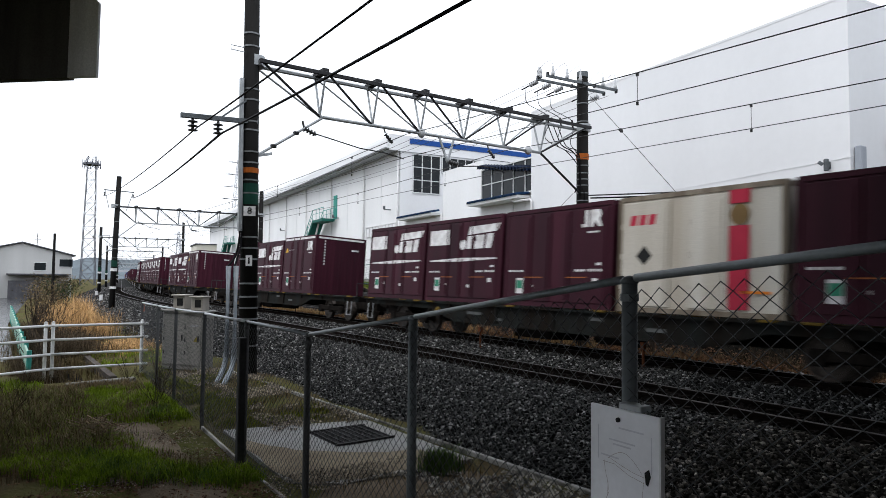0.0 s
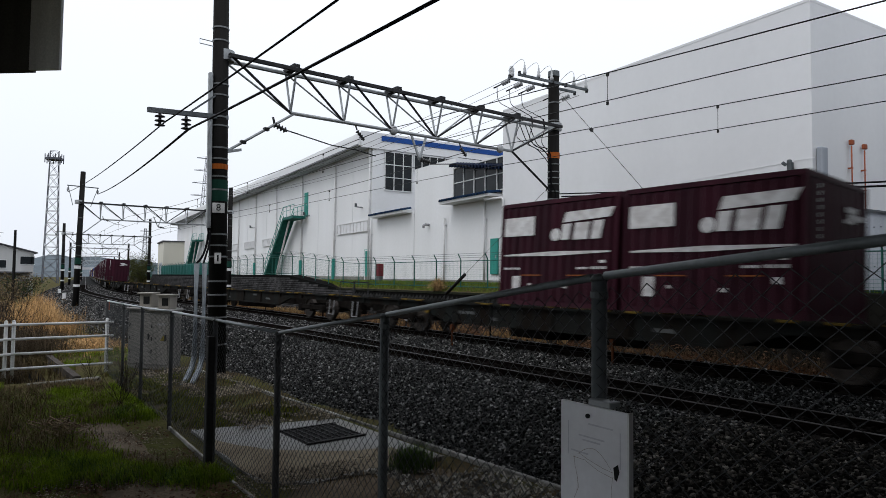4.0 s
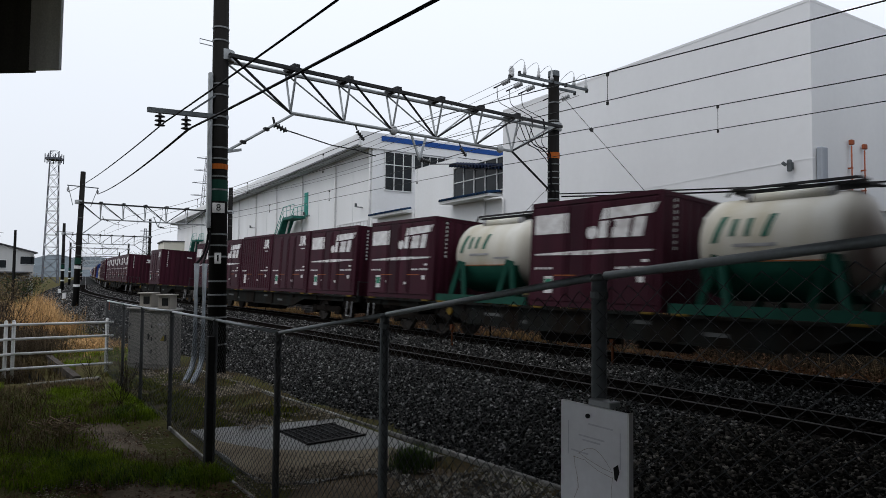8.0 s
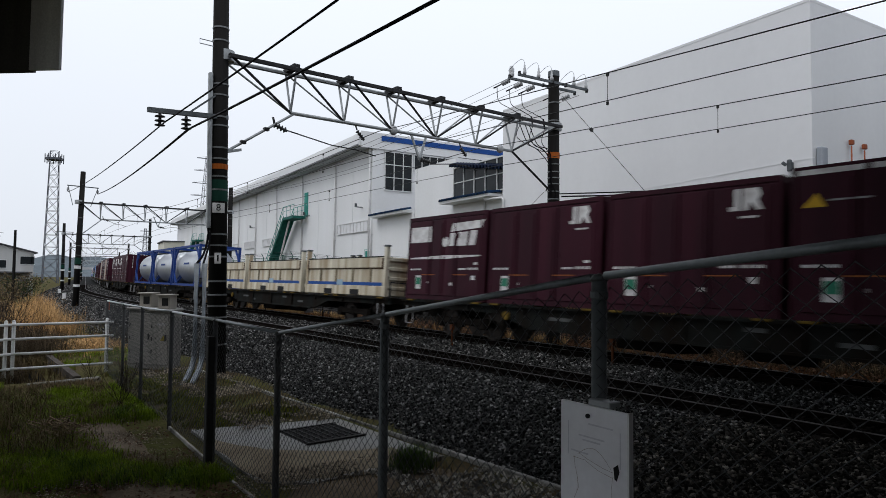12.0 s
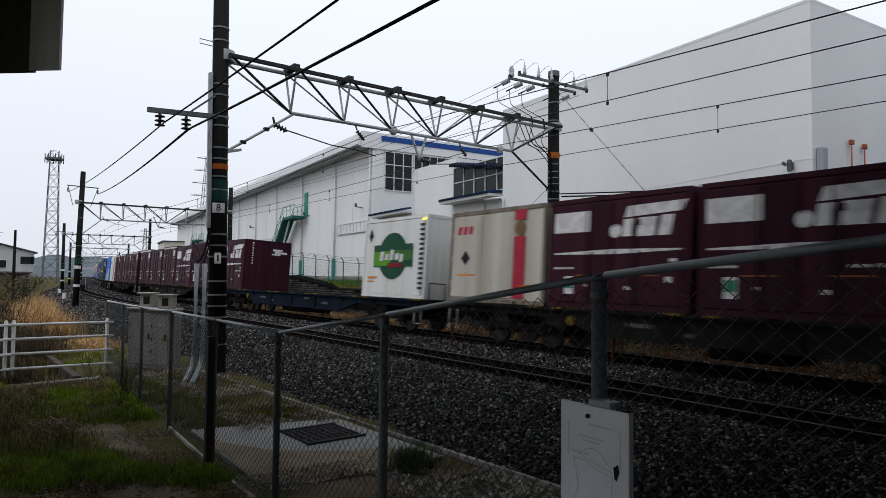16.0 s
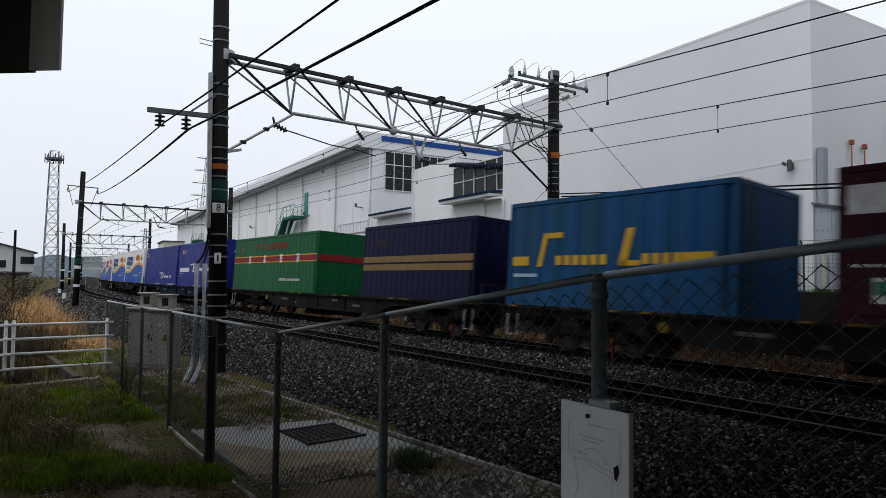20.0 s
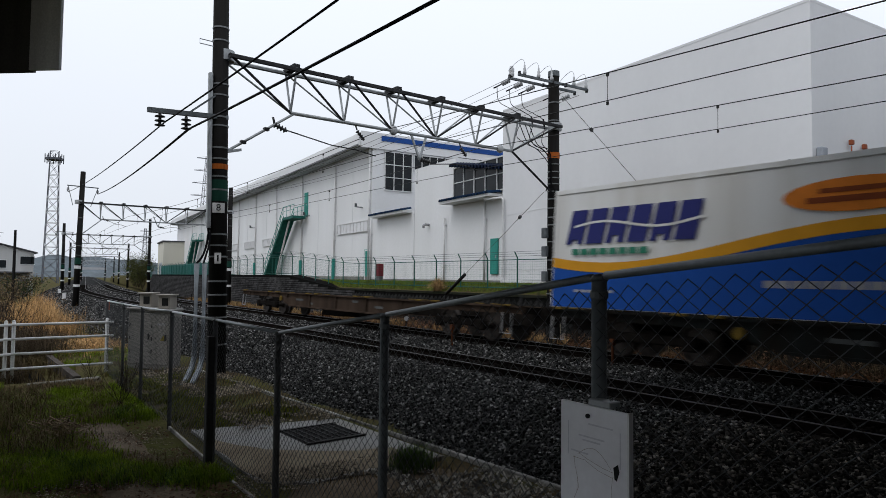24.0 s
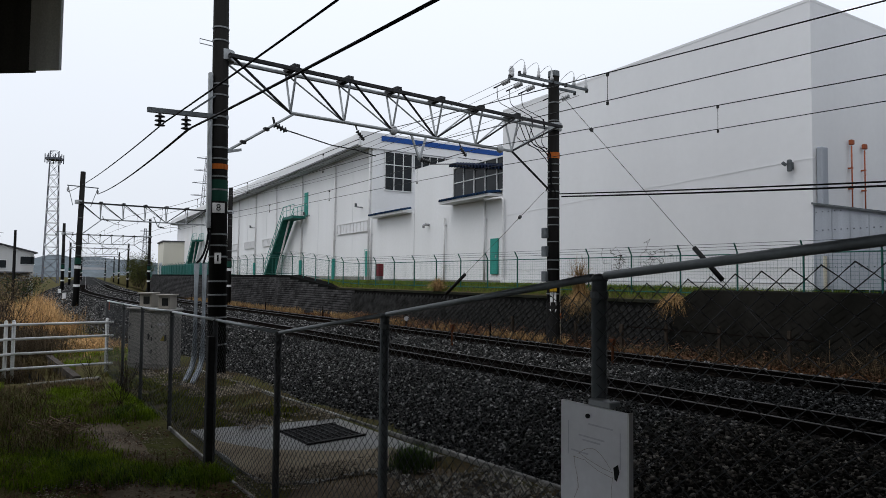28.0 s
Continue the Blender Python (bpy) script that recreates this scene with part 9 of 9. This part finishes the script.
    shell(r, L31, CH + 0.24, REEFER)
    wavy(r, L31, 1.18, 0.30, 0.85, -2.5, 0, 0, RUNBLUE, "blue_wave", SIDE - 0.004, 0.02)
    wavy(r, L31, 1.36, 0.34, 0.85, -2.5, 0, 0.22, RUNGOLD, "golden_wave", SIDE - 0.010)
    for i in range(6):
        a = -4.3 + i * 0.56
        em = Shape()
        y = SIDE - 0.004
        cut = 0.10 + 0.03 * (i % 3)
        lo, hi = (1.45, 1.45 + 4 * cut) if i % 2 else (1.45 + cut, 2.22 - cut)
        em.prism([(a, y, 1.45), (a + 0.16, y, 1.45), (a + 0.16 + 0.23 * (lo - 1.45), y, lo), (a + 0.31 + 0.23 * (lo - 1.45), y, lo), (a + 0.31, y, 1.45), (a + 0.47, y, 1.45),
                  (a + 0.65, y, 2.22), (a + 0.18, y, 2.22)], (0, -0.006, 0))
        part("emblem", em, NAVY, r, "navy slanted emblem block")
    wv = Shape()
    for i in range(12):
        x0, x1 = -4.05 + i * 0.27, -3.78 + i * 0.27
        z0, z1 = [1.82 + 0.09 * math.sin((q + 4.05) * 2.1) for q in (x0, x1)]
        wv.prism([(x0, SIDE - 0.011, z0), (x1, SIDE - 0.011, z1), (x1, SIDE - 0.011, z1 + 0.05), (x0, SIDE - 0.011, z0 + 0.05)], (0, -0.004, 0))
    part("emblem_wave", wv, REEFER, r, "thin white wave across the emblem")
    gb = Shape()
    for i in range(8):
        face(gb, -4.1 + i * 0.26, -3.9 + i * 0.26, 1.2, 1.34, SIDE - 0.018)
    part("lettering", gb, GREENM, r, "green lettering bars", kind="stuff")
    part("orange_oval", oval(Shape(), 1.75, 2.06, 1.15, 0.28, SIDE - 0.004), ORANGE, r, "orange oval panel")
    part("oval_script", face(face(Shape(), 1.2, 2.3, 2.1, 2.18, SIDE - 0.011), 1.0, 2.5, 1.94, 2.04, SIDE - 0.011), mat("brown_marking", (0.25, 0.06, 0.02), 0.6), r)
    part("diamond", Shape().prism([(3.55, SIDE - 0.004, 2.0), (3.8, SIDE - 0.004, 1.72), (4.05, SIDE - 0.004, 2.0), (3.8, SIDE - 0.004, 2.3)], (0, -0.006, 0)), BLACKM, r)
    part("diamond_top", Shape().prism([(3.58, SIDE - 0.012, 2.02), (4.02, SIDE - 0.012, 2.02), (3.8, SIDE - 0.012, 2.27)], (0, -0.006, 0)), YELLOW, r)
    for a0, n, wd, z0, z1 in ((0.3, 9, 0.2, 0.53, 0.66), (-4.0, 6, 0.15, 0.36, 0.42), (2.8, 8, 0.16, 0.78, 0.86), (2.8, 6, 0.16, 0.6, 0.66)):
        lw = Shape()
        for i in range(n):
            face(lw, a0 + i * (wd + 0.035), a0 + i * (wd + 0.035) + wd, z0, z1, SIDE - 0.01)
        part("white_script", lw, GREYM, r, "row of pale lettering bars", kind="stuff")
    ul = Shape()
    for z in (0.35, 0.8, 1.25, 1.7, 2.15):
        ul.box((L31 / 2 + 0.05, -0.85, z), (0.06, 0.45, 0.06))
    for y in (-1.08, -0.62):
        ul.box((L31 / 2 + 0.05, y, 1.3), (0.08, 0.06, 2.4))
    part("ladder", ul, REEFER, r, "white end ladder")
    part("cooling_unit", Shape().bevel_box((L31 / 2 + 0.03, 0.35, 1.4), (0.1, 1.5, 2.0), 0.02), GREYM, r, "grey cooling unit")
    KINDS["R"] = (r, L31)


build_kinds()


def build_wagon(paint, label):
    w = empty("container_flat_wagon", (0, 0, 0), label, "flat wagon", "flat wagons of the train")
    for y in (-1, 1):
        sb = Shape()
        yy = y * 1.14
        # The paint already holds the shade that falls under the containers.
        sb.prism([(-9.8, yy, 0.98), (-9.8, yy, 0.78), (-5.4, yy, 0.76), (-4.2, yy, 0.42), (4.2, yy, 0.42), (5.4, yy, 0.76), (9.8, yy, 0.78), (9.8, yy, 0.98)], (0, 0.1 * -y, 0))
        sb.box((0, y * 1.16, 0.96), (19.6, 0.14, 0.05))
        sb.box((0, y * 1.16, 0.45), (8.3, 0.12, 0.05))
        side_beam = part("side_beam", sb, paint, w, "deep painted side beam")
        for i in range(9):
            part("stiffener", Shape().box((-8.8 + i * 2.2, y * 1.15, 0.87 if abs(i - 4) > 1 else 0.7), (0.08, 0.09, 0.15 if abs(i - 4) > 1 else 0.5)), paint, side_beam)
        mk = Shape()
        if y < 0:
            for x, wd, z in ((-3.2, 0.7, 0.72), (-2.1, 0.3, 0.6), (3.0, 0.5, 0.66), (1.4, 0.4, 0.8)):
                mk.box((x, -1.147, z), (wd, 0.006, 0.08))
            part("lettering", mk, DULLGREY, side_beam, "worn grey lettering bars", kind="stuff")
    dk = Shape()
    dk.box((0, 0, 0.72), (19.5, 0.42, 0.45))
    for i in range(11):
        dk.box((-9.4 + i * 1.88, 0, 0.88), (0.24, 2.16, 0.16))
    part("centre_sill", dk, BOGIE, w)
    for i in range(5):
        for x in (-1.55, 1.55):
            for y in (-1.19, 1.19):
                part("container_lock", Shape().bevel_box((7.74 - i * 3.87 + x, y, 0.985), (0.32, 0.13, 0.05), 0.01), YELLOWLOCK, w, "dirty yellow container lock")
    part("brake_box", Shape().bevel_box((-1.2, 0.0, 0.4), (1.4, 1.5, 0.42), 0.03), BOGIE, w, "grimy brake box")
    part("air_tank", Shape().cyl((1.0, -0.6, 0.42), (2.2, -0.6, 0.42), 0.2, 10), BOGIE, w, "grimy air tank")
    for y in (-1, 1):
        part("brake_wheel", Shape().lathe((-5.0, y * 1.17, 0.72), (0, y, 0), [(0, 0.11), (0.02, 0.12), (0.05, 0.11)], 12), YELLOWLOCK, w, "yellow brake wheel")
    for x in (-1, 1):
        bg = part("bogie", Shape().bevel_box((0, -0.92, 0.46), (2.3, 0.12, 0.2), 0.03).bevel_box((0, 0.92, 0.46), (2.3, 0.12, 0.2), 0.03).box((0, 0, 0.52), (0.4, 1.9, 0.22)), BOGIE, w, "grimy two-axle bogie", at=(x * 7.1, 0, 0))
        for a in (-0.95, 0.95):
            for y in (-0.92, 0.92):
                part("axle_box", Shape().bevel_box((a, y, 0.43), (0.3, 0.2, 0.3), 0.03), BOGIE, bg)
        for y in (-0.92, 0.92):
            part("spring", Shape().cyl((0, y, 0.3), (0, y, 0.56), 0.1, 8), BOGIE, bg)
        for a in (-0.95, 0.95):
            wh = Shape()
            for y in (-1, 1):
                wh.lathe((0, y * 0.46, 0), (0, y, 0), [(0, 0.445), (0.025, 0.445), (0.03, 0.43), (0.14, 0.425), (0.141, 0.36), (0.1, 0.34), (0.1, 0.12), (0.16, 0.1)], 20)
            wh.cyl((0, -0.9, 0), (0, 0.9, 0), 0.07, 8)
            part("wheelset", wh, WHEEL, bg, "worn steel wheelset", at=(a, 0, 0.43))
        cp = Shape().box((x * 9.95, 0, 0.78), (0.5, 0.16, 0.2)).bevel_box((x * 10.15, 0, 0.78), (0.24, 0.28, 0.34), 0.03)
        part("coupler", cp, BOGIE, w)
        sp = Shape()
        sp.tube([(x * 9.5, -1.2, 0.8), (x * 9.5, -1.22, 0.28), (x * 9.15, -1.22, 0.28), (x * 9.15, -1.2, 0.8)], 0.022, 5)
        part("step", sp, GREYM, w, "pale grey foot step")
        hr = Shape().tube([(x * 9.7, -1.1, 0.98), (x * 9.7, -1.1, 1.5), (x * 9.7, -0.5, 1.5), (x * 9.7, -0.5, 0.98)], 0.025, 5)
        part("handrail", hr, STEELDK, w)
    return w


WAGON_KINDS = {"g": build_wagon(WAGON, "grimy grey container flat wagon on two bogies"),
               "b": build_wagon(WAGONBLUE, "dark blue container flat wagon on two bogies"),
               "r": build_wagon(WAGONBROWN, "rusty brown container flat wagon on two bogies")}

# front to rear: wagon number, paint, loads as (kind, metres from the wagon's front end of load)
LOADS = {-12: "gJOJFF", -11: "gETFUE", -10: "gETGFE", -9: "gFFFFF", -8: "gEGGEE", -7: "gEEEEE", -6: "gEEEEE", -5: "gEEEEE",
         -4: "gFAFAF", -3: "gFJCFF", -2: "gEEJEE", -1: "gFFFFF", 0: "gETJJF", 1: "g", 2: "g", 3: "gEJFFE", 4: "gFOFFO", 5: "bKEEEF",
         6: "gCFTJT", 7: "gTJTTP", 8: "g", 9: "g", 10: "b", 11: "g", 12: "g", 13: "r"}
SPECIAL = {1: (("B", 0.05), ("B", 6.5), ("B", 12.95)), 2: (("I", 0.05), ("I", 6.5), ("I", 12.95)),
           8: (("S", 0.0), ("F", 7.74), ("Q", 13.1)), 9: (("N", 0.1), ("V", 9.75)), 10: (("D", 0.0), ("L", 9.75)),
           11: (("R", 0.0), ("R", 9.75)), 12: (("R", 0.0), ("R", 9.75))}


SLACK = {-4: -0.24, -1: -0.7}      # wagons that run a little off the regular spacing


def train_travel(t):
    """Metres the train has run past its place at eleven seconds."""
    d = t - 11.0
    slack = np.interp(t, (0, 1, 2, 3, 6, 7, 9, 12, 15, 17, 20, 21, 24, 28), (0.8, 0.72, 0.6, 0.48, -0.05, -0.2, 0.2, 0.27, 0.36, 0.48, 0.62, 0.58, -0.25, -0.3))
    return 20.87 * d + 0.006 * d * d + float(slack)


TRAIN = []
used = set()


def stand(proto, key):
    """The prototype itself for its first use, then copies of it."""
    if key in used:
        return copy_thing(proto, Matrix.Identity(4))
    used.add(key)
    return proto


for num in range(-12, 14):
    spec = LOADS[num]
    start = -18.75 - 20.4 * num + SLACK.get(num, 0.0)
    TRAIN.append((stand(WAGON_KINDS[spec[0]], spec[0] + "_wagon"), start - 9.6, 0.0, 0.0))
    loads = [(k, i * 3.87) for i, k in enumerate(spec[1:]) if k != "E"] + list(SPECIAL.get(num, ()))
    for k, d in loads:
        proto, length = KINDS[k]
        TRAIN.append((stand(proto, k), start - 9.6, 9.6 - d - length / 2, 1.01))


def motions():
    """Runs the train along the far track; each load rides on its wagon."""
    for ob, s0, along, up in TRAIN:
        rows = []
        for i in range(57):
            t = i * 0.5
            s = s0 + train_travel(t)
            rows.append((t, cant_pose(s) @ pose(along, 0, up)))
        walk(ob, rows)


motions()
